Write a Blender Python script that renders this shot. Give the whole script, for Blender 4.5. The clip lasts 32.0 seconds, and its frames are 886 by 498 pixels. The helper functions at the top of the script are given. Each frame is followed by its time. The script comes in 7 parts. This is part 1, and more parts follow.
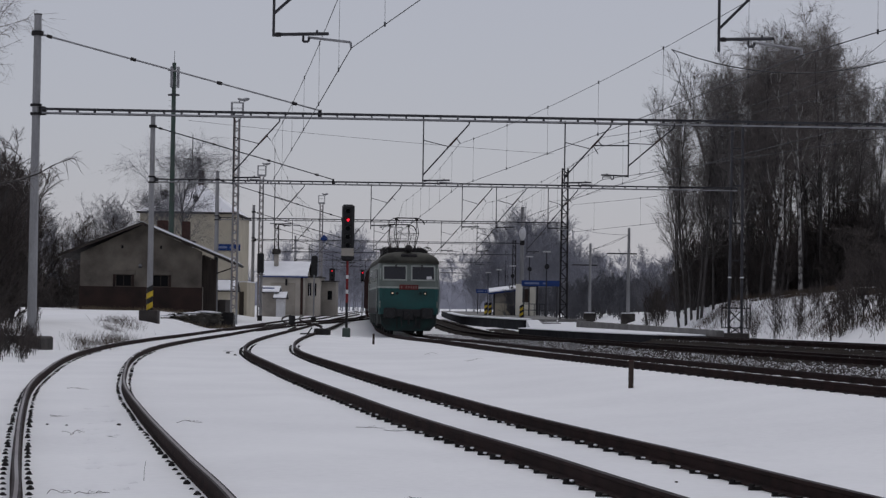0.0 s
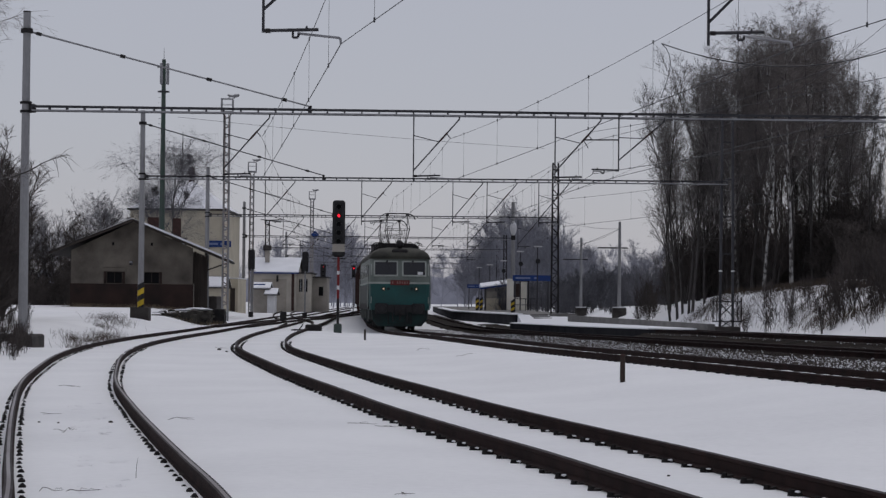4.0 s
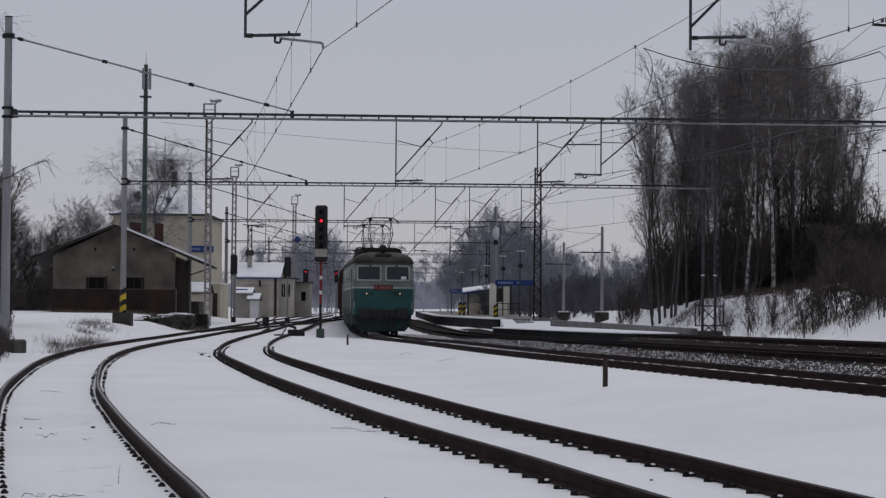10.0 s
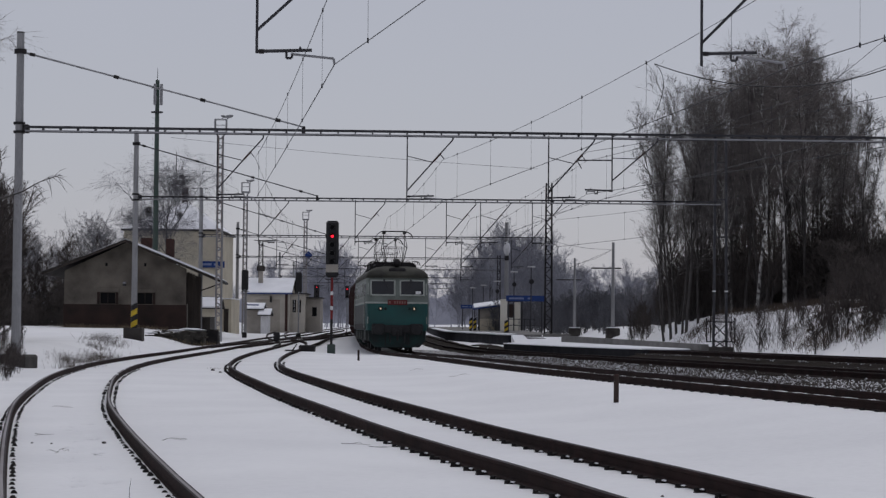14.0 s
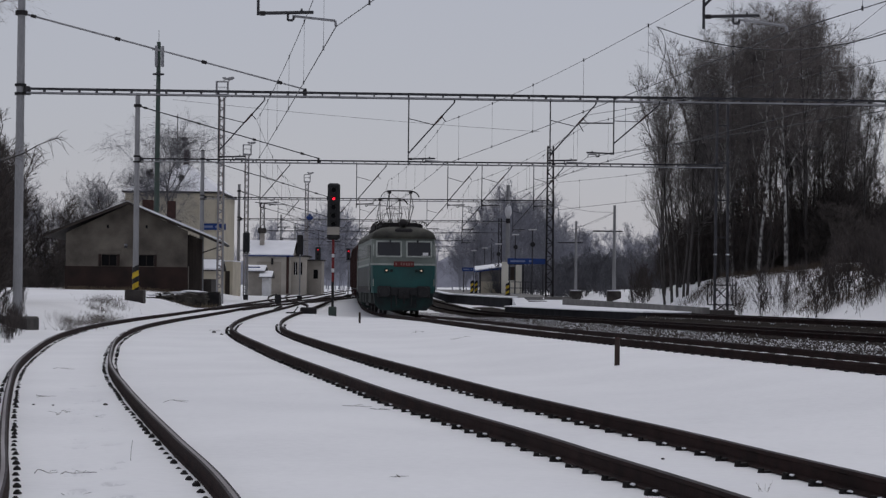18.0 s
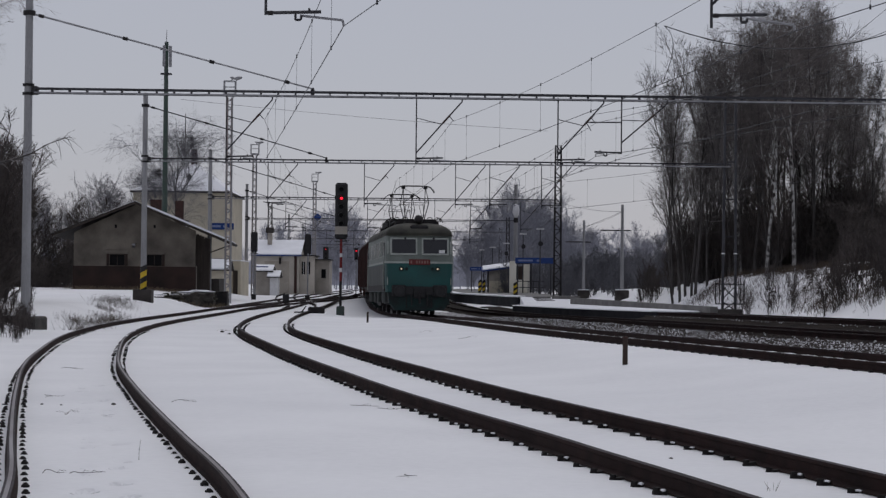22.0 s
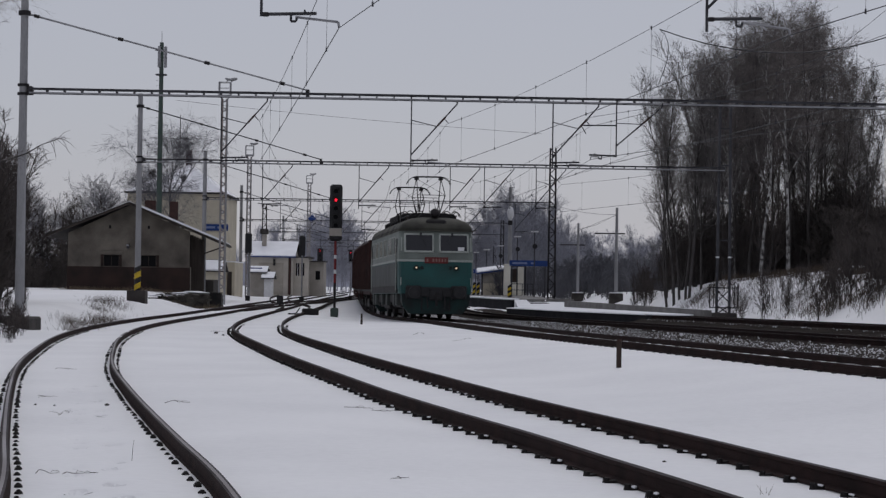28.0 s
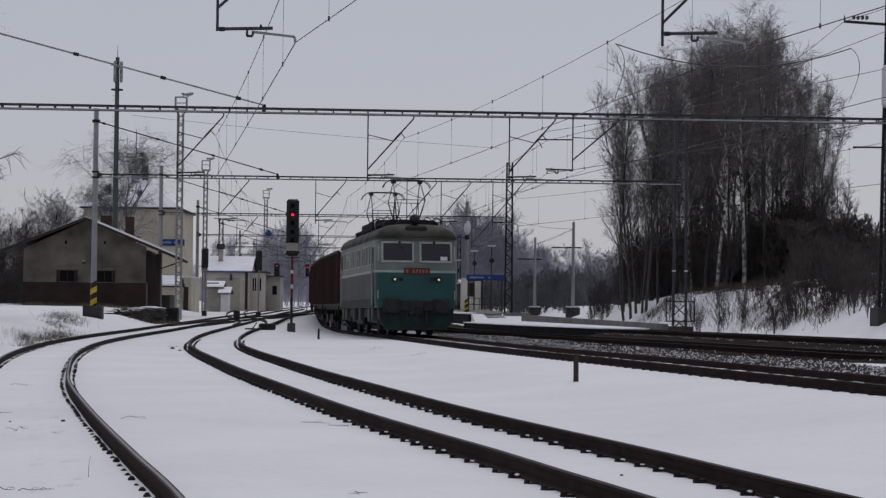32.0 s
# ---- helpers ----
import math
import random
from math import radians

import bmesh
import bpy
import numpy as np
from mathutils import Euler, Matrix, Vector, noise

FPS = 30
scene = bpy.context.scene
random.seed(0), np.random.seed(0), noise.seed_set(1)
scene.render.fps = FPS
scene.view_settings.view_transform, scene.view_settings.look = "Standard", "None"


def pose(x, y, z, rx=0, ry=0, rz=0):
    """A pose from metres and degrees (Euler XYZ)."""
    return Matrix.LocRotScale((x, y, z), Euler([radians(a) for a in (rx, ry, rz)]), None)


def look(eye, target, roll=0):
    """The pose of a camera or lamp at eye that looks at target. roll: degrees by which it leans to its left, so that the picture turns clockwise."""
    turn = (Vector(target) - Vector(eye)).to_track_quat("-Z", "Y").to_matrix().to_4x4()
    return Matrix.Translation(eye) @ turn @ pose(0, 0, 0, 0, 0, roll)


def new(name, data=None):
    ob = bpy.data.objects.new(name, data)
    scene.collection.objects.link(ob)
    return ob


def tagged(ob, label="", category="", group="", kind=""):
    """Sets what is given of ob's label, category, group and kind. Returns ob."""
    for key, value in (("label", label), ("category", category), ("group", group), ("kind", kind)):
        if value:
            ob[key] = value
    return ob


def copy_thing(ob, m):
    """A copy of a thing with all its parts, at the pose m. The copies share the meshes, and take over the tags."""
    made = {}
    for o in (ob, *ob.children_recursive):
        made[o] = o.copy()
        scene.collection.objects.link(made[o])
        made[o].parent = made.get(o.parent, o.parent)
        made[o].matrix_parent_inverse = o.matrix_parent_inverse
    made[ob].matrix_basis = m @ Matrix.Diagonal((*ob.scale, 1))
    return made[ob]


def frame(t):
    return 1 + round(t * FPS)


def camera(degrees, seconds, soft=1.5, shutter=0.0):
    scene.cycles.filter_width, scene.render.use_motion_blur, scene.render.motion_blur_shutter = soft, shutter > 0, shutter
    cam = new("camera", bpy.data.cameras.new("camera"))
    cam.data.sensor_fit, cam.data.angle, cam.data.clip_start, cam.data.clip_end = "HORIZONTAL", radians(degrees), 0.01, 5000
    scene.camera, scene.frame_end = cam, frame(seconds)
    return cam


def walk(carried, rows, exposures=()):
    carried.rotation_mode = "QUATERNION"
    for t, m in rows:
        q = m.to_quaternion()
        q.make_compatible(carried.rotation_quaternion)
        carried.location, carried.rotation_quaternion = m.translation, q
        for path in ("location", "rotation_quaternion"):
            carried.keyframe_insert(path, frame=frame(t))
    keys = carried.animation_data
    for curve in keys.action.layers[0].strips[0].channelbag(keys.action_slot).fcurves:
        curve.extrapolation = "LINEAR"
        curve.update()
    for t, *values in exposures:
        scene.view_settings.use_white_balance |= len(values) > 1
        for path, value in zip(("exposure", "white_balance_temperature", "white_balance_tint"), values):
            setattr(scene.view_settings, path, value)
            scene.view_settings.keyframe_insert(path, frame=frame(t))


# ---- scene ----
cam = camera(23.01, 32.0, soft=1.35)
EYE = 1.52
# seconds, yaw, pitch, roll of a hand-held camera that stands on one spot
TURNS = [
    (0, -0.000, 1.473, -0.900),
    (0.5, -0.036, 1.561, -0.944),
    (1, 0.009, 1.594, -1.020),
    (1.5, -0.112, 1.433, -1.016),
    (2, -0.225, 1.385, -0.915),
    (2.5, -0.378, 1.390, -0.916),
    (4.5, -0.214, 1.300, -0.482),
    (5, -0.350, 1.097, -0.494),
    (5.5, -0.554, 1.127, -0.447),
    (6, -0.586, 1.133, -0.405),
    (6.5, -0.481, 1.150, -0.528),
    (7, -0.461, 1.108, -0.561),
    (7.5, -0.648, 0.937, -0.515),
    (8, -0.695, 0.733, -0.497),
    (8.5, -0.866, 0.877, -0.556),
    (9, -0.801, 1.240, -0.578),
    (9.5, -0.720, 1.447, -0.608),
    (10, -0.687, 1.481, -0.459),
    (10.5, -0.693, 1.492, -0.453),
    (11, -0.708, 1.368, -0.409),
    (11.5, -0.893, 1.356, -0.426),
    (12, -0.974, 1.398, -0.595),
    (12.5, -1.045, 1.674, -0.600),
    (13, -0.718, 1.863, -0.703),
    (13.5, -0.606, 1.891, -0.530),
    (14, -0.400, 1.890, -0.526),
    (14.5, -0.521, 1.687, -0.549),
    (15, -0.541, 1.391, -0.545),
    (15.5, -0.724, 1.130, -0.641),
    (17.5, -0.394, 1.112, -0.588),
    (18, -0.368, 0.907, -0.637),
    (18.5, -0.453, 0.845, -0.614),
    (19, -0.453, 0.796, -0.613),
    (19.5, -0.317, 0.794, -0.501),
    (20, -0.303, 1.067, -0.446),
    (20.5, -0.257, 1.273, -0.533),
    (21, -0.143, 1.225, -0.510),
    (21.5, -0.078, 1.010, -0.570),
    (22, -0.161, 0.889, -0.581),
    (22.5, -0.327, 0.954, -0.649),
    (23, -0.368, 1.003, -0.567),
    (23.5, -0.310, 0.972, -0.699),
    (24, -0.242, 0.864, -0.691),
    (24.5, -0.240, 0.715, -0.770),
    (25, -0.341, 0.729, -0.679),
    (25.5, -0.470, 0.893, -0.665),
    (27.5, -0.180, 0.884, -0.889),
    (28, -0.315, 0.950, -0.864),
    (28.5, -0.524, 1.074, -0.725),
    (29, -0.927, 1.417, -0.858),
    (29.5, -1.088, 1.352, -0.856),
    (30, -1.123, 1.119, -0.803),
    (30.5, -1.310, 1.183, -0.731),
    (31, -1.199, 1.152, -0.792),
    (31.5, -1.307, 1.198, -0.822),
    (32, -1.446, 1.346, -0.689),
]
walk(cam, [(t, pose(0, 0, EYE, 90 + pitch, roll, yaw)) for t, yaw, pitch, roll in TURNS], [(0, -0.065), (3, -0.065), (10, -0.045), (20, -0.045), (29, -0.03), (32, 0.015)])

# ---- sky and light: an even overcast ----
world = bpy.data.worlds.new("overcast")
scene.world = world
world.use_nodes = True
wn, wl = world.node_tree.nodes, world.node_tree.links
wn.clear()
sky = wn.new("ShaderNodeTexSky")
sky.sky_type, sky.sun_disc = "NISHITA", False
sky.sun_elevation, sky.sun_rotation = radians(53), radians(12)
sky_bg = wn.new("ShaderNodeBackground")
sky_bg.inputs["Strength"].default_value = 0.012
wl.new(sky.outputs[0], sky_bg.inputs["Color"])
coord = wn.new("ShaderNodeTexCoord")
cloud = wn.new("ShaderNodeTexNoise")
cloud.inputs["Scale"].default_value, cloud.inputs["Detail"].default_value = 2.2, 3
wl.new(coord.outputs["Generated"], cloud.inputs["Vector"])
cloud_ramp = wn.new("ShaderNodeValToRGB")
cloud_ramp.color_ramp.elements[0].position, cloud_ramp.color_ramp.elements[0].color = 0.3, (0.362, 0.366, 0.420, 1)
cloud_ramp.color_ramp.elements[1].position, cloud_ramp.color_ramp.elements[1].color = 0.7, (0.393, 0.396, 0.452, 1)
wl.new(cloud.outputs["Fac"], cloud_ramp.inputs[0])
cloud_bg = wn.new("ShaderNodeBackground")
wl.new(cloud_ramp.outputs[0], cloud_bg.inputs["Color"])
both = wn.new("ShaderNodeAddShader")
wl.new(sky_bg.outputs[0], both.inputs[0])
wl.new(cloud_bg.outputs[0], both.inputs[1])
w_out = wn.new("ShaderNodeOutputWorld")
wl.new(both.outputs[0], w_out.inputs[0])
sun_data = bpy.data.lights.new("sun", "SUN")
sun_data.energy, sun_data.angle, sun_data.color = 0.66, radians(40), (1.0, 0.99, 0.97)
sun = new("sun", sun_data)
sun.matrix_world = look((15, 70, 95), (0, 0, 0))


# ---- materials ----
def material(name, a, b=None, scale=4.0, rough=0.8, metal=0.0, bump=0.0, fine=40.0, island=0.0, detail=6.0, stretch=(1, 1, 1), spec=0.3, lo=0.35, hi=0.65):
    """Two colours mixed by a coarse noise, with a finer grain over it and bump."""
    m = bpy.data.materials.new(name)
    m.use_nodes = True
    n, l = m.node_tree.nodes, m.node_tree.links
    bsdf = n["Principled BSDF"]
    bsdf.inputs["Roughness"].default_value, bsdf.inputs["Metallic"].default_value = rough, metal
    bsdf.inputs["Specular IOR Level"].default_value = spec
    b = b or tuple(0.75 * c for c in a)
    tc, mp = n.new("ShaderNodeTexCoord"), n.new("ShaderNodeMapping")
    mp.inputs["Scale"].default_value = stretch
    l.new(tc.outputs["Object"], mp.inputs["Vector"])
    big, small = n.new("ShaderNodeTexNoise"), n.new("ShaderNodeTexNoise")
    for tex, sc in ((big, scale), (small, fine)):
        tex.inputs["Scale"].default_value, tex.inputs["Detail"].default_value = sc, detail
        l.new(mp.outputs[0], tex.inputs["Vector"])
    ramp = n.new("ShaderNodeValToRGB")
    ramp.color_ramp.elements[0].position, ramp.color_ramp.elements[1].position = lo, hi
    ramp.color_ramp.elements[0].color, ramp.color_ramp.elements[1].color = (*a, 1), (*b, 1)
    l.new(big.outputs["Fac"], ramp.inputs[0])
    grain = n.new("ShaderNodeMix")
    grain.data_type, grain.blend_type = "RGBA", "OVERLAY"
    grain.inputs[0].default_value = 0.25
    l.new(ramp.outputs[0], grain.inputs[6])
    l.new(small.outputs["Fac"], grain.inputs[7])
    col = grain.outputs[2]
    if island:
        geo, hsv = n.new("ShaderNodeObjectInfo"), n.new("ShaderNodeHueSaturation")
        mul = n.new("ShaderNodeMapRange")
        mul.inputs["To Min"].default_value, mul.inputs["To Max"].default_value = 1 - island, 1 + island
        l.new(geo.outputs["Random"], mul.inputs["Value"])
        l.new(mul.outputs[0], hsv.inputs["Value"])
        l.new(col, hsv.inputs["Color"])
        col = hsv.outputs[0]
    l.new(col, bsdf.inputs["Base Color"])
    if bump:
        bp = n.new("ShaderNodeBump")
        bp.inputs["Strength"].default_value, bp.inputs["Distance"].default_value = min(1, bump), 0.02
        l.new(small.outputs["Fac"], bp.inputs["Height"])
        l.new(bp.outputs[0], bsdf.inputs["Normal"])
    return m


def glow(name, color, strength):
    m = bpy.data.materials.new(name)
    m.use_nodes = True
    bsdf = m.node_tree.nodes["Principled BSDF"]
    bsdf.inputs["Base Color"].default_value = (*color, 1)
    bsdf.inputs["Emission Color"].default_value = (*color, 1)
    bsdf.inputs["Emission Strength"].default_value = strength
    return m


def pane_material(name, color, rough=0.06, spec=0.5):
    m = bpy.data.materials.new(name)
    m.use_nodes = True
    bsdf = m.node_tree.nodes["Principled BSDF"]
    bsdf.inputs["Base Color"].default_value = (*color, 1)
    bsdf.inputs["Roughness"].default_value = rough
    bsdf.inputs["Specular IOR Level"].default_value = spec
    return m


SNOW = material("snow", (0.845, 0.845, 0.852), (0.79, 0.79, 0.80), 0.35, 0.75, bump=0.35, fine=9, spec=0.2)
SNOW_TRODDEN = material("trodden_snow", (0.80, 0.80, 0.81), (0.69, 0.69, 0.70), 9, 0.85, bump=0.3, fine=30)
SNOW_ROOF = material("roof_snow", (0.84, 0.845, 0.87), (0.78, 0.785, 0.81), 0.8, 0.8, bump=0.3, fine=12)
RAIL = material("rusty_rail_steel", (0.0155, 0.0095, 0.0088), (0.030, 0.0165, 0.0148), 3, 0.85, 0.0, 0.3, 60, spec=0.1)
# worn rail head, with its lit top edge painted paler and bluish
RAIL_TOP = material("worn_lit_rail_head", (0.055, 0.047, 0.052), (0.022, 0.017, 0.018), 2, 0.8, 0.0, 0.1, 60, spec=0.15)
RAIL_WORN = material("rail_head_worn_grey", (0.24, 0.225, 0.23), (0.075, 0.055, 0.055), 0.25, 0.5, 0.3, 0.1, 60, lo=0.4, hi=0.7)
CLIP = material("greasy_rail_fastening", (0.010, 0.009, 0.009), (0.018, 0.015, 0.014), 20, 0.8, 0.1, 0.4, 80, island=0.3)
BALLAST = material("ballast_bed", (0.012, 0.009, 0.0075), (0.027, 0.021, 0.017), 1.5, 0.95, bump=1, fine=14, spec=0.05)
BALLAST_SNOW = material("snowy_ballast_bed", (0.6, 0.6, 0.62), (0.05, 0.042, 0.038), 7, 0.95, bump=1, fine=22, lo=0.47, hi=0.55)
STONE = material("ballast_stone", (0.05, 0.044, 0.04), (0.1, 0.088, 0.08), 6, 0.95, bump=0.5)


def snowy_stone(name="snow_capped_stone", share=0.72):
    """Dark stones, about half of them capped with snow, told apart island by island."""
    m = material(name, (0.035, 0.029, 0.025), (0.075, 0.064, 0.056), 6, 0.95)
    n, l = m.node_tree.nodes, m.node_tree.links
    geo, cap, mix = n.new("ShaderNodeNewGeometry"), n.new("ShaderNodeMath"), n.new("ShaderNodeMix")
    cap.operation, cap.inputs[1].default_value = "GREATER_THAN", share
    mix.data_type = "RGBA"
    mix.inputs[7].default_value = (0.66, 0.665, 0.68, 1)
    l.new(geo.outputs["Random Per Island"], cap.inputs[0])
    l.new(cap.outputs[0], mix.inputs[0])
    bsdf = n["Principled BSDF"]
    l.new(bsdf.inputs["Base Color"].links[0].from_socket, mix.inputs[6])
    l.new(mix.outputs[2], bsdf.inputs["Base Color"])
    return m


STONE_SNOW = snowy_stone(share=0.74)
STONE_DUSTED = snowy_stone("dusted_ballast_stone", 0.92)
CONCRETE = material("weathered_concrete", (0.2, 0.195, 0.185), (0.13, 0.125, 0.12), 1.3, 0.9, bump=0.5, fine=30, island=0.08)
CONCRETE_POLE = material("spun_concrete", (0.29, 0.29, 0.295), (0.21, 0.21, 0.215), 2.2, 0.85, bump=0.3, fine=30, stretch=(1, 1, 0.25))
CONCRETE_DARK = material("sooty_concrete", (0.065, 0.058, 0.053), (0.034, 0.03, 0.028), 1.5, 0.95, bump=0.6, fine=20)
PLATFORM_EDGE = material("tarred_platform_edge", (0.017, 0.018, 0.022), (0.034, 0.034, 0.038), 0.8, 0.9, bump=0.4, fine=14, spec=0.1)
RUBBLE = material("crumbled_rubble", (0.085, 0.078, 0.066), (0.022, 0.02, 0.018), 2.2, 0.95, bump=1.0, fine=9, island=0.25)
LADDER_RUST = material("rusty_grey_steel", (0.24, 0.16, 0.13), (0.3, 0.24, 0.22), 3, 0.8, 0.1, 0.3, 40)
STEEL = material("painted_steel_grey", (0.055, 0.055, 0.062), (0.035, 0.034, 0.038), 3, 0.6, 0.3, 0.2, 50)
STEEL_LIGHT = material("galvanised_steel", (0.30, 0.30, 0.31), (0.21, 0.21, 0.22), 3, 0.55, 0.5, 0.2, 50)
STEEL_DARK = material("blackened_steel", (0.016, 0.015, 0.016), (0.028, 0.025, 0.025), 3, 0.7, 0.2, 0.3, 50)
MAST_GREEN = material("mast_green_paint", (0.045, 0.075, 0.06), (0.065, 0.08, 0.072), 2, 0.6, 0.1, 0.1)
WIRE = material("weathered_copper_wire", (0.06, 0.06, 0.065), (0.04, 0.04, 0.045), 5, 0.6, 0.3)
INSULATOR = material("brown_insulator", (0.03, 0.018, 0.015), (0.05, 0.03, 0.025), 8, 0.3)
PORCELAIN = material("pale_enamel", (0.6, 0.6, 0.61), (0.5, 0.5, 0.51), 3, 0.4)
YELLOW = material("hazard_yellow", (0.62, 0.44, 0.03), (0.5, 0.34, 0.03), 5, 0.6, bump=0.1)
BLACK = material("flat_black_paint", (0.012, 0.012, 0.013), (0.022, 0.021, 0.022), 5, 0.6)
PLATE_RED = material("dull_red_plate", (0.13, 0.018, 0.016), (0.09, 0.016, 0.014), 6, 0.6)
PLATE_BAR = material("dull_pale_bar", (0.24, 0.12, 0.11), (0.18, 0.1, 0.09), 6, 0.6)
RED_PAINT = material("faded_red_paint", (0.19, 0.014, 0.016), (0.13, 0.016, 0.016), 6, 0.6)
WHITE_PAINT = material("white_paint", (0.72, 0.72, 0.73), (0.58, 0.58, 0.58), 6, 0.6)
SIGN_PALE = material("dull_sign_lettering", (0.22, 0.27, 0.42), (0.16, 0.2, 0.34), 6, 0.6)
BLUE_PAINT = material("sign_blue", (0.012, 0.045, 0.20), (0.015, 0.04, 0.15), 3, 0.5)
STUCCO_GREY = material("dirty_grey_render", (0.175, 0.155, 0.128), (0.065, 0.056, 0.048), 0.6, 0.95, bump=0.8, fine=12, lo=0.3, hi=0.68)
STUCCO_PALE = material("pale_grey_render", (0.38, 0.35, 0.31), (0.26, 0.24, 0.21), 0.7, 0.95, bump=0.5, fine=16)
CREAM_WALL = material("cream_booth_paint", (0.74, 0.71, 0.62), (0.62, 0.59, 0.5), 0.8, 0.8, bump=0.2, fine=14)
DOOR_BEIGE = material("beige_sheet_door", (0.36, 0.33, 0.28), (0.3, 0.27, 0.23), 1.2, 0.8, bump=0.2, fine=10)
STUCCO_BEIGE = material("beige_render", (0.50, 0.46, 0.40), (0.40, 0.37, 0.32), 0.6, 0.95, bump=0.4, fine=14)
STUCCO_CREAM = material("cream_render", (0.60, 0.545, 0.43), (0.46, 0.415, 0.325), 0.5, 0.95, bump=0.4, fine=14, lo=0.3, hi=0.7)
BRICK_BASE = material("red_brown_plinth", (0.046, 0.027, 0.022), (0.022, 0.016, 0.014), 0.7, 0.95, bump=0.7, fine=20)
WOOD_DARK = material("old_dark_timber", (0.035, 0.028, 0.024), (0.055, 0.045, 0.038), 3, 0.9, bump=0.5, fine=30, stretch=(1, 1, 0.2))
WOOD_POST = material("weathered_post_timber", (0.06, 0.042, 0.034), (0.032, 0.023, 0.02), 5, 0.9, bump=0.5, stretch=(1, 1, 0.2))
ROOF_DARK = material("dark_roof_sheet", (0.03, 0.027, 0.027), (0.05, 0.045, 0.042), 2, 0.8, bump=0.3)
TILE_RED = material("old_red_brick", (0.065, 0.034, 0.029), (0.04, 0.024, 0.021), 4, 0.95, bump=0.5)
DARK_ROOM = pane_material("dark_window", (0.004, 0.004, 0.005), 0.4, 0.1)
GLASS = pane_material("cab_window", (0.020, 0.021, 0.025), 0.12, 0.35)
TEAL = material("teal_loco_paint", (0.005, 0.075, 0.070), (0.007, 0.043, 0.041), 0.9, 0.5, bump=0.08, fine=20, lo=0.3, hi=0.75, spec=0.4)
TEAL_DIRTY = material("grimy_teal_paint", (0.006, 0.030, 0.028), (0.008, 0.012, 0.012), 2.2, 0.65, bump=0.2, fine=20)
SIDE_GREY = material("dusty_lower_side_paint", (0.075, 0.082, 0.078), (0.045, 0.050, 0.047), 1.6, 0.7, bump=0.2, stretch=(1, 1, 0.4))
CREAM = material("pale_green_loco_paint", (0.175, 0.20, 0.18), (0.115, 0.135, 0.12), 1.4, 0.5, bump=0.1, lo=0.3, hi=0.7)
CREAM_TRIM = material("off_white_trim", (0.36, 0.38, 0.35), (0.27, 0.29, 0.265), 3, 0.5)
LOCO_ROOF = material("sooty_loco_roof", (0.018, 0.018, 0.016), (0.085, 0.083, 0.066), 0.8, 0.8, bump=0.3)
WAGON = material("brown_wagon_paint", (0.036, 0.016, 0.014), (0.024, 0.014, 0.012), 1.2, 0.8, bump=0.3, fine=20, island=0.15)
WAGON_RIB = material("rusty_wagon_rib", (0.048, 0.019, 0.016), (0.03, 0.015, 0.013), 2, 0.8, bump=0.3, island=0.15)
BARK = material("dark_bark", (0.045, 0.041, 0.039), (0.08, 0.073, 0.07), 5, 0.95, bump=0.6, fine=25, stretch=(1, 1, 0.3))
# bark of distant trees, with the haze put into its pale bluish grey
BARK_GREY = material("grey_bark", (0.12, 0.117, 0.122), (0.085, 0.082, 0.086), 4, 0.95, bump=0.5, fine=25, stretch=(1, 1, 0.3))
BIRCH = material("birch_bark", (0.308, 0.301, 0.287), (0.045, 0.04, 0.038), 5, 0.85, bump=0.3, stretch=(1, 1, 0.6), lo=0.42, hi=0.6)
TWIG_BIRCH = material("birch_twigs", (0.115, 0.10, 0.095), (0.17, 0.15, 0.142), 2, 0.95, island=0.2)
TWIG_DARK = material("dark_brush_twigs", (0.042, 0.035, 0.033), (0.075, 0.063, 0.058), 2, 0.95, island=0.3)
TWIG = material("bare_twigs", (0.092, 0.084, 0.082), (0.145, 0.134, 0.129), 2, 0.95, island=0.3)
# twigs of far trees: distance haze is painted in as paler, bluer colour
TWIG_FAR = material("haze_white_twigs", (0.33, 0.336, 0.385), (0.26, 0.265, 0.305), 0.2, 0.95, island=0.12)
TWIG_PALE = material("haze_pale_twigs", (0.175, 0.173, 0.19), (0.12, 0.118, 0.131), 0.3, 0.95, island=0.15)
# dark colour that paints deep shade into thickets; also on the mistletoe
DARK_GROWTH = material("shade_dark_growth", (0.06, 0.052, 0.048), (0.095, 0.082, 0.075), 2, 0.95, island=0.2)
WEED = material("dead_weed_stems", (0.045, 0.034, 0.026), (0.08, 0.06, 0.045), 3, 0.95)
# brushwood and wood behind the platform, also tinted bluish for haze
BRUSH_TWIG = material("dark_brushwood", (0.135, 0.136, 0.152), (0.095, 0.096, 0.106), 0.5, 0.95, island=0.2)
TWIG_MID = material("haze_grey_twigs", (0.275, 0.28, 0.32), (0.19, 0.193, 0.222), 0.3, 0.95, island=0.15)
STRAW = material("dry_grass", (0.20, 0.155, 0.10), (0.12, 0.095, 0.065), 3, 0.95, island=0.3)
RED_LAMP = glow("red_signal_light", (1.0, 0.01, 0.03), 2.2)
HEADLAMP = glow("warm_headlamp", (1.0, 0.75, 0.5), 0.28)


# ---- mesh helpers ----
def part(name, bm, mat, parent=None, label="", smooth=False):
    me = bpy.data.meshes.new(name)
    if smooth:
        for f in bm.faces:
            f.smooth = True
    bm.to_mesh(me)
    bm.free()
    me.materials.append(mat)
    ob = new(name, me)
    ob.parent = parent
    return tagged(ob, label)


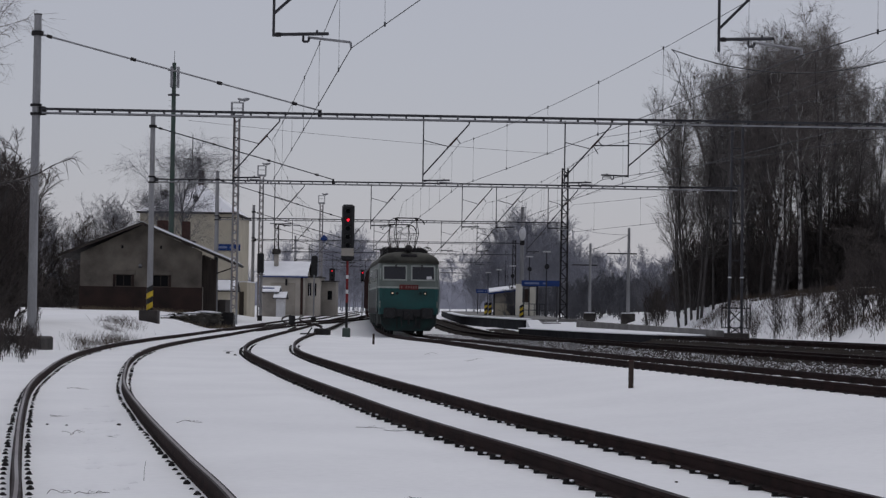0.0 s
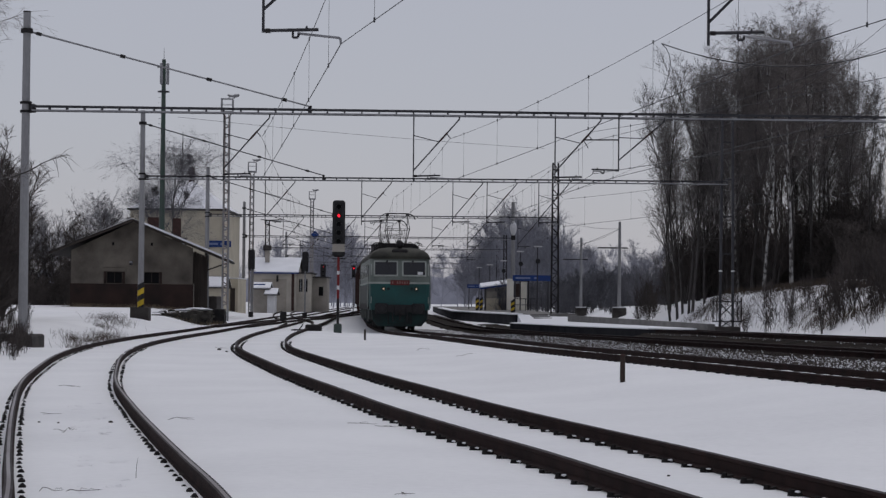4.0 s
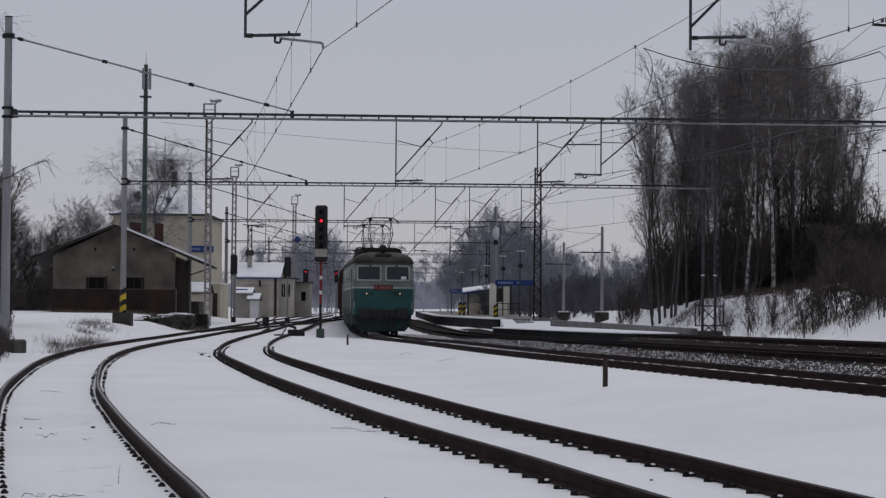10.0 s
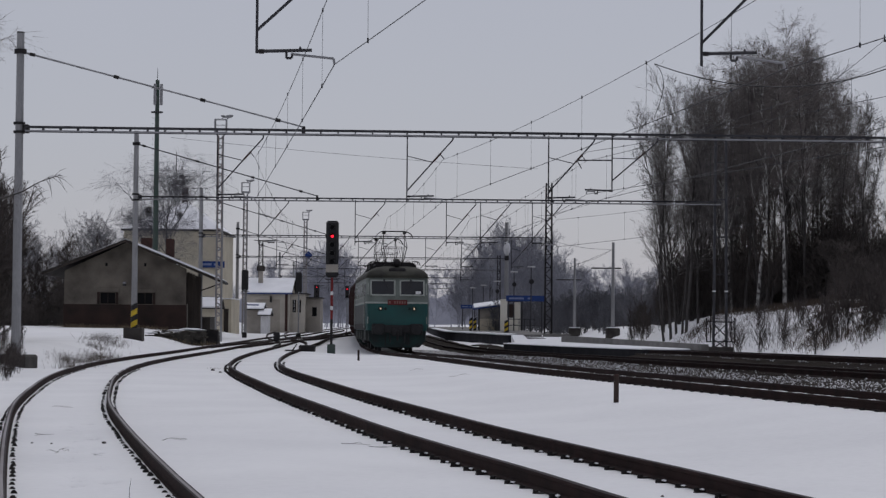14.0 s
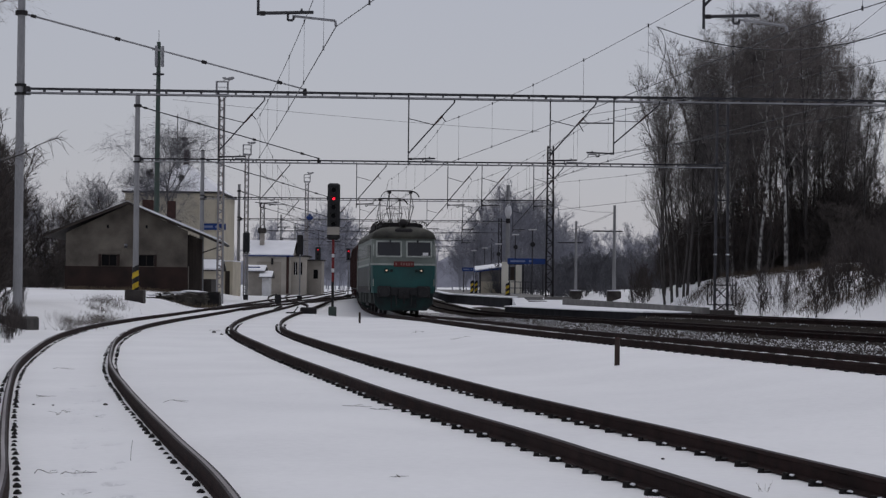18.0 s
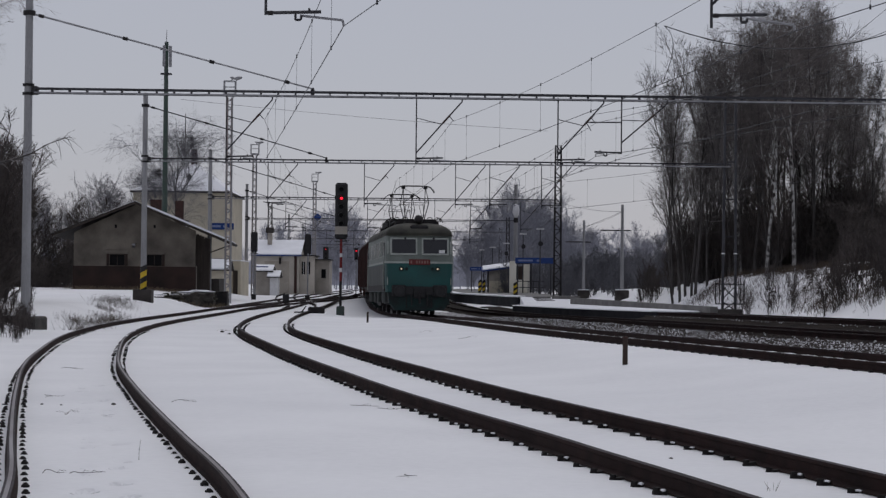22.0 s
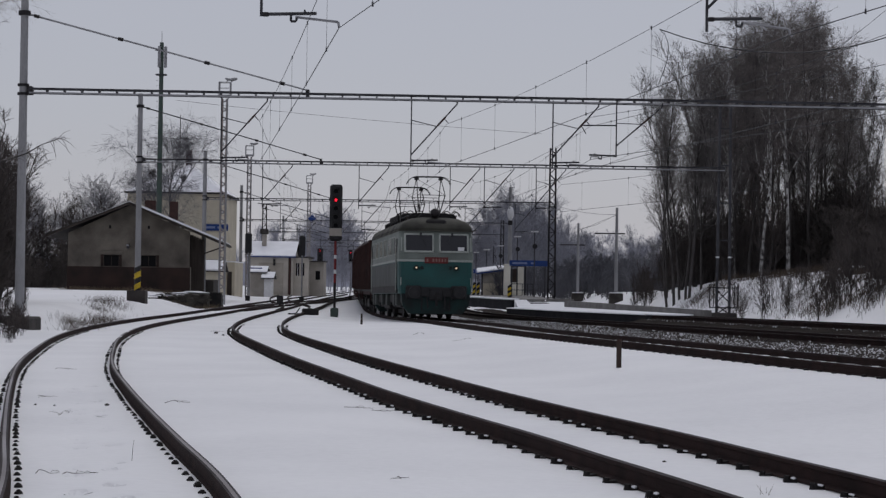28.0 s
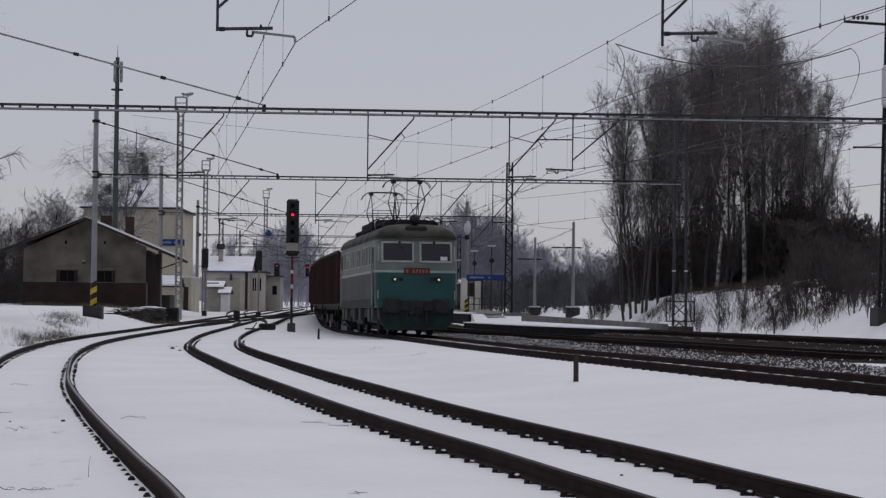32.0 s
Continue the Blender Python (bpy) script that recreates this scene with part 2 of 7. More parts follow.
def raw(name, verts, faces, mat, parent=None, label="", smooth=False):
    me = bpy.data.meshes.new(name)
    me.from_pydata(verts, [], faces)
    if smooth:
        me.polygons.foreach_set("use_smooth", [True] * len(me.polygons))
    me.materials.append(mat)
    ob = new(name, me)
    ob.parent = parent
    return tagged(ob, label)


def thing(name, label, category, m=None, group="", kind=""):
    ob = new(name)
    ob.empty_display_size = 0.3
    if m is not None:
        ob.matrix_basis = m
    return tagged(ob, label, category, group, kind)


def B():
    return bmesh.new()


def box(bm, x0, x1, y0, y1, z0, z1, bevel=0.0):
    v = [bm.verts.new((x, y, z)) for x in (x0, x1) for y in (y0, y1) for z in (z0, z1)]
    fs = [bm.faces.new([v[i] for i in f]) for f in ((0, 1, 3, 2), (4, 6, 7, 5), (0, 4, 5, 1), (2, 3, 7, 6), (0, 2, 6, 4), (1, 5, 7, 3))]
    if bevel:
        edges = list({e for f in fs for e in f.edges})
        bmesh.ops.bevel(bm, geom=edges, offset=bevel, segments=1, affect="EDGES")
    return bm


def rod(bm, p, q, r, r2=None, seg=8):
    p, q = Vector(p), Vector(q)
    r2 = r if r2 is None else r2
    d = q - p
    a = d.orthogonal().normalized()
    b = d.normalized().cross(a)
    ring = []
    for c, rr in ((p, r), (q, r2)):
        ring.append([bm.verts.new(c + (a * math.cos(k * 2 * math.pi / seg) + b * math.sin(k * 2 * math.pi / seg)) * rr) for k in range(seg)])
    for k in range(seg):
        j = (k + 1) % seg
        bm.faces.new((ring[0][k], ring[0][j], ring[1][j], ring[1][k]))
    bm.faces.new(ring[0][::-1])
    bm.faces.new(ring[1])
    return bm


def bar(bm, p, q, w):
    return rod(bm, p, q, w * 0.7, seg=4)


def prism(bm, outline, y0, y1):
    """A polygon of (x, z) points pushed from y0 to y1."""
    a = [bm.verts.new((x, y0, z)) for x, z in outline]
    b = [bm.verts.new((x, y1, z)) for x, z in outline]
    bm.faces.new(a)
    bm.faces.new(b[::-1])
    n = len(a)
    for i in range(n):
        j = (i + 1) % n
        bm.faces.new((a[i], b[i], b[j], a[j]))
    bmesh.ops.recalc_face_normals(bm, faces=bm.faces[:])
    return bm


def arc_ball(bm, c, r, sx=1, sy=1, sz=1, seg=10):
    m = Matrix.Translation(c) @ Matrix.Diagonal((sx, sy, sz, 1))
    bmesh.ops.create_uvsphere(bm, u_segments=seg, v_segments=max(4, seg // 2 + 1), radius=r, matrix=m)
    return bm


# ---- the lines of the tracks: x, y, height of the rail head ----
def glide(points, n=40):
    P = np.array(points, float)
    Q = np.vstack([2 * P[0] - P[1], P, 2 * P[-1] - P[-2]])
    out = []
    for i in range(1, len(Q) - 2):
        p0, p1, p2, p3 = Q[i - 1:i + 3]
        a, b, c = (np.linalg.norm(v) for v in (p1 - p0, p2 - p1, p3 - p2))
        m1 = ((p1 - p0) / a * b + (p2 - p1) / b * a) / (a + b) * b
        m2 = ((p2 - p1) / b * c + (p3 - p2) / c * b) / (b + c) * b
        for u in np.arange(n) / n:
            out.append((2 * u**3 - 3 * u * u + 1) * p1 + (u**3 - 2 * u * u + u) * m1 + (3 * u * u - 2 * u**3) * p2 + (u**3 - u * u) * m2)
    out.append(P[-1])
    return np.array(out)


def rise(y):
    """The yard climbs a little away from the camera."""
    t = np.clip((np.asarray(y, float) - 24) / 30, 0, 1)
    return 0.055 * t * t * (3 - 2 * t)


class Line:
    def __init__(self, points, climbs=False):
        self.p = glide(points)
        if climbs:
            self.p[:, 2] += rise(self.p[:, 1]) * 0.8
        self.s = np.r_[0, np.cumsum(np.linalg.norm(np.diff(self.p, axis=0), axis=1))]
        self.length = float(self.s[-1])

    def at(self, s):
        return np.array([np.interp(s, self.s, self.p[:, i]) for i in range(3)])

    def way(self, s):
        d = self.at(s + 0.5) - self.at(s - 0.5)
        return d / np.linalg.norm(d)

    def s_at_y(self, y):
        return float(np.interp(-y, -self.p[:, 1], self.s))

    def x_at(self, y):
        return np.interp(-np.asarray(y), -self.p[:, 1], self.p[:, 0])

    def z_at(self, y):
        return np.interp(-np.asarray(y), -self.p[:, 1], self.p[:, 2])


RH = 0.14
LINE_A = Line([(-15.0, 420, RH), (-13.4, 300, RH), (-12.0, 210, RH), (-11.0, 150, RH), (-10.3, 115, RH), (-9.8, 90, RH), (-9.65, 76, RH), (-9.25, 65, RH), (-8.65, 57, RH), (-7.95, 50.3, RH), (-6.99, 42.9, RH), (-5.88, 35.2, RH), (-4.62, 28, RH), (-2.93, 19, RH), (-2.25, 15.5, RH), (-1.25, 9, RH), (-0.5, 3, RH)], True)
LINE_B = Line([(-10.5, 300, RH), (-9.0, 200, RH), (-7.8, 150, RH), (-7.05, 122, RH), (-6.6, 100, RH), (-6.2, 84, RH), (-5.7, 73, RH), (-4.9, 62.5, RH), (-4.0, 55.1, RH), (-3.1, 48.8, RH), (-1.95, 41.2, RH), (-0.7, 33.7, RH), (0.32, 27.7, RH), (1.05, 23.9, RH), (1.77, 20.3, RH), (2.2, 17.9, RH), (2.52, 16.2, RH), (3.5, 10.5, RH), (4.6, 3, RH)], True)
LINE_C = Line([(-10, 420, 0), (-7.1, 250, 0), (-5.4, 190, 0), (-4.08, 155, 0), (-3.0, 128, 0.02), (-1.55, 104, 0.06), (1.0, 78, 0.24), (3.2, 57.5, 0.34), (5.07, 42.1, 0.44), (6.53, 32.6, 0.47), (8.5, 22, 0.5), (11, 12, 0.5), (15, 0, 0.5)])
LINE_D = Line([(-4, 420, 0), (-1.6, 250, 0), (-0.1, 190, 0), (0.9, 155, 0.02), (1.8, 128, 0.05), (3.3, 104, 0.14), (6.1, 77, 0.32), (8.1, 61, 0.42), (10.2, 48.5, 0.47), (12.6, 38, 0.5), (15.5, 28, 0.52), (21, 13, 0.52), (27, 0, 0.52)])
LINE_E = Line([(9.0, 83, 0.50), (10.2, 71, 0.57), (12.6, 57.5, 0.62), (15.4, 46, 0.64), (18.6, 35.5, 0.66), (25, 18, 0.66), (33, 0, 0.66)])


def smooth(a, b, v):
    t = np.clip((np.asarray(v, float) - a) / (b - a), 0, 1)
    return t * t * (3 - 2 * t)


def ripple(x, y):
    return 0.03 * np.sin(0.9 * x + 0.31 * y) * np.sin(0.23 * y - 0.4 * x) + 0.02 * np.sin(2.1 * x + 0.2) * np.sin(0.77 * y)


def ground_z(x, y):
    """Height of the ground: flat yard, the main line's bed on the right, the bank behind it and a low mound on the left."""
    x, y = np.asarray(x, float), np.asarray(y, float)
    u = x - LINE_C.x_at(y)
    bed = LINE_C.z_at(y) - 0.145
    near_bed = smooth(-5.0, -1.3, u)
    z = (1 - near_bed) * rise(y) + near_bed * bed + 0.12 * near_bed * smooth(2.0, 9.0, u) * smooth(150, 70, y)
    crest = np.interp(y, [30, 60, 75, 95, 120, 150, 260, 400], [2.1, 2.1, 2.2, 2.6, 2.5, 1.95, 1.1, 0.6])
    foot = np.interp(y, [30, 57, 68, 82, 99, 106, 111, 116, 135, 200], [10.8, 10.9, 11.6, 13.4, 16.2, 16.4, 14.6, 14.4, 15.6, 17.0])
    z = z + (crest - 0.45) * smooth(foot, foot + 4.2, u)
    left = LINE_A.x_at(y) - x
    edge = 1.9 + 1.5 * smooth(118, 132, y)
    z = z + (0.52 * smooth(edge, edge + 2.6, left) * smooth(42, 60, y) + 0.25 * smooth(5, 9, left) * smooth(105, 140, y)) * smooth(205, 172, y)
    quiet = smooth(0.9, 1.8, np.abs(x - LINE_A.x_at(y))) * smooth(0.9, 1.8, np.abs(x - LINE_B.x_at(y))) * smooth(2.0, 3.2, np.abs(u)) * smooth(400, 250, y)
    z = z + 0.13 * np.clip(u - foot - 4, 0, 10) * smooth(150, 110, y) * smooth(80, 100, y)
    rough = smooth(foot + 0.5, foot + 3, u)
    z = z + rough * (0.10 * np.sin(1.7 * x + 0.6 * y) * np.sin(0.9 * y - 0.5 * x) + 0.07 * np.sin(3.1 * x + 1.3) * np.sin(1.3 * y + 0.8 * x))
    z = z - 0.026 * smooth(1.35, 1.0, np.abs(x - LINE_B.x_at(y))) * smooth(75, 50, y)
    return z + ripple(x, y) * quiet


rf = random.Random(14)
STEPS = []
for k in range(34):
    sy = 13.6 + 0.62 * k * (0.8 + 0.2 * rf.random())
    STEPS.append((-1.9 - 0.168 * (sy - 13) + (0.14 if k % 2 else -0.14) + rf.uniform(-0.05, 0.05), sy, rf.uniform(0.6, 1.0)))


SCUFFS = []
for k in range(70):
    sy = rf.uniform(17.5, 27.5)
    SCUFFS.append((float(LINE_B.x_at(sy)) + 1.98 + rf.gauss(0, 0.16), sy, rf.uniform(0.05, 0.16), rf.uniform(0.1, 0.35), rf.uniform(-0.012, 0.03)))


def gz(x, y):
    return float(ground_z(x, y))


def spread(*runs):
    out = []
    for a, b, step in runs:
        out += list(np.arange(a, b, step))
    return np.array(out + [runs[-1][1]])


def field(name, xs, ys, mat, lift=0.0):
    X, Y = np.meshgrid(xs, ys)
    Z = ground_z(X, Y) + lift
    for fx, fy, d in STEPS:
        # trodden footprints
        Z = Z - 0.05 * d * np.exp(-(((X - fx) / 0.085) ** 2 + ((Y - fy) / 0.17) ** 2) ** 2)
    for fx, fy, wx, wy, d in SCUFFS:
        Z = Z - d * np.exp(-((X - fx) / wx) ** 2 - ((Y - fy) / wy) ** 2)
    n, m = len(xs), len(ys)
    faces = [(j * n + i, j * n + i + 1, (j + 1) * n + i + 1, (j + 1) * n + i) for j in range(m - 1) for i in range(n - 1)]
    return raw(name, np.stack([X, Y, Z], -1).reshape(-1, 3).tolist(), faces, mat, smooth=True)


ground = field("ground", spread((-3000, -300, 450), (-300, -60, 30), (-60, -20, 2.5), (-20, -6.4, 0.4), (-6.4, -1.6, 0.055), (-1.6, 6.0, 0.1), (6.0, 24, 0.4), (24, 60, 2.0), (60, 300, 30), (300, 3000, 450)),
               spread((-300, 0, 30), (0, 10, 2), (10, 13, 0.5), (13, 33, 0.1), (33, 70, 0.5), (70, 150, 1.0), (150, 300, 5), (300, 600, 30), (600, 4200, 400)), SNOW)
tagged(ground, "snow-covered ground of a railway yard", "ground", kind="structure")
# trodden, slightly darker snow in the footprints
verts, faces = [], []
for fx, fy, d in STEPS:
    b = len(verts)
    for ring, q in ((0, 0.0), (1, 0.6), (2, 1.0)):
        for k in range(1 if ring == 0 else 10):
            a = k * 0.6283
            wob = 1 + rf.uniform(-0.25, 0.25)
            x, y = fx + 0.095 * q * d * wob * math.cos(a), fy + 0.2 * q * d * wob * math.sin(a)
            dent = 0.05 * d * math.exp(-(((x - fx) / 0.085) ** 2 + ((y - fy) / 0.17) ** 2) ** 2)
            verts.append((x, y, gz(x, y) - dent + 0.006 * (1 - 0.8 * q)))
    for k in range(10):
        j = (k + 1) % 10
        faces += [(b, b + 1 + k, b + 1 + j), (b + 1 + k, b + 11 + k, b + 11 + j, b + 1 + j)]
tagged(raw("footprints", verts, faces, SNOW_TRODDEN, smooth=True), "trail of footprints trodden in the snow", "footprints", kind="stuff")


# ---- tracks ----
PROFILE = [(-0.07, -0.16), (-0.07, -0.148), (-0.014, -0.125), (-0.012, -0.045), (-0.036, -0.032), (-0.034, -0.003), (-0.015, 0.0), (0.015, 0.0), (0.034, -0.003), (0.036, -0.032), (0.012, -0.045), (0.014, -0.125), (0.07, -0.148), (0.07, -0.16)]


def along(line, s0, s1):
    """Stations along a line, close together near the camera and wider far off."""
    out, s = [], s0
    while s < s1:
        out.append(s)
        s += 0.5 if line.at(s)[1] < 90 else 3.0
    return out + [s1]


def rail(line, off, s0, s1, parent, worn=None):
    st = along(line, s0, s1)
    n = len(PROFILE)
    verts, faces, tops = [], [], []
    for s in st:
        p, w = line.at(s), line.way(s)
        side = np.array([w[1], -w[0], 0])
        for a, z in PROFILE:
            verts.append(tuple(p + side * (off + a) + np.array([0, 0, z])))
    for k in range(len(st) - 1):
        for i in range(n - 1):
            faces.append((k * n + i, k * n + i + 1, (k + 1) * n + i + 1, (k + 1) * n + i))
            tops.append(2 if i == 6 else 1 if i in (5, 7) else 0)
    ob = raw("rail", verts, faces, RAIL, parent)
    ob.data.materials.append(RAIL_TOP)
    ob.data.materials.append(worn or RAIL_TOP)
    ob.data.polygons.foreach_set("material_index", tops)
    return ob


def clip_mesh(plated, capped=True):
    bm = B()
    if plated:
        prism(bm, [(-0.06, -0.04), (0.0, -0.04), (0.0, -0.012), (-0.06, -0.004)], -0.03, 0.03)
        rod(bm, (0.008, 0.0, -0.05), (0.002, 0.0, 0.01), 0.027, 0.021, 7)
        n = len(bm.faces)
        if capped:
            arc_ball(bm, (-0.036, 0.014, -0.006), 0.018, 1.2, 1.5, 0.55, 6)
        bm.faces.ensure_lookup_table()
        for f in bm.faces[n:]:
            f.material_index = 1
    else:
        rod(bm, (0, 0, -0.03), (0, 0, 0.0), 0.03, 0.029, 7)
        rod(bm, (0, 0, 0.0), (0, 0, 0.021), 0.029, 0.01, 7)
    me = bpy.data.meshes.new("rail_fastening")
    bm.to_mesh(me)
    bm.free()
    me.materials.append(CLIP)
    me.materials.append(SNOW_ROOF)
    return me


NUT_MESH, PLATE_MESH, BARE_PLATE_MESH = clip_mesh(False), clip_mesh(True), clip_mesh(True, False)


def fastenings(line, y_far, y_near, y_joined, parent, sides=(-1, 1), out=0.132, step=0.6, size=1.0, mesh=NUT_MESH, rng=random.Random(5)):
    """Fastening plates that stick out of the snow on both sides of each rail."""
    verts, faces = [], []
    s = line.s_at_y(y_joined)
    end = line.s_at_y(y_near)
    while s < end:
        p, w = line.at(s), line.way(s)
        side = np.array([w[1], -w[0], 0])
        turn = math.atan2(w[1], w[0]) - math.pi / 2
        for off in (-0.7525, 0.7525):
            for k in sides:
                c = p + side * (off + k * (out + rng.uniform(-0.006, 0.012)))
                m = Matrix.Translation((c[0], c[1], c[2] - 0.135 + rng.uniform(-0.012, 0.012))) @ Matrix.Rotation(turn + (math.pi if k < 0 else 0) + rng.uniform(-0.2, 0.2), 4, "Z") @ Matrix.Diagonal((size, size * rng.uniform(0.9, 1.4), size * rng.uniform(0.8, 1.15), 1))
                if p[1] < y_far:
                    ob = new("rail_fastening", BARE_PLATE_MESH if mesh == PLATE_MESH and rng.random() < 0.6 else mesh)
                    ob.parent = parent
                    ob.matrix_basis = m
                else:
                    b = len(verts)
                    for x in (-0.028, 0.028):
                        for y in (-0.035, 0.035):
                            for z in (-0.03, 0.016):
                                verts.append(tuple(m @ Vector((x, y, z))))
                    faces += [tuple(b + i for i in f) for f in ((0, 1, 3, 2), (4, 6, 7, 5), (0, 4, 5, 1), (2, 3, 7, 6), (1, 5, 7, 3))]
        s += step
    if verts:
        tagged(raw("far_fastenings", verts, faces, CLIP, parent), kind="stuff")


def track(line, label, y_near, y_far, worn=None):
    t = thing("railway_track", label, "railway track", kind="structure")
    for off in (-0.7525, 0.7525):
        rail(line, off, line.s_at_y(y_far), line.s_at_y(y_near), t, worn)
    return t


track_a = track(LINE_A, "curved siding track half buried in snow", 6, 400, RAIL_WORN)
fastenings(LINE_A, 42, 13, 62, track_a, out=0.102, step=0.5, size=1.1)
track_b = track(LINE_B, "curved yard track with dark rusty rails in snow", 6, 290)
fastenings(LINE_B, 36, 13, 75, track_b, out=0.132, step=0.6, size=1.2, mesh=PLATE_MESH)
LINE_F = Line([(-6.6, 330, RH), (-7.4, 230, RH), (-8.5, 175, RH), (-9.6, 138, RH), (-10.0, 108, RH)], True)
LINE_G = Line([(-17.0, 260, RH), (-13.6, 195, RH), (-10.6, 156, RH), (-8.0, 130, RH), (-6.9, 108, RH)], True)
for ln_ in (LINE_F, LINE_G):
    t_ = thing("railway_track", "turnout track crossing the snowy yard", "railway track", kind="structure")
    for off in (-0.7525, 0.7525):
        rail(ln_, off, 0.0, ln_.length, t_)
track_c = track(LINE_C, "main line track on which the train stands", 6, 410)
fastenings(LINE_C, 25, 22, 78, track_c, (1,))
track(LINE_D, "second main line track on dark ballast", 8, 410)
track(LINE_E, "platform track on dark ballast beside the bank", 8, 82)


def strip(name, line, u0, u1, y_far, y_near, lift, mat, label, n=9, below=None):
    verts, faces = [], []
    st = along(line, line.s_at_y(y_far), line.s_at_y(y_near))
    for s in st:
        p, w = line.at(s), line.way(s)
        side = np.array([-w[1], w[0], 0])
        for k in range(n):
            u = u0 + (u1 - u0) * k / (n - 1)
            q = p + side * u
            edge = 0.08 if k in (0, n - 1) else 0
            z = gz(q[0], q[1]) + lift
            if below is not None and abs(u) < 1.75:
                z = max(z, p[2] - below)
            verts.append((q[0], q[1], z - edge + 0.012 * math.sin(9 * s + 5 * k)))
    for a in range(len(st) - 1):
        for i in range(n - 1):
            faces.append((a * n + i, a * n + i + 1, (a + 1) * n + i + 1, (a + 1) * n + i))
    return tagged(raw(name, verts, faces, mat), label, "ballast", kind="structure")


for yy, ln_, off in ((51.5, LINE_A, -0.7525), (56.5, LINE_A, -0.7525), (64.0, LINE_A, -0.7525), (62.0, LINE_A, 0.7525), (66.0, LINE_A, 0.7525), (84.0, LINE_A, 0.7525)):
    s_ = ln_.s_at_y(yy)
    c, w = ln_.at(s_), ln_.way(s_)
    q = c + np.array([w[1], -w[0], 0]) * off
    bm = arc_ball(B(), (0, 0, 0), 0.05, 0.9, 3.2, 0.35, 10)
    bm.transform(Matrix.Translation((q[0], q[1], q[2] + 0.004)) @ Matrix.Rotation(math.atan2(w[1], w[0]) - math.pi / 2, 4, "Z"))
    tagged(part("snow_lump", bm, SNOW_ROOF, smooth=True), "small lump of snow lying on a rail", "snow", group="snow lumps on rails")
strip("ballast_main", LINE_C, 0.95, 4.0, 120, 20, 0.02, BALLAST_SNOW, "crushed stone ballast dusted with snow")
strip("ballast_second", LINE_D, -1.6, 1.9, 240, 20, 0.045, BALLAST, "dark crushed stone ballast bed", below=0.15)
strip("ballast_platform_track", LINE_E, -4.2, 2.0, 82, 20, 0.05, BALLAST, "dark crushed stone ballast bed", below=0.15)
strip("ballast_between", LINE_D, 1.9, 3.6, 152, 20, 0.045, BALLAST, "dark crushed stone between two tracks")


def snow_bed(line, u0, u1, y_far, y_near, below, label):
    verts, faces = [], []
    st = along(line, line.s_at_y(y_far), line.s_at_y(y_near))
    for s in st:
        p, w = line.at(s), line.way(s)
        side = np.array([-w[1], w[0], 0])
        for u, dz in ((u0, 0.05), (u0 * 0.8, 0.0), (u1 * 0.8, 0.0), (u1, 0.05)):
            q = p + side * u
            verts.append((q[0], q[1], q[2] - below - dz + 0.008 * math.sin(7 * s)))
    for a in range(len(st) - 1):
        faces += [(a * 4 + i, a * 4 + i + 1, a * 4 + i + 5, a * 4 + i + 4) for i in range(3)]
    tagged(raw("snow_between_rails", verts, faces, SNOW), label, "snow", kind="structure")


snow_bed(LINE_C, -0.66, 0.66, 125, 15, 0.105, "snow lying between the main line rails")
sleeper_mesh = bpy.data.meshes.new("sleeper")
bm = box(B(), -0.55, 0.55, -0.05, 0.05, -0.08, 0.0, 0.012)
bm.to_mesh(sleeper_mesh)
bm.free()
sleeper_mesh.materials.append(CONCRETE_DARK)
s = LINE_C.s_at_y(85)
while s < LINE_C.s_at_y(21):
    c, w = LINE_C.at(s), LINE_C.way(s)
    ob = new("sleeper", sleeper_mesh)
    ob.parent = track_c
    ob.matrix_basis = Matrix.Translation((c[0], c[1], c[2] - 0.1)) @ Matrix.Rotation(math.atan2(w[1], w[0]) - math.pi / 2, 4, "Z")
    s += 0.6
snow_bed(LINE_E, -0.66, 0.66, 82, 15, 0.09, "snow lying between the platform track rails")


def stones(name, line, u0, u1, y_far, y_near, count, seed, label, mat=None):
    rng = np.random.default_rng(seed)
    s0, s1 = line.s_at_y(y_far), line.s_at_y(y_near)
    verts, faces = [], []
    octa = ((0, 2, 4), (2, 1, 4), (1, 3, 4), (3, 0, 4), (2, 0, 5), (1, 2, 5), (3, 1, 5), (0, 3, 5))
    for _ in range(count):
        s = s0 + (s1 - s0) * rng.random()
        p, w = line.at(s), line.way(s)
        side_u = rng.uniform(u0, u1)
        q = p + np.array([-w[1], w[0], 0]) * side_u
        r = rng.uniform(0.012, 0.03)
        z = max(gz(q[0], q[1]) + 0.06, p[2] - 0.135 if abs(side_u) < 1.75 and mat is not STONE_SNOW else -9)
        b = len(verts)
        a = rng.uniform(0, 3.14)
        ca, sa = math.cos(a), math.sin(a)
        for dx, dy, dz in ((1, 0, 0), (-1, 0, 0), (0, 1, 0), (0, -1, 0), (0, 0, 1), (0, 0, -1)):
            j = rng.uniform(0.7, 1.3) * r
            verts.append((q[0] + (dx * ca - dy * sa) * j, q[1] + (dx * sa + dy * ca) * j, z + dz * j * 0.8))
        faces += [tuple(b + i for i in f) for f in octa]
    tagged(raw(name, verts, faces, mat or STONE), label, "ballast stones", kind="stuff")


stones("ballast_stones", LINE_C, 1.0, 4.0, 95, 24, 26000, 3, "loose dark ballast stones half capped with snow", STONE_SNOW)
stones("dark_ballast_stones", LINE_D, -1.7, 1.8, 75, 28, 3000, 4, "loose brown ballast stones between dark rails", STONE_DUSTED)
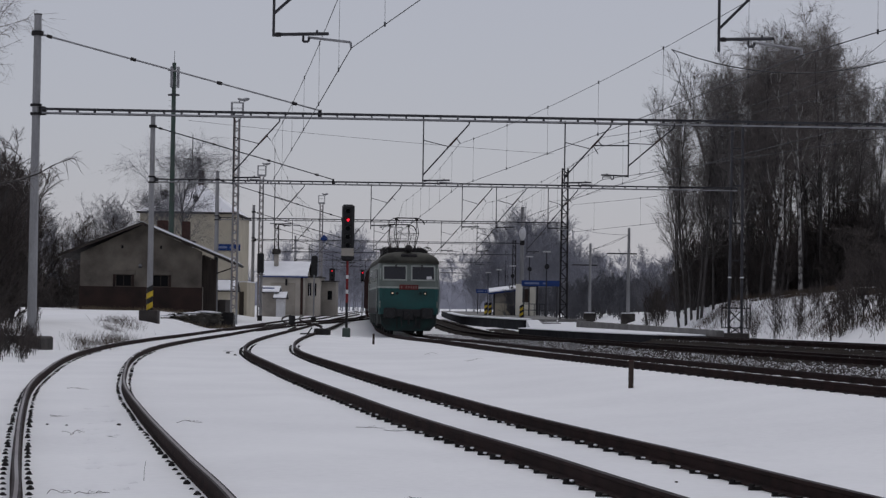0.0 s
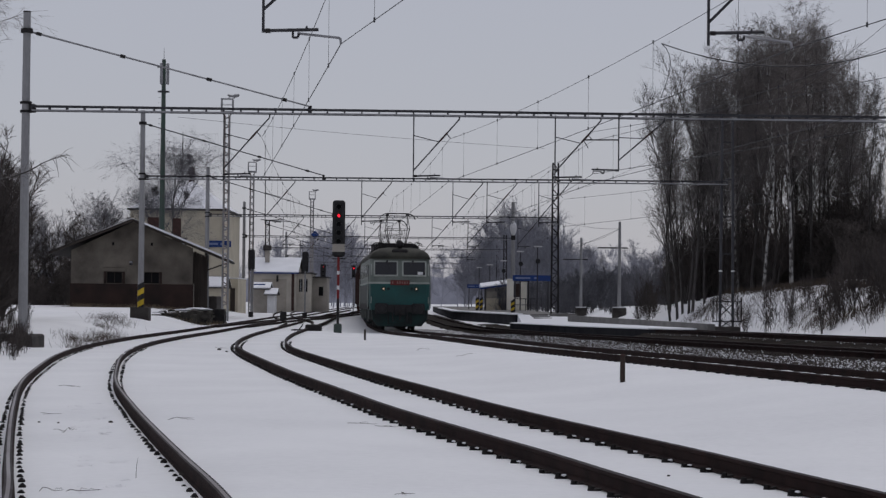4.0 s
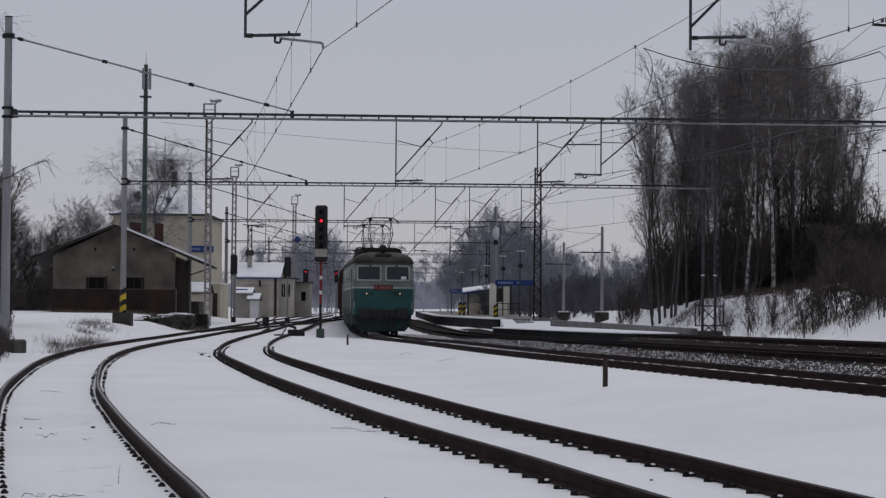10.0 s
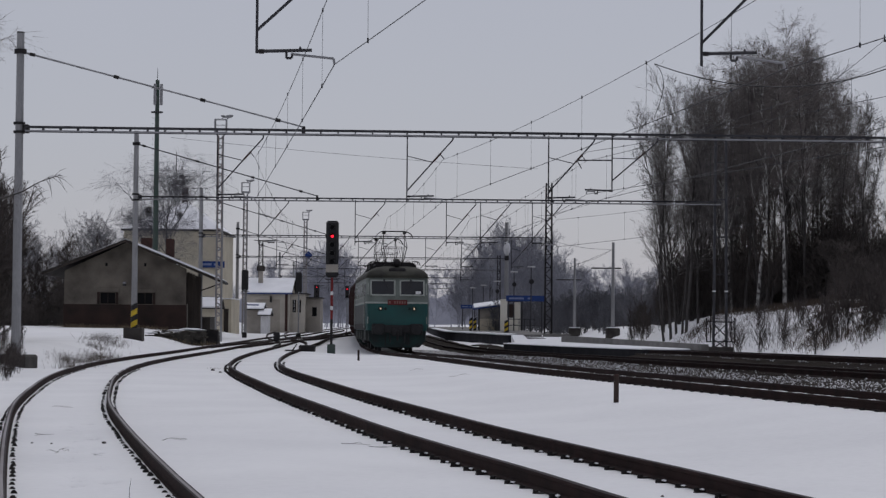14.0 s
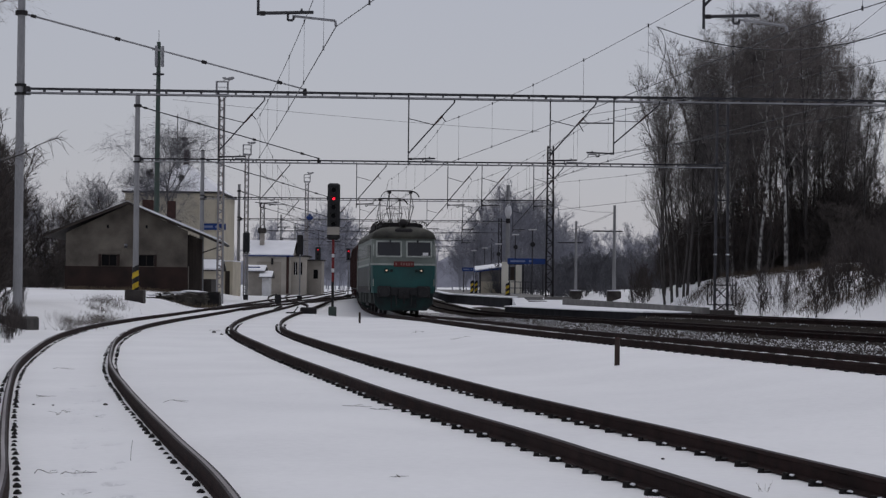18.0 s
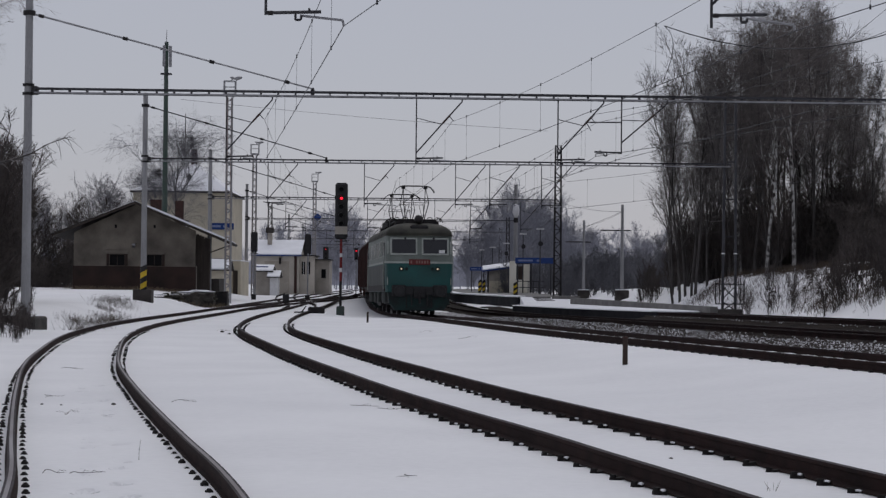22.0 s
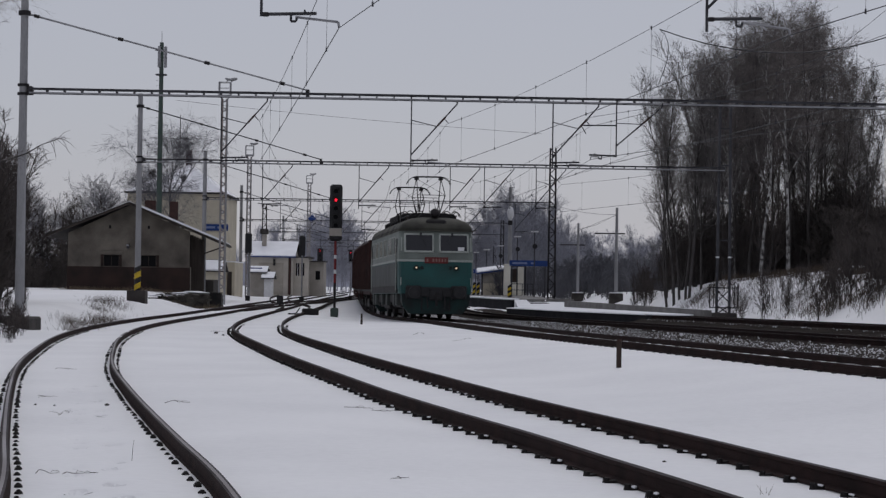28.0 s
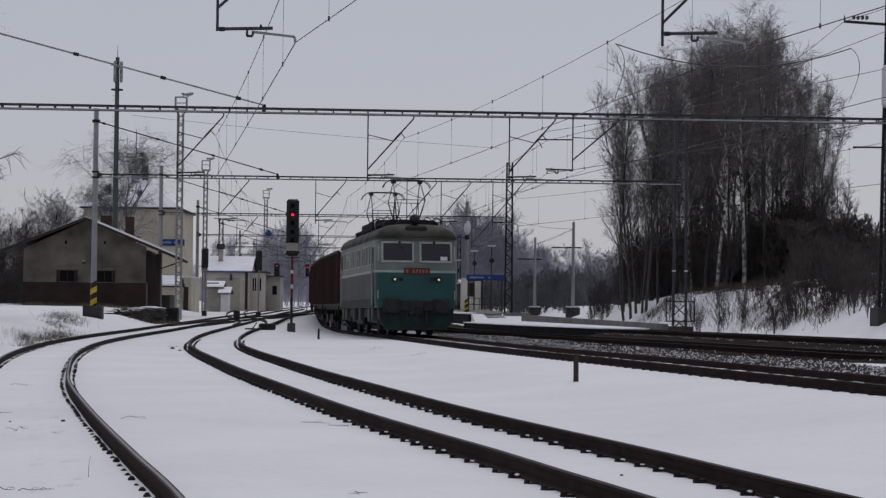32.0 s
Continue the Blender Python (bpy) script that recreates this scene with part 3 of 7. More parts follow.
stones("gravel_stones", LINE_E, 0.85, 1.85, 80, 26, 2500, 5, "loose brown gravel stones dusted with snow between tracks", STONE_DUSTED)
stones("gravel_stones", LINE_E, -4.0, -0.85, 80, 26, 9000, 6, "loose brown gravel stones dusted with snow between tracks", STONE_DUSTED)

# stones and clods thrown out along the near rail of the yard track
rk = random.Random(33)
verts, faces = [], []
for k in range(60):
    y = rk.gauss(18.2, 0.9) if k < 40 else rk.uniform(15, 36)
    c, w = LINE_B.at(LINE_B.s_at_y(y)), LINE_B.way(LINE_B.s_at_y(y))
    q = c + np.array([w[1], -w[0], 0]) * (-0.7525 - (0.14 + abs(rk.gauss(0, 0.1)))) if k < 40 else c + np.array([w[1], -w[0], 0]) * (0.7525 - 0.16 - abs(rk.gauss(0, 0.06)))
    r = rk.uniform(0.012, 0.03)
    b = len(verts)
    for dx, dy, dz in ((1, 0, 0), (-1, 0, 0), (0, 1, 0), (0, -1, 0), (0, 0, 1), (0, 0, -1)):
        j = rk.uniform(0.7, 1.4) * r
        verts.append((q[0] + dx * j, q[1] + dy * j, gz(q[0], q[1]) + 0.012 + dz * j * 0.8))
    faces += [tuple(b + i for i in f) for f in ((0, 2, 4), (2, 1, 4), (1, 3, 4), (3, 0, 4), (2, 0, 5), (1, 2, 5), (3, 1, 5), (0, 3, 5))]
tagged(raw("spilled_stones", verts, faces, STONE), "small dark stones scattered on the snow along the rails", "stones", kind="stuff")


# ---- overhead line ----
def lattice_mast(parent, x, y, z0, z1, w0, w1, name="lattice_mast"):
    bm = B()
    for sx in (-1, 1):
        for sy in (-1, 1):
            bar(bm, (x + sx * w0, y + sy * w0, z0), (x + sx * w1, y + sy * w1, z1), 0.1)
    part(name, bm, STEEL_DARK, parent)
    bm = B()
    n = max(6, int((z1 - z0) / 0.45))
    for k in range(n):
        a, b = k / n, (k + 1) / n
        wa, wb = w0 + (w1 - w0) * a, w0 + (w1 - w0) * b
        za, zb = z0 + (z1 - z0) * a, z0 + (z1 - z0) * b
        f = 1 if k % 2 else -1
        for sy in (-1, 1):
            bar(bm, (x - f * wa, y + sy * wa, za), (x + f * wb, y + sy * wb, zb), 0.045)
            bar(bm, (x + sy * wa, y - f * wa, za), (x + sy * wb, y + f * wb, zb), 0.03)
            if k % 2 == 0:
                bar(bm, (x - wa, y + sy * wa, za), (x + wa, y + sy * wa, za), 0.04)
    part("lacing", bm, STEEL_DARK, parent)


def twin_mast(parent, x, y, z0, z1):
    """Two leaning steel columns tied by a few battens, with a braced frame at the foot."""
    for sx in (-1, 1):
        part("column", bar(B(), (x + sx * 0.31, y, z0), (x + sx * 0.25, y, z1), 0.12), STEEL, parent)
        part("white_band", box(B(), x + sx * 0.295 - 0.08, x + sx * 0.295 + 0.08, y - 0.075, y + 0.075, z0 + 2.75, z0 + 2.81), WHITE_PAINT, parent)
        part("foot_frame", bar(B(), (x + sx * 0.68, y - 0.3, z0 + 0.35), (x + sx * 0.68, y - 0.3, z0 + 1.5), 0.05), STEEL_DARK, parent)
        part("foot_frame", bar(B(), (x + sx * 0.5, y - 0.3, z0 + 0.35), (x + sx * 0.5, y - 0.3, z0 + 1.6), 0.04), STEEL_DARK, parent)
    for k, (za, zb) in enumerate(((0.05, 0.45), (0.45, 0.05), (0.6, 1.2), (1.2, 0.6))):
        part("cross_brace", bar(B(), (x - 0.3, y, z0 + za), (x + 0.3, y, z0 + zb), 0.05), STEEL_DARK, parent)
    for zz in (0.35, 1.3):
        part("foot_rail", bar(B(), (x - 0.72, y - 0.3, z0 + zz), (x + 0.72, y - 0.3, z0 + zz), 0.05), STEEL_DARK, parent)
    for zz in (3.6, 5.4, 7.2, 9.0):
        part("batten", bar(B(), (x - 0.28, y, z0 + zz), (x + 0.28, y, z0 + zz), 0.06), STEEL, parent)


def foundation(parent, x, y, z0, z1, w):
    part("foundation", box(B(), x - w, x + w, y - w, y + w, z0, z1, 0.03), CONCRETE_DARK, parent)


def concrete_mast(parent, x, y, z0, z1, r, stripes=0):
    part("mast", rod(B(), (x, y, z0), (x, y, z1), r * 1.12, r * 0.85, 16), CONCRETE_POLE, parent, smooth=False)
    part("cap", rod(B(), (x, y, z1), (x, y, z1 + 0.04), r * 0.9, r * 0.9, 12), CONCRETE_DARK, parent)
    for k in range(stripes):
        h = 0.27
        bm = B()
        rod(bm, (x, y, z0 + 0.1 + k * h), (x, y, z0 + 0.1 + (k + 1) * h), r * 1.17, r * 1.17, 16)
        for v in bm.verts:
            v.co.z += (v.co.x - x) * 0.55
        part("warning_band", bm, YELLOW if k % 2 else BLACK, parent, "diagonal warning band")


def beam(parent, p, q, depth, battens=0.53):
    """Two pairs of thin chords tied by short upright battens."""
    p, q = Vector(p), Vector(q)
    d = (q - p)
    n = int(d.length / battens)
    side = Vector((-d.y, d.x, 0)).normalized() * 0.13
    up = Vector((0, 0, depth))
    for sgn, nm in ((-1, "front"), (1, "back")):
        part("top_chord", bar(B(), p + side * sgn + up, q + side * sgn + up, 0.055), STEEL, parent)
        part("bottom_chord", bar(B(), p + side * sgn, q + side * sgn, 0.05), STEEL_LIGHT if sgn < 0 else STEEL, parent)
    bm = B()
    for k in range(n + 1):
        c = p + d * (k / n)
        for sgn in (-1, 1):
            bar(bm, c + side * sgn, c + side * sgn + up, 0.045)
        if k % 2 == 0:
            bar(bm, c - side, c + side, 0.03)
            bar(bm, c - side + up, c + side + up, 0.03)
    tagged(part("batten_lacing", bm, STEEL, parent), kind="stuff")


def hanger(parent, x, y, zb, z_low, cx, cz, arm, brace=1.45, top=0.0):
    """A post that hangs from the beam, its diagonal brace, and the arms that hold the contact wire at cx, cz."""
    part("hanging_post", bar(B(), (x, y, zb + top), (x, y, z_low), 0.04), STEEL, parent)
    foot = z_low + 0.35
    slope = Vector((brace, 0, zb - 0.1 - foot))
    at = lambda u: Vector((x, y, foot)) + slope * u
    bm = B()
    rod(bm, at(0), at(1), 0.024, seg=6)
    rod(bm, at(1), (x + brace, y, zb + 0.02), 0.024, seg=6)
    rod(bm, (x, y, zb - 0.62), at(0.56), 0.014, seg=5)
    rod(bm, at(0.72), at(0.72) + Vector((0.13, 0, -0.15)), 0.015, seg=5)
    part("brace", bm, STEEL, parent)
    part("insulator", rod(B(), at(0.58), at(0.74), 0.032, 0.032, 8), INSULATOR, parent)
    s = 1 if cx > x else -1
    bm = B()
    rod(bm, (x, y, arm), (x + s * 0.84, y, arm + 0.025), 0.026, seg=6)
    rod(bm, (x + s * 0.66, y, arm + 0.02), (x + s * 0.66, y, arm + 0.08), 0.03, 0.012, seg=6)
    part("registration_tube", bm, STEEL, parent)
    part("clevis", rod(B(), (x + s * 0.03, y, arm), (x + s * 0.11, y, arm), 0.036, seg=8), STEEL_DARK, parent)
    bm = B()
    rod(bm, (x + s * 0.45, y, arm), (x + s * 0.45, y, arm - 0.1), 0.02, seg=5)
    rod(bm, (x + s * 0.45, y, arm - 0.1), (x + s * 0.53, y, arm - 0.1), 0.02, seg=5)
    rod(bm, (x + s * 0.53, y, arm - 0.1), (x + s * 0.55, y, arm - 0.03), 0.02, seg=5)
    part("drop_bracket", bm, STEEL, parent)
    bm = B()
    rod(bm, (x + s * 0.52, y, arm - 0.035), (cx - s * 0.015, y, cz + 0.09), 0.02, seg=5)
    rod(bm, (cx - s * 0.015, y, cz + 0.09), (cx, y, cz), 0.02, seg=5)
    part("steady_arm", bm, STEEL_LIGHT, parent)


# y of each gantry, its two mast places, beam height, then the hanging posts (x, wire's x)
GANTRIES = [
    (33.0, -11.2, 15.5, 7.32, ((-2.64, -1.456), (4.13, 5.40))),
    (67.7, -12.68, 15.9, 7.262, ((-6.6, -5.42), (-0.69, 0.42), (3.72, 4.9), (5.7, 4.9))),
    (105.0, -14.15, 14.1, 7.25, ((-8.2, -6.9), (-3.55, -2.0), (0.85, 2.0), (2.5, 3.5), (5.0, 6.2))),
    (152.0, -15.9, 8.4, 7.25, ((-10.6, -9.4), (-7.0, -5.9), (-4.9, -3.7), (-0.2, 1.2), (2.3, 3.4), (5.8, 6.8))),
    (203.0, -17.8, 7.45, 7.25, ((-12.3, -11.1), (-9.0, -7.6), (-6.3, -5.2), (-1.5, -0.2), (3.0, 4.0))),
    (247.0, -19.0, 8.0, 7.2, ((-12.6, -11.3), (-9.5, -8.3), (-7.4, -6.4), (-2.5, -1.4))),
    (293.0, -20.0, 8.5, 7.2, ((-13.4, -12.2), (-10.5, -9.3), (-8.2, -7.0), (-3.2, -2.0))),
    (340.0, -21.0, 8.5, 7.2, ((-14.0, -12.9), (-8.9, -7.8), (-3.9, -2.8))),
    (390.0, -22.0, 8.5, 7.2, ((-14.6, -13.6), (-9.5, -8.4), (-4.6, -3.5))),
]
# heights of the contact wire at each gantry
CONTACT = (5.40, 5.22, 5.14, 5.16, 5.2, 5.2, 5.2, 5.2, 5.2)
for i, (gy, xl, xr, zb, posts) in enumerate(GANTRIES):
    g = thing("overhead_line_gantry", "steel ladder beam gantry on masts carrying overhead wires", "gantry", group="overhead line gantries")
    dy = 0.5 if i == 1 else 0
    zl, zr = gz(xl, gy), gz(xr, gy + dy)
    beam(g, (xl + 0.2, gy - dy, zb), (xr, gy + dy, zb), 0.13, 0.53 if i < 4 else 0.8)
    top = (10.4, 10.3, 10.5, 10.6, 10.5)[min(i, 4)]
    if i == 5:
        lattice_mast(g, xl, gy, zl, 10.4, 0.3, 0.2)
        part("feeder_arm", rod(B(), (xl - 0.8, gy, 10.5), (xl + 1.5, gy, 10.2), 0.05, seg=6), STEEL_DARK, g)
    else:
        concrete_mast(g, xl, gy - dy, zl - 0.3, top, 0.135 if i < 3 else 0.15, 7 if i in (2, 4) else 0)
    bm = B()
    for zz in (zb - 0.03, zb + 0.24):
        rod(bm, (xl, gy - dy, zz - 0.04), (xl, gy - dy, zz + 0.04), 0.18, 0.18, 12)
    box(bm, xl + 0.14, xl + 0.3, gy - dy - 0.15, gy - dy + 0.15, zb - 0.06, zb + 0.2, 0.02)
    part("bracket", bm, STEEL_DARK, g)
    # the long stay from the mast's head down to the beam
    hook = Vector((xl + 0.12, gy - dy, top - 0.6))
    foot_x = xl + (8.75 if i < 2 else 8.75)
    end = Vector((foot_x, gy - dy * (1 - 18.2 / 28), zb + 0.24))
    part("stay_rod", rod(B(), hook, end, 0.03, 0.024, 6), STEEL_LIGHT if i == 1 else STEEL, g)
    bm = B()
    for u in (0.02, 0.32, 0.63, 0.9):
        c = hook.lerp(end, u)
        rod(bm, c, hook.lerp(end, u + 0.018), 0.055, 0.055, 8)
    tagged(part("stay_coupler", bm, STEEL_DARK, g), kind="stuff")
    part("stay_anchor", box(B(), foot_x - 0.05, foot_x + 0.05, gy - 0.16, gy + 0.16, zb, zb + 0.27), STEEL_DARK, g)
    part("stay_clamp", rod(B(), (xl, gy - dy, top - 0.64), (xl, gy - dy, top - 0.5), 0.19, 0.19, 12), STEEL_DARK, g)
    if i == 2:
        foundation(g, xl, gy, zl - 0.4, zl + 0.55, 0.45)
    if i == 1:
        part("foundation", box(B(), -13.6, -11.25, 61.0, 63.0, -0.1, 0.44, 0.05), CONCRETE_DARK, g)
    if i == 2:
        twin_mast(g, xr, gy, zr + 0.3, 10.4)
    elif i == 3:
        lattice_mast(g, xr, gy, zr, 11.2, 0.25, 0.19)
    elif i == 4:
        concrete_mast(g, xr - 0.15, gy, zr - 0.3, 10.7, 0.2)
        part("switch_housing", arc_ball(B(), (xr - 0.15, gy - 0.42, 8.3), 0.32, 1, 0.7, 2.0, 12), PORCELAIN, g, "pale rounded switch housing", smooth=True)
        part("housing_bracket", box(B(), xr - 0.35, xr + 0.05, gy - 0.4, gy - 0.1, 7.2, 7.62, 0.03), STEEL_DARK, g)
    else:
        lattice_mast(g, xr, gy + dy, zr, (10.6, 11.4, 10.4, 11.9, 9.0)[min(i, 4)], 0.36 if i < 4 else 0.2, 0.2 if i < 4 else 0.15)
    foundation(g, xr, gy + dy, zr - 0.5, zr + (0.4 if i == 2 else 0.22), 0.6)
    if i == 1:
        part("disconnector_box", box(B(), xr - 0.42, xr - 0.06, gy + dy - 0.3, gy + dy + 0.05, 7.75, 9.1, 0.09), PORCELAIN, g, "pale rounded switch housing")
        bm = B()
        rod(bm, (xr - 1.62, gy + dy, 10.47), (xr, gy + dy, 10.38), 0.045, seg=6)
        rod(bm, (xr - 1.6, gy + dy, 10.47), (xr - 1.6, gy + dy, 10.66), 0.03, 0.015, seg=6)
        part("feeder_arm", bm, STEEL_DARK, g)
        for k in range(4):
            part("feeder_insulator", rod(B(), (xr - 1.35 + 0.14 * k, gy + dy, 10.6), (xr - 1.27 + 0.14 * k, gy + dy, 10.6), 0.075, 0.06, seg=8), INSULATOR, g)
        part("lower_arm", rod(B(), (xr - 1.3, gy + dy, 6.5), (xr, gy + dy, 6.5), 0.03, seg=6), STEEL_DARK, g)
    for k, (px, cx) in enumerate(posts):
        cz = CONTACT[i]
        if i == 0:
            z_low, arm = ((5.56, 5.59), (5.43, 5.62))[k]
        elif i == 1 and k == 3:
            z_low, arm, cz = 5.58, 5.62, 5.5
        else:
            z_low, arm = cz - 0.02, cz + 0.16
        hanger(g, px, gy, zb, z_low, cx, cz, arm, 1.42, 0.06)
    if i == 1:
        part("upper_tube", rod(B(), (5.68, gy, 6.57), (4.59, gy, 6.56), 0.022, seg=6), STEEL, g)
        part("pull_off", rod(B(), (4.6, gy, 6.56), (4.75, gy, 6.3), 0.015, seg=5), STEEL, g)


def tube(verts, faces, pts, r, seg=4):
    base = len(verts)
    pts = [Vector(p) for p in pts]
    for i, p in enumerate(pts):
        d = (pts[min(i + 1, len(pts) - 1)] - pts[max(i - 1, 0)]).normalized()
        a = d.cross(Vector((0.12, 0.31, 0.94))).normalized()
        b = d.cross(a)
        rr = r[i] if isinstance(r, (list, tuple)) else r
        for k in range(seg):
            c = p + (a * math.cos(k * 2 * math.pi / seg) + b * math.sin(k * 2 * math.pi / seg)) * rr
            verts.append((c.x, c.y, c.z))
    for i in range(len(pts) - 1):
        for k in range(seg):
            j = (k + 1) % seg
            faces.append((base + i * seg + k, base + i * seg + j, base + (i + 1) * seg + j, base + (i + 1) * seg + k))


def sag(p, q, drop, n=12):
    p, q = Vector(p), Vector(q)
    return [p.lerp(q, k / n) - Vector((0, 0, drop * 4 * (k / n) * (1 - k / n))) for k in range(n + 1)]


def catenary(points, label):
    """Contact wire, messenger wire and droppers through the given (x, y, height) places."""
    w = thing("overhead_wire", label, "overhead wire", group="overhead wires")
    cv, cf, mv, mf, dv, df, contact, messenger = [], [], [], [], [], [], [], []
    for (x0, y0, z0), (x1, y1, z1) in zip(points, points[1:]):
        low_run = sag((x0, y0, z0), (x1, y1, z1), 0.03, 12)
        contact += low_run[1 if contact else 0:]
        line = sag((x0, y0, z0 + 1.32), (x1, y1, z1 + 1.32), 0.22, 12)
        messenger += line[1 if messenger else 0:]
        for k in (1, 3, 5, 7, 9, 11):
            c, low = line[k], low_run[k]
            tube(dv, df, [c, low], 0.0035, 3)
            for q in (c, low):
                tube(dv, df, [(q[0], q[1], q[2] - 0.03), (q[0], q[1], q[2] + 0.04)], 0.015, 4)
    tube(cv, cf, contact, 0.0085)
    tube(mv, mf, messenger, 0.007)
    raw("contact_wire", cv, cf, WIRE, w)
    raw("messenger_wire", mv, mf, WIRE, w)
    tagged(raw("dropper", dv, df, WIRE, w), kind="stuff")
    return w


def at_gantries(k_list):
    return [(GANTRIES[i][4][k][1], GANTRIES[i][0], CONTACT[i]) for i, k in k_list]


catenary([(5.6, -2.0, 5.4)] + at_gantries([(0, 0), (1, 0), (2, 0), (3, 0), (4, 0), (5, 0), (6, 0)]), "contact wire over the curved yard track")
catenary([(12.2, -2.0, 5.46)] + at_gantries([(0, 1), (1, 1), (2, 1), (3, 2), (4, 2), (5, 2), (6, 2), (7, 1), (8, 1)]), "contact wire over the main line")
catenary([(15.5, 18.0, 5.5), (9.95, 37.0, 5.5)] + at_gantries([(1, 2), (2, 2), (3, 3), (4, 3), (5, 3), (6, 3), (7, 2), (8, 2)]), "contact wire over the second main line")
catenary([(15.5, 30.0, 5.6), (4.9, 67.7, 5.5)] + at_gantries([(2, 3), (3, 4), (4, 4)]), "contact wire crossing to the platform track")
catenary([(15.9, 68.0, 5.4)] + at_gantries([(2, 4), (3, 5)]), "anchored end of a contact wire")
catenary(at_gantries([(2, 0), (3, 1), (4, 1), (5, 1), (6, 1)]), "contact wire branching to a yard track")


def plain_wire(points, r, drop, label, name="feeder_wire"):
    v, f, run = [], [], []
    for a, b in zip(points, points[1:]):
        run += sag(a, b, drop, 10)[1 if run else 0:]
    tube(v, f, run, r)
    tagged(raw(name, v, f, WIRE), label, "wire", group="feeder wires")


plain_wire([(4.18, 40.4, 6.34), (8.85, 41.6, 6.46)], 0.011, 0.4, "slack jumper cable between overhead wires", "jumper_cable")
for jx, jy, z0, z1 in ((4.18, 40.4, 6.34, 5.33), (8.85, 41.6, 6.46, 5.5)):
    plain_wire([(jx + 0.17 * math.sin(math.pi * (k / 12) ** 0.7), jy, z0 + (z1 - z0) * k / 12) for k in range(13)], 0.007, 0.0, "short looped jumper cable", "jumper_cable")
plain_wire([(-12.47, 105.0, 10.25), (5.26, 105.0, 8.9)], 0.008, 0.1, "thin cross wire above the beams")
plain_wire([(14.28, 68.2, 10.47), (15.5, 33.0, 10.4)], 0.01, 0.5, "feeder wire on mast arms")
plain_wire([(14.28, 68.2, 10.47), (13.0, 105, 9.9), (7.6, 152, 8.9), (6.8, 203, 8.8)], 0.009, 0.6, "feeder wire on mast arms")


# ---- poles, light towers and signals ----
def light_tower(x, y, top, r, label):
    z = gz(x, y)
    t = thing("light_tower", label, "light tower", group="yard light towers")
    half = r * 0.62
    for s in (-1, 1):
        part("leg", bar(B(), (x + s * half * 1.15, y, z - 0.2), (x + s * half, y, top - 1.15), 0.13), CONCRETE_POLE, t)
    bm = B()
    steps = int((top - z - 1.4) / 0.3)
    for k in range(steps):
        zz = z + 0.4 + 0.3 * k
        bar(bm, (x - half, y, zz), (x + half, y, zz + 0.15 * (-1) ** k), 0.08)
    tagged(part("lacing", bm, CONCRETE_POLE, t, "lacing between the legs"), kind="stuff")
    bm = B()
    for s in (-1, 1):
        bar(bm, (x + s * 0.11, y - 0.2, z + 1), (x + s * 0.11, y - 0.2, top - 0.9), 0.025)
    for k in range(int((top - 3) / 0.5)):
        bar(bm, (x - 0.11, y - 0.2, z + 1.2 + 0.5 * k), (x + 0.11, y - 0.2, z + 1.2 + 0.5 * k), 0.018)
    part("ladder", bm, LADDER_RUST, t, "rust-tinged climbing ladder")
    w = 0.36
    for sx in (-1, 1):
        part("bracket", bar(B(), (x + sx * half * 0.6, y, top - 1.2), (x + sx * w, y, top - 0.92), 0.07), STEEL_LIGHT, t)
        for sy in (-1, 1):
            part("guard_post", bar(B(), (x + sx * w, y + sy * 0.32, top - 0.95), (x + sx * w, y + sy * 0.32, top - 0.05), 0.06), STEEL_LIGHT, t)
        for zz in (top - 0.05, top - 0.42):
            part("guard_rail", bar(B(), (x + sx * w, y - 0.32, zz), (x + sx * w, y + 0.32, zz), 0.035), STEEL_LIGHT, t)
            part("guard_rail", bar(B(), (x - w, y + sx * 0.32, zz), (x + w, y + sx * 0.32, zz), 0.045 if zz > top - 0.1 else 0.025), STEEL_LIGHT, t)
    part("platform", box(B(), x - w - 0.02, x + w + 0.02, y - 0.36, y + 0.36, top - 1.0, top - 0.86), STEEL_LIGHT, t)
    for k, size, ang in ((0.22, 0.15, 0.25), (0.55, 0.2, -0.2)):
        part("lamp_bracket", bar(B(), (x + k - 0.12, y - 0.3, top - 0.06), (x + k, y - 0.3, top + 0.1), 0.05), STEEL_LIGHT, t)
        bm = arc_ball(B(), (0, 0, 0), size, 1.45, 1.0, 0.55, 10)
        bm.transform(Matrix.Translation((x + k, y - 0.3, top + 0.13)) @ Matrix.Rotation(ang, 4, "Y"))
        part("floodlight", bm, STEEL_LIGHT, t)
    return t


light_tower(-13.45, 140, 14.4, 0.24, "tall concrete light tower with floodlights")
light_tower(-16.85, 200, 14.1, 0.25, "concrete light tower with floodlights")
tower_far = light_tower(-14.7, 260, 14.4, 0.27, "distant concrete light tower with a blue sign")
bm = box(B(), -0.34, 0.34, -0.02, 0.02, -0.34, 0.34)
bm.transform(Matrix.Translation((-14.3, 259.4, 9.2)) @ Matrix.Rotation(math.pi / 4, 4, "Y"))
part("diamond_sign", bm, BLUE_PAINT, tower_far, "blue diamond sign")

radio = thing("radio_mast", "slim dark green radio mast with panel antennas", "radio mast")
rx, ry = -20.7, 165.0
part("pole", rod(B(), (rx, ry, 0.3), (rx, ry, 19.6), 0.24, 0.15, 12), MAST_GREEN, radio)
part("whip", rod(B(), (rx, ry, 19.6), (rx, ry, 20.5), 0.025, 0.015, 6), STEEL, radio)
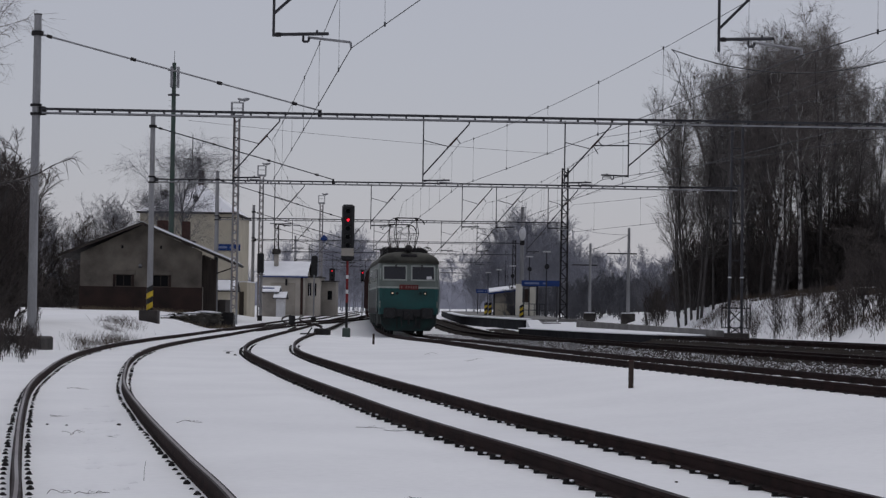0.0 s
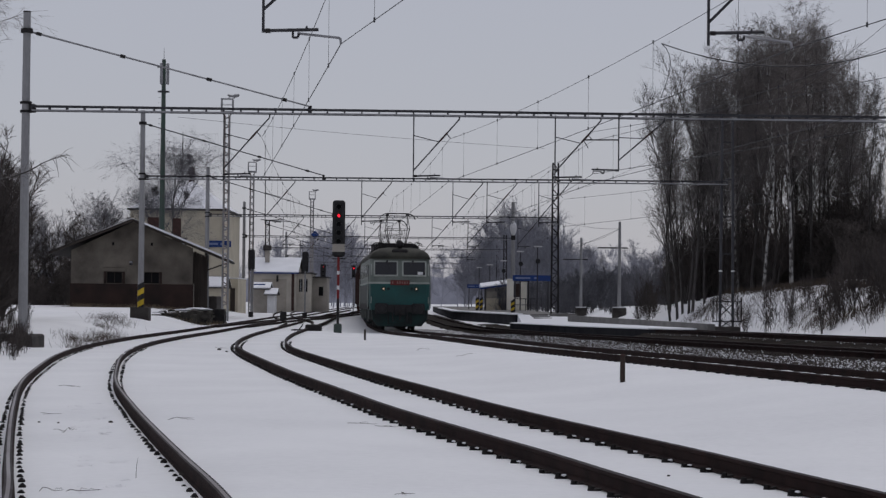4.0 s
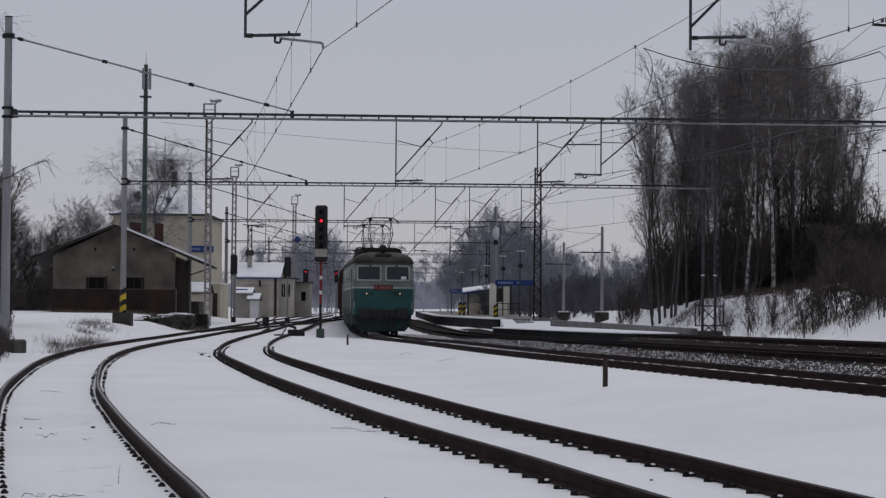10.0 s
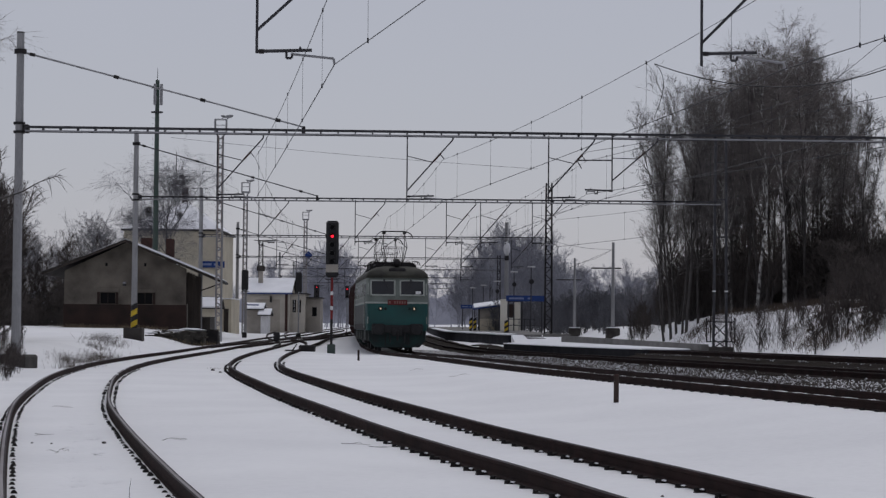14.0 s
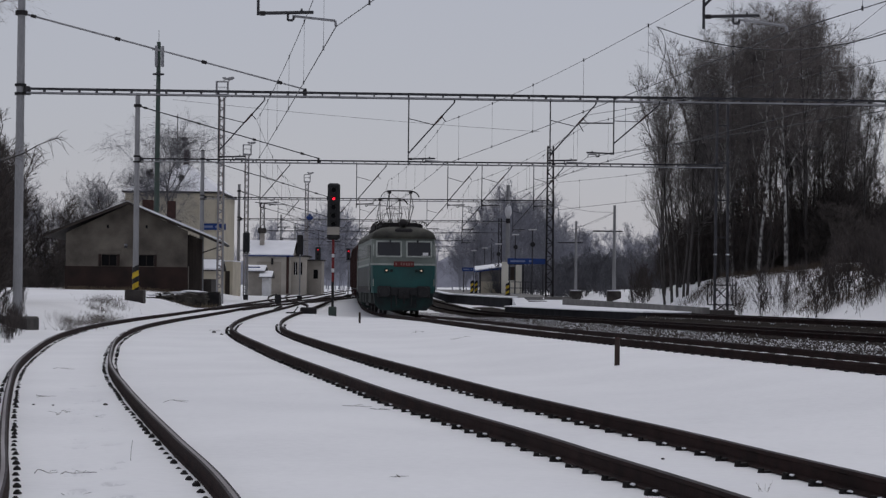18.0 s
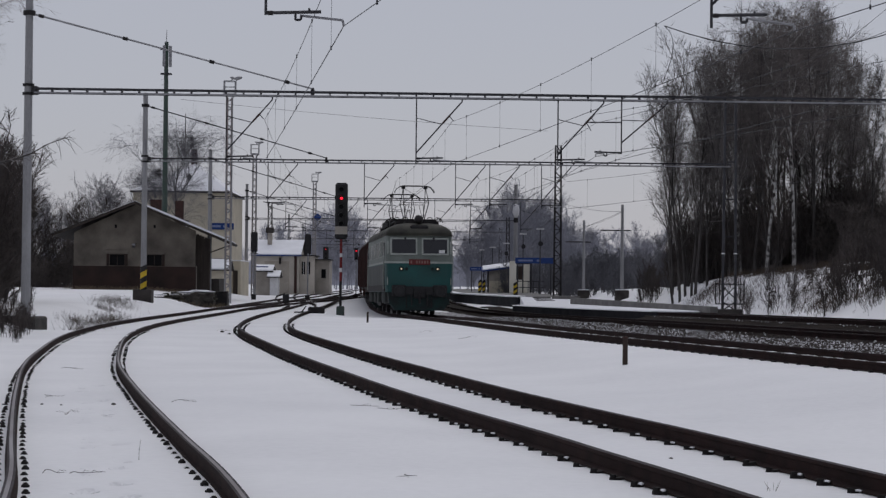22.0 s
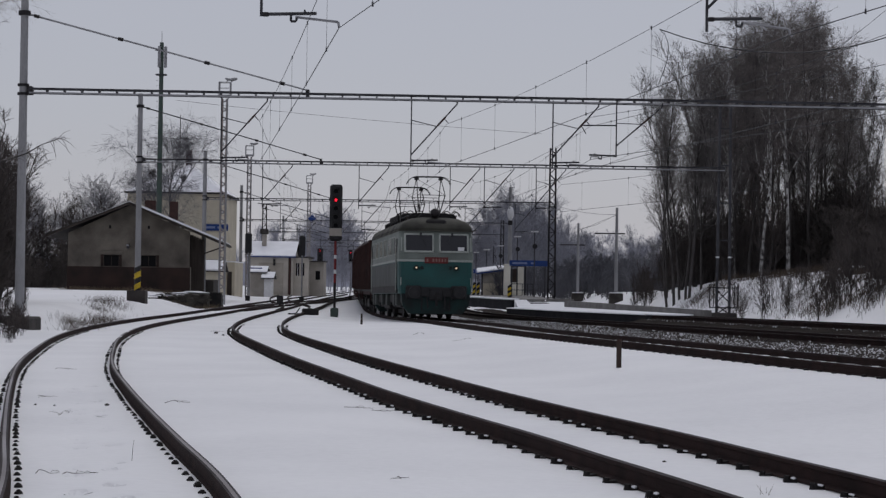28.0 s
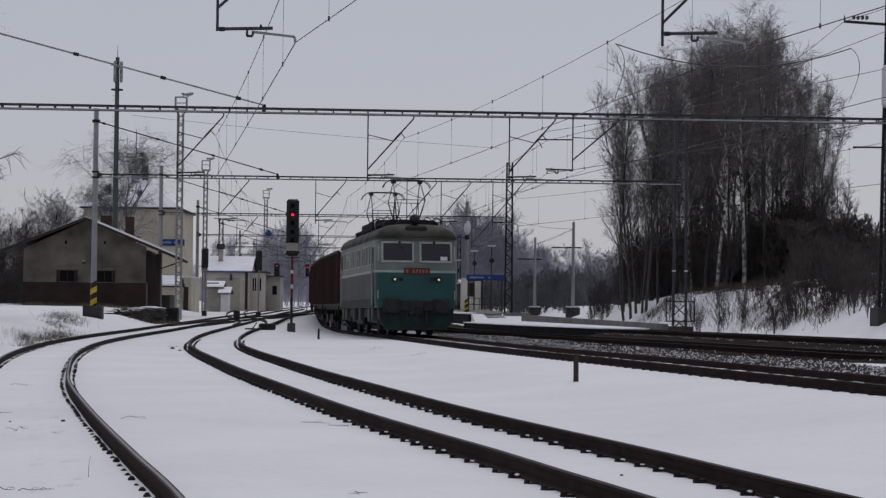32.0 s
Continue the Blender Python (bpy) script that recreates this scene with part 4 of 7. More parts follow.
for a in (0, 2.1, 4.2):
    c = Vector((rx + 0.3 * math.cos(a), ry + 0.3 * math.sin(a), 0))
    part("panel_antenna", box(B(), c.x - 0.11, c.x + 0.11, c.y - 0.07, c.y + 0.07, 17.7, 19.3, 0.03), STEEL_LIGHT, radio)
bm = B()
rod(bm, (rx, ry, 17.1), (rx, ry, 17.2), 0.45, 0.45, 12)
rod(bm, (rx - 0.5, ry, 19.0), (rx + 0.3, ry, 19.0), 0.03, seg=5)
for k in range(40):
    rod(bm, (rx - 0.36, ry - 0.1, 1.5 + k * 0.4), (rx - 0.2, ry - 0.1, 1.5 + k * 0.4), 0.015, seg=4)
part("rungs", bm, STEEL, radio)


def signal(x, y, z_low, z_high, lamps, lit, name_label, banded=False, back=False, w=0.29):
    z = gz(x, y)
    s = thing("railway_signal", name_label, "signal", group="colour light signals")
    part("base", box(B(), x - 0.18, x + 0.18, y - 0.18, y + 0.18, z - 0.1, z + 0.42, 0.04), STEEL_DARK if not banded else MAST_GREEN, s)
    if banded:
        edges = [z + 0.3, 1.55, 1.97, 2.15, 2.66, 2.82, z_low]
        for k in range(len(edges) - 1):
            part("mast_band", rod(B(), (x, y, edges[k]), (x, y, edges[k + 1]), 0.062, 0.062, 12), (STEEL_DARK, RED_PAINT, WHITE_PAINT)[0 if k == 0 else (2 if k % 2 == 0 else 1)], s)
    else:
        part("mast", rod(B(), (x, y, z), (x, y, z_low + 0.2), 0.06, 0.055, 10), STEEL_LIGHT, s)
    bm = B()
    box(bm, x - w, x + w, y - 0.06, y + 0.1, z_low, z_high, 0.09)
    part("head", bm, BLACK, s, "black enamelled signal head")
    if banded:
        part("lower_plate", box(B(), x - w * 0.98, x + w * 0.98, y - 0.075, y - 0.063, z_low + 0.24, z_low + 0.6, 0.004), STUCCO_PALE, s, "pale grey number plate with dark edge")
    if not back:
        n = lamps
        for k in range(n):
            zc = z_high - 0.32 - k * (z_high - z_low - (1.0 if banded else 0.5)) / max(1, n - 1) * 0.98
            bm = rod(B(), (x, y - 0.065, zc), (x, y - 0.085, zc), 0.06 if k == lit else 0.1, None, 16)
            part("lens", bm, RED_LAMP if k == lit else DARK_ROOM, s, "glowing red lens" if k == lit else "")
            bm = B()
            for q in range(9):
                a0, a1 = math.pi * (0.05 + 0.1 * q), math.pi * (0.05 + 0.1 * (q + 1))
                v = [bm.verts.new((x + 0.13 * math.cos(a), yy, zc + 0.13 * math.sin(a))) for a, yy in ((a0, y - 0.06), (a1, y - 0.06), (a1, y - 0.3), (a0, y - 0.3))]
                bm.faces.new(v)
            part("hood", bm, BLACK, s)
    part("foot_plate", box(B(), x - 0.3, x + 0.3, y - 0.05, y + 0.4, z_low - 0.1, z_low - 0.06), STEEL, s)
    return s


signal(-4.42, 100.0, 3.46, 6.07, 5, 1, "tall signal showing red on a red and white mast", banded=True)
signal(-14.3, 170, 3.75, 5.35, 3, -1, "dark signal seen from behind on a grey mast", back=True, w=0.27)
signal(-9.8, 165, 3.55, 5.1, 3, -1, "dark signal seen from behind on a grey mast", back=True, w=0.24)
signal(-13.3, 260, 3.6, 5.7, 4, 0, "distant signal showing red beside the yard tracks", w=0.33)
signal(-8.36, 225, 3.75, 5.04, 2, 0, "signal showing red beside the main line", w=0.2)

dwarf = thing("dwarf_signal", "small dark shunting signal low beside the track", "signal")
dx, dyy = -9.35, 135.0
part("post", rod(B(), (dx, dyy, 0), (dx, dyy, 0.3), 0.07, 0.07, 8), STEEL_DARK, dwarf)
part("head", box(B(), dx - 0.2, dx + 0.2, dyy - 0.12, dyy + 0.12, 0.2, 0.72, 0.05), BLACK, dwarf)

pm = thing("point_machine", "dark point machine and rods beside the signal", "point machine")
part("housing", box(B(), -5.95, -5.2, 100.6, 101.3, 0.02, 0.34, 0.05), STEEL_DARK, pm)
part("lever", bar(B(), (-6.3, 100.9, 0.02), (-6.05, 100.9, 0.38), 0.05), STEEL_DARK, pm)
part("cover", box(B(), -6.6, -5.9, 100.8, 101.2, 0.0, 0.12, 0.02), STEEL_DARK, pm)


def marker_post(x, y, h, r, label):
    z = gz(x, y)
    p = thing("marker_post", label, "post", group="marker posts")
    part("shaft", rod(B(), (x, y, z - 0.2), (x, y, z + h), r, r * 0.95, 10), WOOD_POST, p)
    part("cap", rod(B(), (x, y, z + h), (x, y, z + h + 0.03), r * 1.05, r * 0.8, 10), TILE_RED, p)


marker_post(3.09, 35.6, 0.43, 0.045, "short brown post standing in the snow")
marker_post(-2.5, 79.0, 0.36, 0.04, "short dark post standing in the snow")


def utility_pole(x, y, top, z0, label):
    p = thing("utility_pole", label, "pole", group="utility poles")
    part("pole", rod(B(), (x, y, z0), (x, y, top), 0.14, 0.1, 12), CONCRETE_POLE, p)
    part("foundation", box(B(), x - 0.5, x + 0.5, y - 0.45, y + 0.45, z0 - 1.2, z0 + 0.1, 0.05), CONCRETE_DARK, p)
    part("snow_cap", box(B(), x - 0.46, x + 0.46, y - 0.41, y + 0.41, z0 + 0.105, z0 + 0.17, 0.03), SNOW_ROOF, p, "thin cap of snow")
    bm = B()
    rod(bm, (x - 1.6, y, top - 1.9), (x + 0.6, y, top - 1.9), 0.05, seg=6)
    part("crossarm", bm, STEEL_DARK, p)


utility_pole(13.6, 160, 7.4, 1.0, "concrete pole on a snow-capped footing")
utility_pole(12.8, 190, 7.1, 0.9, "concrete pole on a snow-capped footing")
plain_wire([(8.4, 151, 7.2), (13.6, 160, 6.9), (12.8, 190, 6.6)], 0.012, 0.2, "dark wire between poles")
plain_wire([(10.4, 160, 5.5), (13.6, 160, 6.9)], 0.012, 0.0, "stay wire of a pole")


# ---- buildings ----
def roof_slab(bm, pts, t):
    """A slab over a quad of points, t thick, measured downwards."""
    a = [bm.verts.new(p) for p in pts]
    b = [bm.verts.new((p[0], p[1], p[2] - t)) for p in pts]
    n = len(pts)
    bm.faces.new(a)
    bm.faces.new(b[::-1])
    for i in range(n):
        j = (i + 1) % n
        bm.faces.new((a[i], b[i], b[j], a[j]))
    bmesh.ops.recalc_face_normals(bm, faces=bm.faces[:])
    return bm


shed = thing("goods_shed", "old grey rendered goods shed with snowy gable roof", "shed")
SX0, SX1, SY0, SY1, SZ = -25.0, -16.68, 150.0, 164.0, 0.6
RX, RZ = -20.8, 6.92
wl_z, wr_z = 4.72, 4.95
# the long axis turns away from the yard
shed.matrix_basis = Matrix.Translation((RX, SY0, 0)) @ Matrix.Rotation(radians(3.7), 4, "Z") @ Matrix.Translation((-RX, -SY0, 0))
# gable wall pieces round two real window openings
PL = 2.44
holes = ((-22.56, -21.52, PL + 0.04, 3.26), (-20.02, -18.98, PL + 0.04, 3.26))
for x0, x1, z0, z1 in ((SX0, SX1, PL, holes[0][2]), (SX0, holes[0][0], holes[0][2], 3.26), (holes[0][1], holes[1][0], holes[0][2], 3.26), (holes[1][1], SX1, holes[0][2], 3.26)):
    part("wall_section", box(B(), x0, x1, SY0, SY0 + 0.4, z0, z1), STUCCO_GREY, shed, "stained grey render")
part("gable_wall", prism(B(), [(SX0, 3.26), (SX1, 3.26), (SX1, wr_z), (RX, RZ - 0.2), (SX0, wl_z)], SY0, SY0 + 0.4), STUCCO_GREY, shed, "stained grey render")
part("plinth", box(B(), SX0 - 0.04, SX1 + 0.04, SY0 - 0.05, SY0 + 0.4, SZ - 0.4, PL), BRICK_BASE, shed, "red-brown plinth")
part("side_wall", box(B(), SX1 - 0.35, SX1, SY0 + 0.4, SY1, SZ - 0.4, 4.7), WOOD_DARK, shed, "dark timber side")
part("side_wall", box(B(), SX0, SX0 + 0.35, SY0 + 0.4, SY1, SZ - 0.4, 4.6), STUCCO_GREY, shed)
part("rear_wall", box(B(), SX0, SX1, SY1, SY1 + 0.35, SZ - 0.4, 4.6), STUCCO_GREY, shed)
part("loading_door", box(B(), SX1 + 0.005, SX1 + 0.07, SY0 + 4, SY0 + 7, 1.6, 4.2), WOOD_DARK, shed)
part("loading_dock", box(B(), SX1, SX1 + 1.6, SY0 + 2.0, SY1, SZ - 0.4, 1.65), CONCRETE_DARK, shed)
# upright boards that close the end of the covered dock
rb = random.Random(15)
bx_ = SX1 + 0.05
while bx_ < SX1 + 0.86:
    wd = rb.uniform(0.13, 0.19)
    part("board", box(B(), bx_, bx_ + wd - 0.015, SY0 + 0.55 + rb.uniform(-0.015, 0.015), SY0 + 0.6, SZ - 0.3, 4.75 - 0.42 * (bx_ - SX1), 0.006), WOOD_DARK, shed)
    bx_ += wd
part("end_backing", box(B(), SX1 + 0.02, SX1 + 0.9, SY0 + 0.66, SY0 + 0.7, SZ - 0.3, 4.4), WOOD_DARK, shed)
part("corner_post", box(B(), SX1 + 0.02, SX1 + 0.1, SY0 + 0.38, SY0 + 0.5, SZ - 0.3, 2.5, 0.01), STUCCO_PALE, shed, "pale worn post")
part("dock_post", box(B(), SX1 + 0.86, SX1 + 1.0, SY0 + 0.5, SY0 + 0.64, SZ - 0.3, 4.4, 0.015), WOOD_DARK, shed)
for x0, x1, z0, z1 in holes:
    w = part("window", box(B(), x0, x1, SY0 + 0.22, SY0 + 0.26, z0, z1), DARK_ROOM, shed, "dark unlit window")
    bm = B()
    for a, b in (((x0, z0), (x0, z1)), ((x1, z0), (x1, z1)), ((x0, z0), (x1, z0)), ((x0, z1), (x1, z1)), (((x0 + x1) / 2, z0), ((x0 + x1) / 2, z1))):
        bar(bm, (a[0], SY0 + 0.2, a[1]), (b[0], SY0 + 0.2, b[1]), 0.05)
    part("window_frame", bm, WOOD_DARK, w)
    part("lintel", box(B(), x0 - 0.26, x1 + 0.28, SY0 - 0.07, SY0, z1 + 0.02, z1 + 0.3, 0.02), STUCCO_GREY, shed, "raised window hood")
    for xa in (x0 - 0.2, x1 + 0.02):
        part("window_jamb", box(B(), xa, xa + 0.18, SY0 - 0.05, SY0, z0 - 0.02, z1 + 0.02, 0.015), BRICK_BASE, shed, "worn brick window edge")
for x in (-22.15, -19.5):
    part("vent", box(B(), x - 0.07, x + 0.07, SY0 - 0.012, SY0 + 0.05, 5.08, 5.3), DARK_ROOM, shed)
part("wall_lamp", box(B(), -21.0, -20.78, SY0 - 0.4, SY0, 3.86, 4.0, 0.03), STEEL_LIGHT, shed)
part("lamp_bowl", rod(B(), (-20.89, SY0 - 0.3, 3.72), (-20.89, SY0 - 0.3, 3.86), 0.14, 0.06, 10), STEEL, shed)
EL, ER = (-26.45, 4.6), (-14.33, 4.24)
for (ex, ez), nm in ((EL, "west"), (ER, "east")):
    bm = roof_slab(B(), [(RX, SY0 - 1.0, RZ), (ex, SY0 - 1.0, ez), (ex, SY1 + 1.0, ez), (RX, SY1 + 1.0, RZ)], 0.16)
    part("roof_slope", bm, ROOF_DARK, shed)
bm = roof_slab(B(), [(RX + 0.5, SY0 - 1.08, RZ - 0.12), (ER[0] + 0.01, SY0 - 1.08, ER[1] + 0.12), (ER[0] + 0.01, SY1 + 1.0, ER[1] + 0.12), (RX + 0.1, SY1 + 1.0, RZ + 0.07)], 0.14)
part("roof_snow", bm, SNOW_ROOF, shed, "snow lying on the roof")
bm = roof_slab(B(), [(RX, SY0 - 0.9, RZ + 0.04), (EL[0] + 0.3, SY0 - 0.9, EL[1] + 0.11), (EL[0] + 0.3, SY1 + 1.0, EL[1] + 0.11), (RX, SY1 + 1.0, RZ + 0.04)], 0.035)
part("roof_snow", bm, SNOW_ROOF, shed, "snow lying on the roof")
part("bargeboard", bar(B(), (RX, SY0 - 1.06, RZ - 0.14), (EL[0], SY0 - 1.06, EL[1] - 0.14), 0.12), WOOD_DARK, shed)
part("bargeboard", bar(B(), (RX, SY0 - 1.06, RZ - 0.14), (ER[0], SY0 - 1.06, ER[1] - 0.14), 0.12), WOOD_DARK, shed)
part("gutter", rod(B(), (ER[0] + 0.06, SY0 - 1.0, ER[1] - 0.06), (ER[0] + 0.06, SY1 + 1.0, ER[1] - 0.06), 0.08, seg=8), STEEL_DARK, shed)
part("canopy_bracket", bar(B(), (SX1 + 0.9, SY0 + 0.2, 3.42), (ER[0] + 0.1, SY0 + 0.2, 3.98), 0.09), WOOD_DARK, shed)
# two brick chimneys of the house behind
for c, z, w in ((-20.75, 7.35, 0.4), (-19.05, 7.3, 0.3)):
    part("chimney", box(B(), c + 0.8 - w, c + 0.8 + w, SY0 + 8, SY0 + 8.7, 5.0, z, 0.03), TILE_RED, shed)

station = thing("station_building", "tall cream rendered station building with snowy roof", "building")
TX0, TX1, TY0, TY1, TZ = -25.9, -17.9, 185.0, 199.0, 8.95
part("front_wall", box(B(), TX0, TX1, TY0, TY0 + 0.5, 0, TZ), STUCCO_CREAM, station)
part("side_wall", box(B(), TX1 - 0.5, TX1, TY0 + 0.5, TY1, 0, TZ), STUCCO_CREAM, station)
part("side_wall", box(B(), TX0, TX0 + 0.5, TY0 + 0.5, TY1, 0, TZ), STUCCO_CREAM, station)
part("rear_wall", box(B(), TX0, TX1, TY1, TY1 + 0.5, 0, TZ), STUCCO_CREAM, station)
part("string_course", box(B(), TX0 - 0.06, TX1 + 0.06, TY0 - 0.06, TY0, 3.25, 3.4), STUCCO_PALE, station)
part("cornice", box(B(), TX0 - 0.25, TX1 + 0.25, TY0 - 0.25, TY1 + 0.6, TZ, TZ + 0.16, 0.03), ROOF_DARK, station)
bm = B()
v = [bm.verts.new(p) for p in ((TX0 - 0.2, TY0 - 0.2, TZ + 0.16), (TX1 + 0.2, TY0 - 0.2, TZ + 0.16), (TX1 + 0.2, TY1 + 0.6, TZ + 0.16), (TX0 - 0.2, TY1 + 0.6, TZ + 0.16), (-21.2, TY0 + 4.7, TZ + 2.75), (-21.2, TY1 - 4.2, TZ + 2.75))]
for f in ((0, 1, 4), (1, 2, 5, 4), (2, 3, 5), (3, 0, 4, 5), (0, 3, 2, 1)):
    bm.faces.new([v[i] for i in f])
part("roof", bm, SNOW_ROOF, station, "snow-covered low hipped roof")
part("chimney", box(B(), -21.55, -21.05, TY0 + 4.9, TY0 + 5.4, TZ + 2.2, TZ + 4.0, 0.03), TILE_RED, station)
bm = B()
rod(bm, (-22.1, TY0 + 5, TZ + 1.8), (-22.1, TY0 + 5, TZ + 7.1), 0.035, seg=6)
for z, half in ((5.0, 0.75), (4.0, 0.35), (3.6, 0.5)):
    rod(bm, (-22.1 - half, TY0 + 5, TZ + z), (-22.1 + half * 1.3, TY0 + 5, TZ + z), 0.025, seg=5)
part("roof_antenna", bm, STEEL_DARK, station, "thin roof aerial with crossbars")
for x, z in ((-21.55, 4.95), (-21.5, 4.35)):
    part("aerial_dish", arc_ball(B(), (x, TY0 + 4.95, TZ + z), 0.2, 1, 0.5, 1, 8), STEEL_DARK, station)
part("downpipe", rod(B(), (TX1 - 0.1, TY0 - 0.1, 0.3), (TX1 - 0.1, TY0 - 0.1, TZ), 0.07, seg=8), STEEL_LIGHT, station)
for z0 in (1.2, 5.0):
    for x0 in (-24.4, -22.2):
        w = part("window", box(B(), x0, x0 + 1.1, TY0 - 0.012, TY0 + 0.1, z0, z0 + 1.6), DARK_ROOM, station)
        bm = B()
        bar(bm, (x0 + 0.55, TY0 - 0.03, z0), (x0 + 0.55, TY0 - 0.03, z0 + 1.6), 0.06)
        bar(bm, (x0, TY0 - 0.03, z0 + 1.1), (x0 + 1.1, TY0 - 0.03, z0 + 1.1), 0.06)
        part("window_frame", bm, WHITE_PAINT, w)
        part("sill", box(B(), x0 - 0.1, x0 + 1.2, TY0 - 0.14, TY0 - 0.013, z0 - 0.1, z0), STUCCO_PALE, w)
for k in range(6):
    part("insulator", rod(B(), (TX1 + 0.0, TY0 - 0.06, 4.6 + k * 0.7), (TX1 + 0.28, TY0 - 0.06, 4.6 + k * 0.7), 0.06, seg=8), PORCELAIN, station)


def name_sign(x0, x1, y, z0, z1, label, posts=()):
    s = thing("station_sign", label, "sign", group="station name signs")
    part("board", box(B(), x0, x1, y - 0.03, y + 0.03, z0, z1, 0.01), BLUE_PAINT, s)
    w = (x1 - x0)
    for a, b in ((0.08, 0.46), (0.56, 0.63)):
        part("lettering_bar", box(B(), x0 + a * w, x0 + b * w, y - 0.042, y - 0.032, z0 + 0.34 * (z1 - z0), z0 + 0.66 * (z1 - z0)), SIGN_PALE, s)
    for px, zz in posts:
        part("post", rod(B(), (px, y + 0.06, zz), (px, y + 0.06, z1), 0.05, seg=8), STEEL, s)


part("low_wing", box(B(), TX1 + 0.003, -16.95, 188.0, 196.0, 0.0, 3.2, 0.02), STUCCO_CREAM, station, "low cream wing under a snowy top")
part("low_wing_snow", box(B(), TX1 + 0.003, -16.9, 187.9, 196.1, 3.205, 3.3, 0.03), SNOW_ROOF, station, "snow lying on the wing")
part("low_wing_door", box(B(), -17.6, -17.2, 187.93, 187.99, 0.3, 2.4), WOOD_DARK, station)
name_sign(-19.35, -17.3, TY0 - 0.1, 5.85, 6.4, "blue name board on the cream station wall")
name_sign(6.1, 9.1, 170, 3.1, 3.55, "blue station name board on two posts", ((6.3, 0.5), (8.9, 0.5)))
name_sign(3.5, 5.2, 232, 2.85, 3.25, "distant blue name board on posts", ((3.7, 0.5), (5.0, 0.5)))


def hut(name, label, x0, x1, y0, y1, z_eave, z_ridge, wall, snow=0.12):
    h = thing(name, label, "building", group="yard buildings")
    z = gz((x0 + x1) / 2, y0) - 0.3
    part("front_wall", box(B(), x0, x1, y0, y0 + 0.3, z, z_eave), wall, h)
    part("rear_wall", box(B(), x0, x1, y1 - 0.3, y1, z, z_eave), wall, h)
    for a, b in ((x0, x0 + 0.3), (x1 - 0.3, x1)):
        bm = B()
        v = [bm.verts.new((xx, yy, zz)) for xx in (a, b) for yy, zz in ((y0 + 0.3, z), (y1 - 0.3, z), (y1 - 0.3, z_eave), ((y0 + y1) / 2, z_ridge - 0.1), (y0 + 0.3, z_eave))]
        bm.faces.new(v[:5])
        bm.faces.new(v[5:][::-1])
        for i in range(5):
            j = (i + 1) % 5
            bm.faces.new((v[i], v[i + 5], v[j + 5], v[j]))
        bmesh.ops.recalc_face_normals(bm, faces=bm.faces[:])
        part("side_wall", bm, wall, h)
    ym = (y0 + y1) / 2
    for ya in (y0 - 0.35, y1 + 0.35):
        part("roof_slope", roof_slab(B(), [(x0 - 0.3, ya, z_eave - 0.05), (x1 + 0.3, ya, z_eave - 0.05), (x1 + 0.3, ym, z_ridge), (x0 - 0.3, ym, z_ridge)], 0.1), ROOF_DARK, h)
        part("roof_snow", roof_slab(B(), [(x0 - 0.28, ya, z_eave - 0.05 + snow), (x1 + 0.28, ya, z_eave - 0.05 + snow), (x1 + 0.28, ym, z_ridge + snow), (x0 - 0.28, ym, z_ridge + snow)], snow - 0.01), SNOW_ROOF, h, "snow lying on the roof")
    return h


store = hut("storehouse", "grey rendered storehouse with a snowy roof", -20.2, -15.25, 240, 250, 4.45, 6.05, STUCCO_BEIGE)
part("chimney", box(B(), -18.95, -18.45, 243, 243.6, 5.0, 6.9, 0.03), STUCCO_PALE, store)
part("chimney_head", box(B(), -19.15, -18.25, 242.8, 243.8, 6.9, 7.5, 0.08), CONCRETE_DARK, store)
part("wall_corner", box(B(), -15.75, -15.45, 239.94, 240, 0.2, 4.4), TILE_RED, store)
part("doorway", box(B(), -19.0, -16.3, 239.95, 240.02, 0.2, 3.7), DOOR_BEIGE, store, "wide beige sheet door")
for k in range(5):
    part("door_rib", box(B(), -18.98 + k * 0.66, -18.93 + k * 0.66, 239.92, 239.95, 0.2, 3.7), DOOR_BEIGE, store)
part("eave_board", box(B(), -20.5, -14.95, 239.6, 239.64, 4.28, 4.42), BLUE_PAINT, store, "dull blue eave board")
part("vent_pipe", rod(B(), (-17.3, 239.8, 3.4), (-17.3, 239.8, 4.1), 0.12, seg=8), STEEL_DARK, store)
part("wing_wall", box(B(), -15.25, -13.6, 240.6, 249.0, 0.0, 4.3), STUCCO_BEIGE, store)
for x in (-14.95, -14.4):
    w = part("window", box(B(), x, x + 0.38, 240.56, 240.62, 2.3, 3.7), DARK_ROOM, store)
    part("window_frame", box(B(), x + 0.17, x + 0.21, 240.53, 240.56, 2.3, 3.7), WHITE_PAINT, w)
part("wing_roof", box(B(), -15.2, -13.4, 240.3, 249.2, 4.31, 4.45), ROOF_DARK, store)
part("far_wing", box(B(), -13.6, -12.0, 243.0, 249.0, 0.0, 3.9, 0.02), STUCCO_PALE, store, "stained grey far wing")
part("far_wing_roof", box(B(), -13.6, -11.85, 242.7, 249.2, 3.91, 4.03), ROOF_DARK, store)
w = part("window", box(B(), -12.9, -12.4, 242.95, 243.01, 1.9, 2.9), DARK_ROOM, store)
part("sill", box(B(), -13.0, -12.3, 242.85, 242.95, 1.78, 1.88), STUCCO_PALE, w)
kiosk = hut("platform_hut", "small pale hut with a snowy roof", -18.4, -17.0, 222, 226, 2.6, 3.1, STUCCO_PALE)
hut("annex", "low white annex with snow on its roof", -16.95, -16.2, 221, 224, 2.0, 2.5, WHITE_PAINT)
part("blue_trim", box(B(), -18.75, -17.2, 221.55, 221.62, 2.9, 3.02), BLUE_PAINT, kiosk)
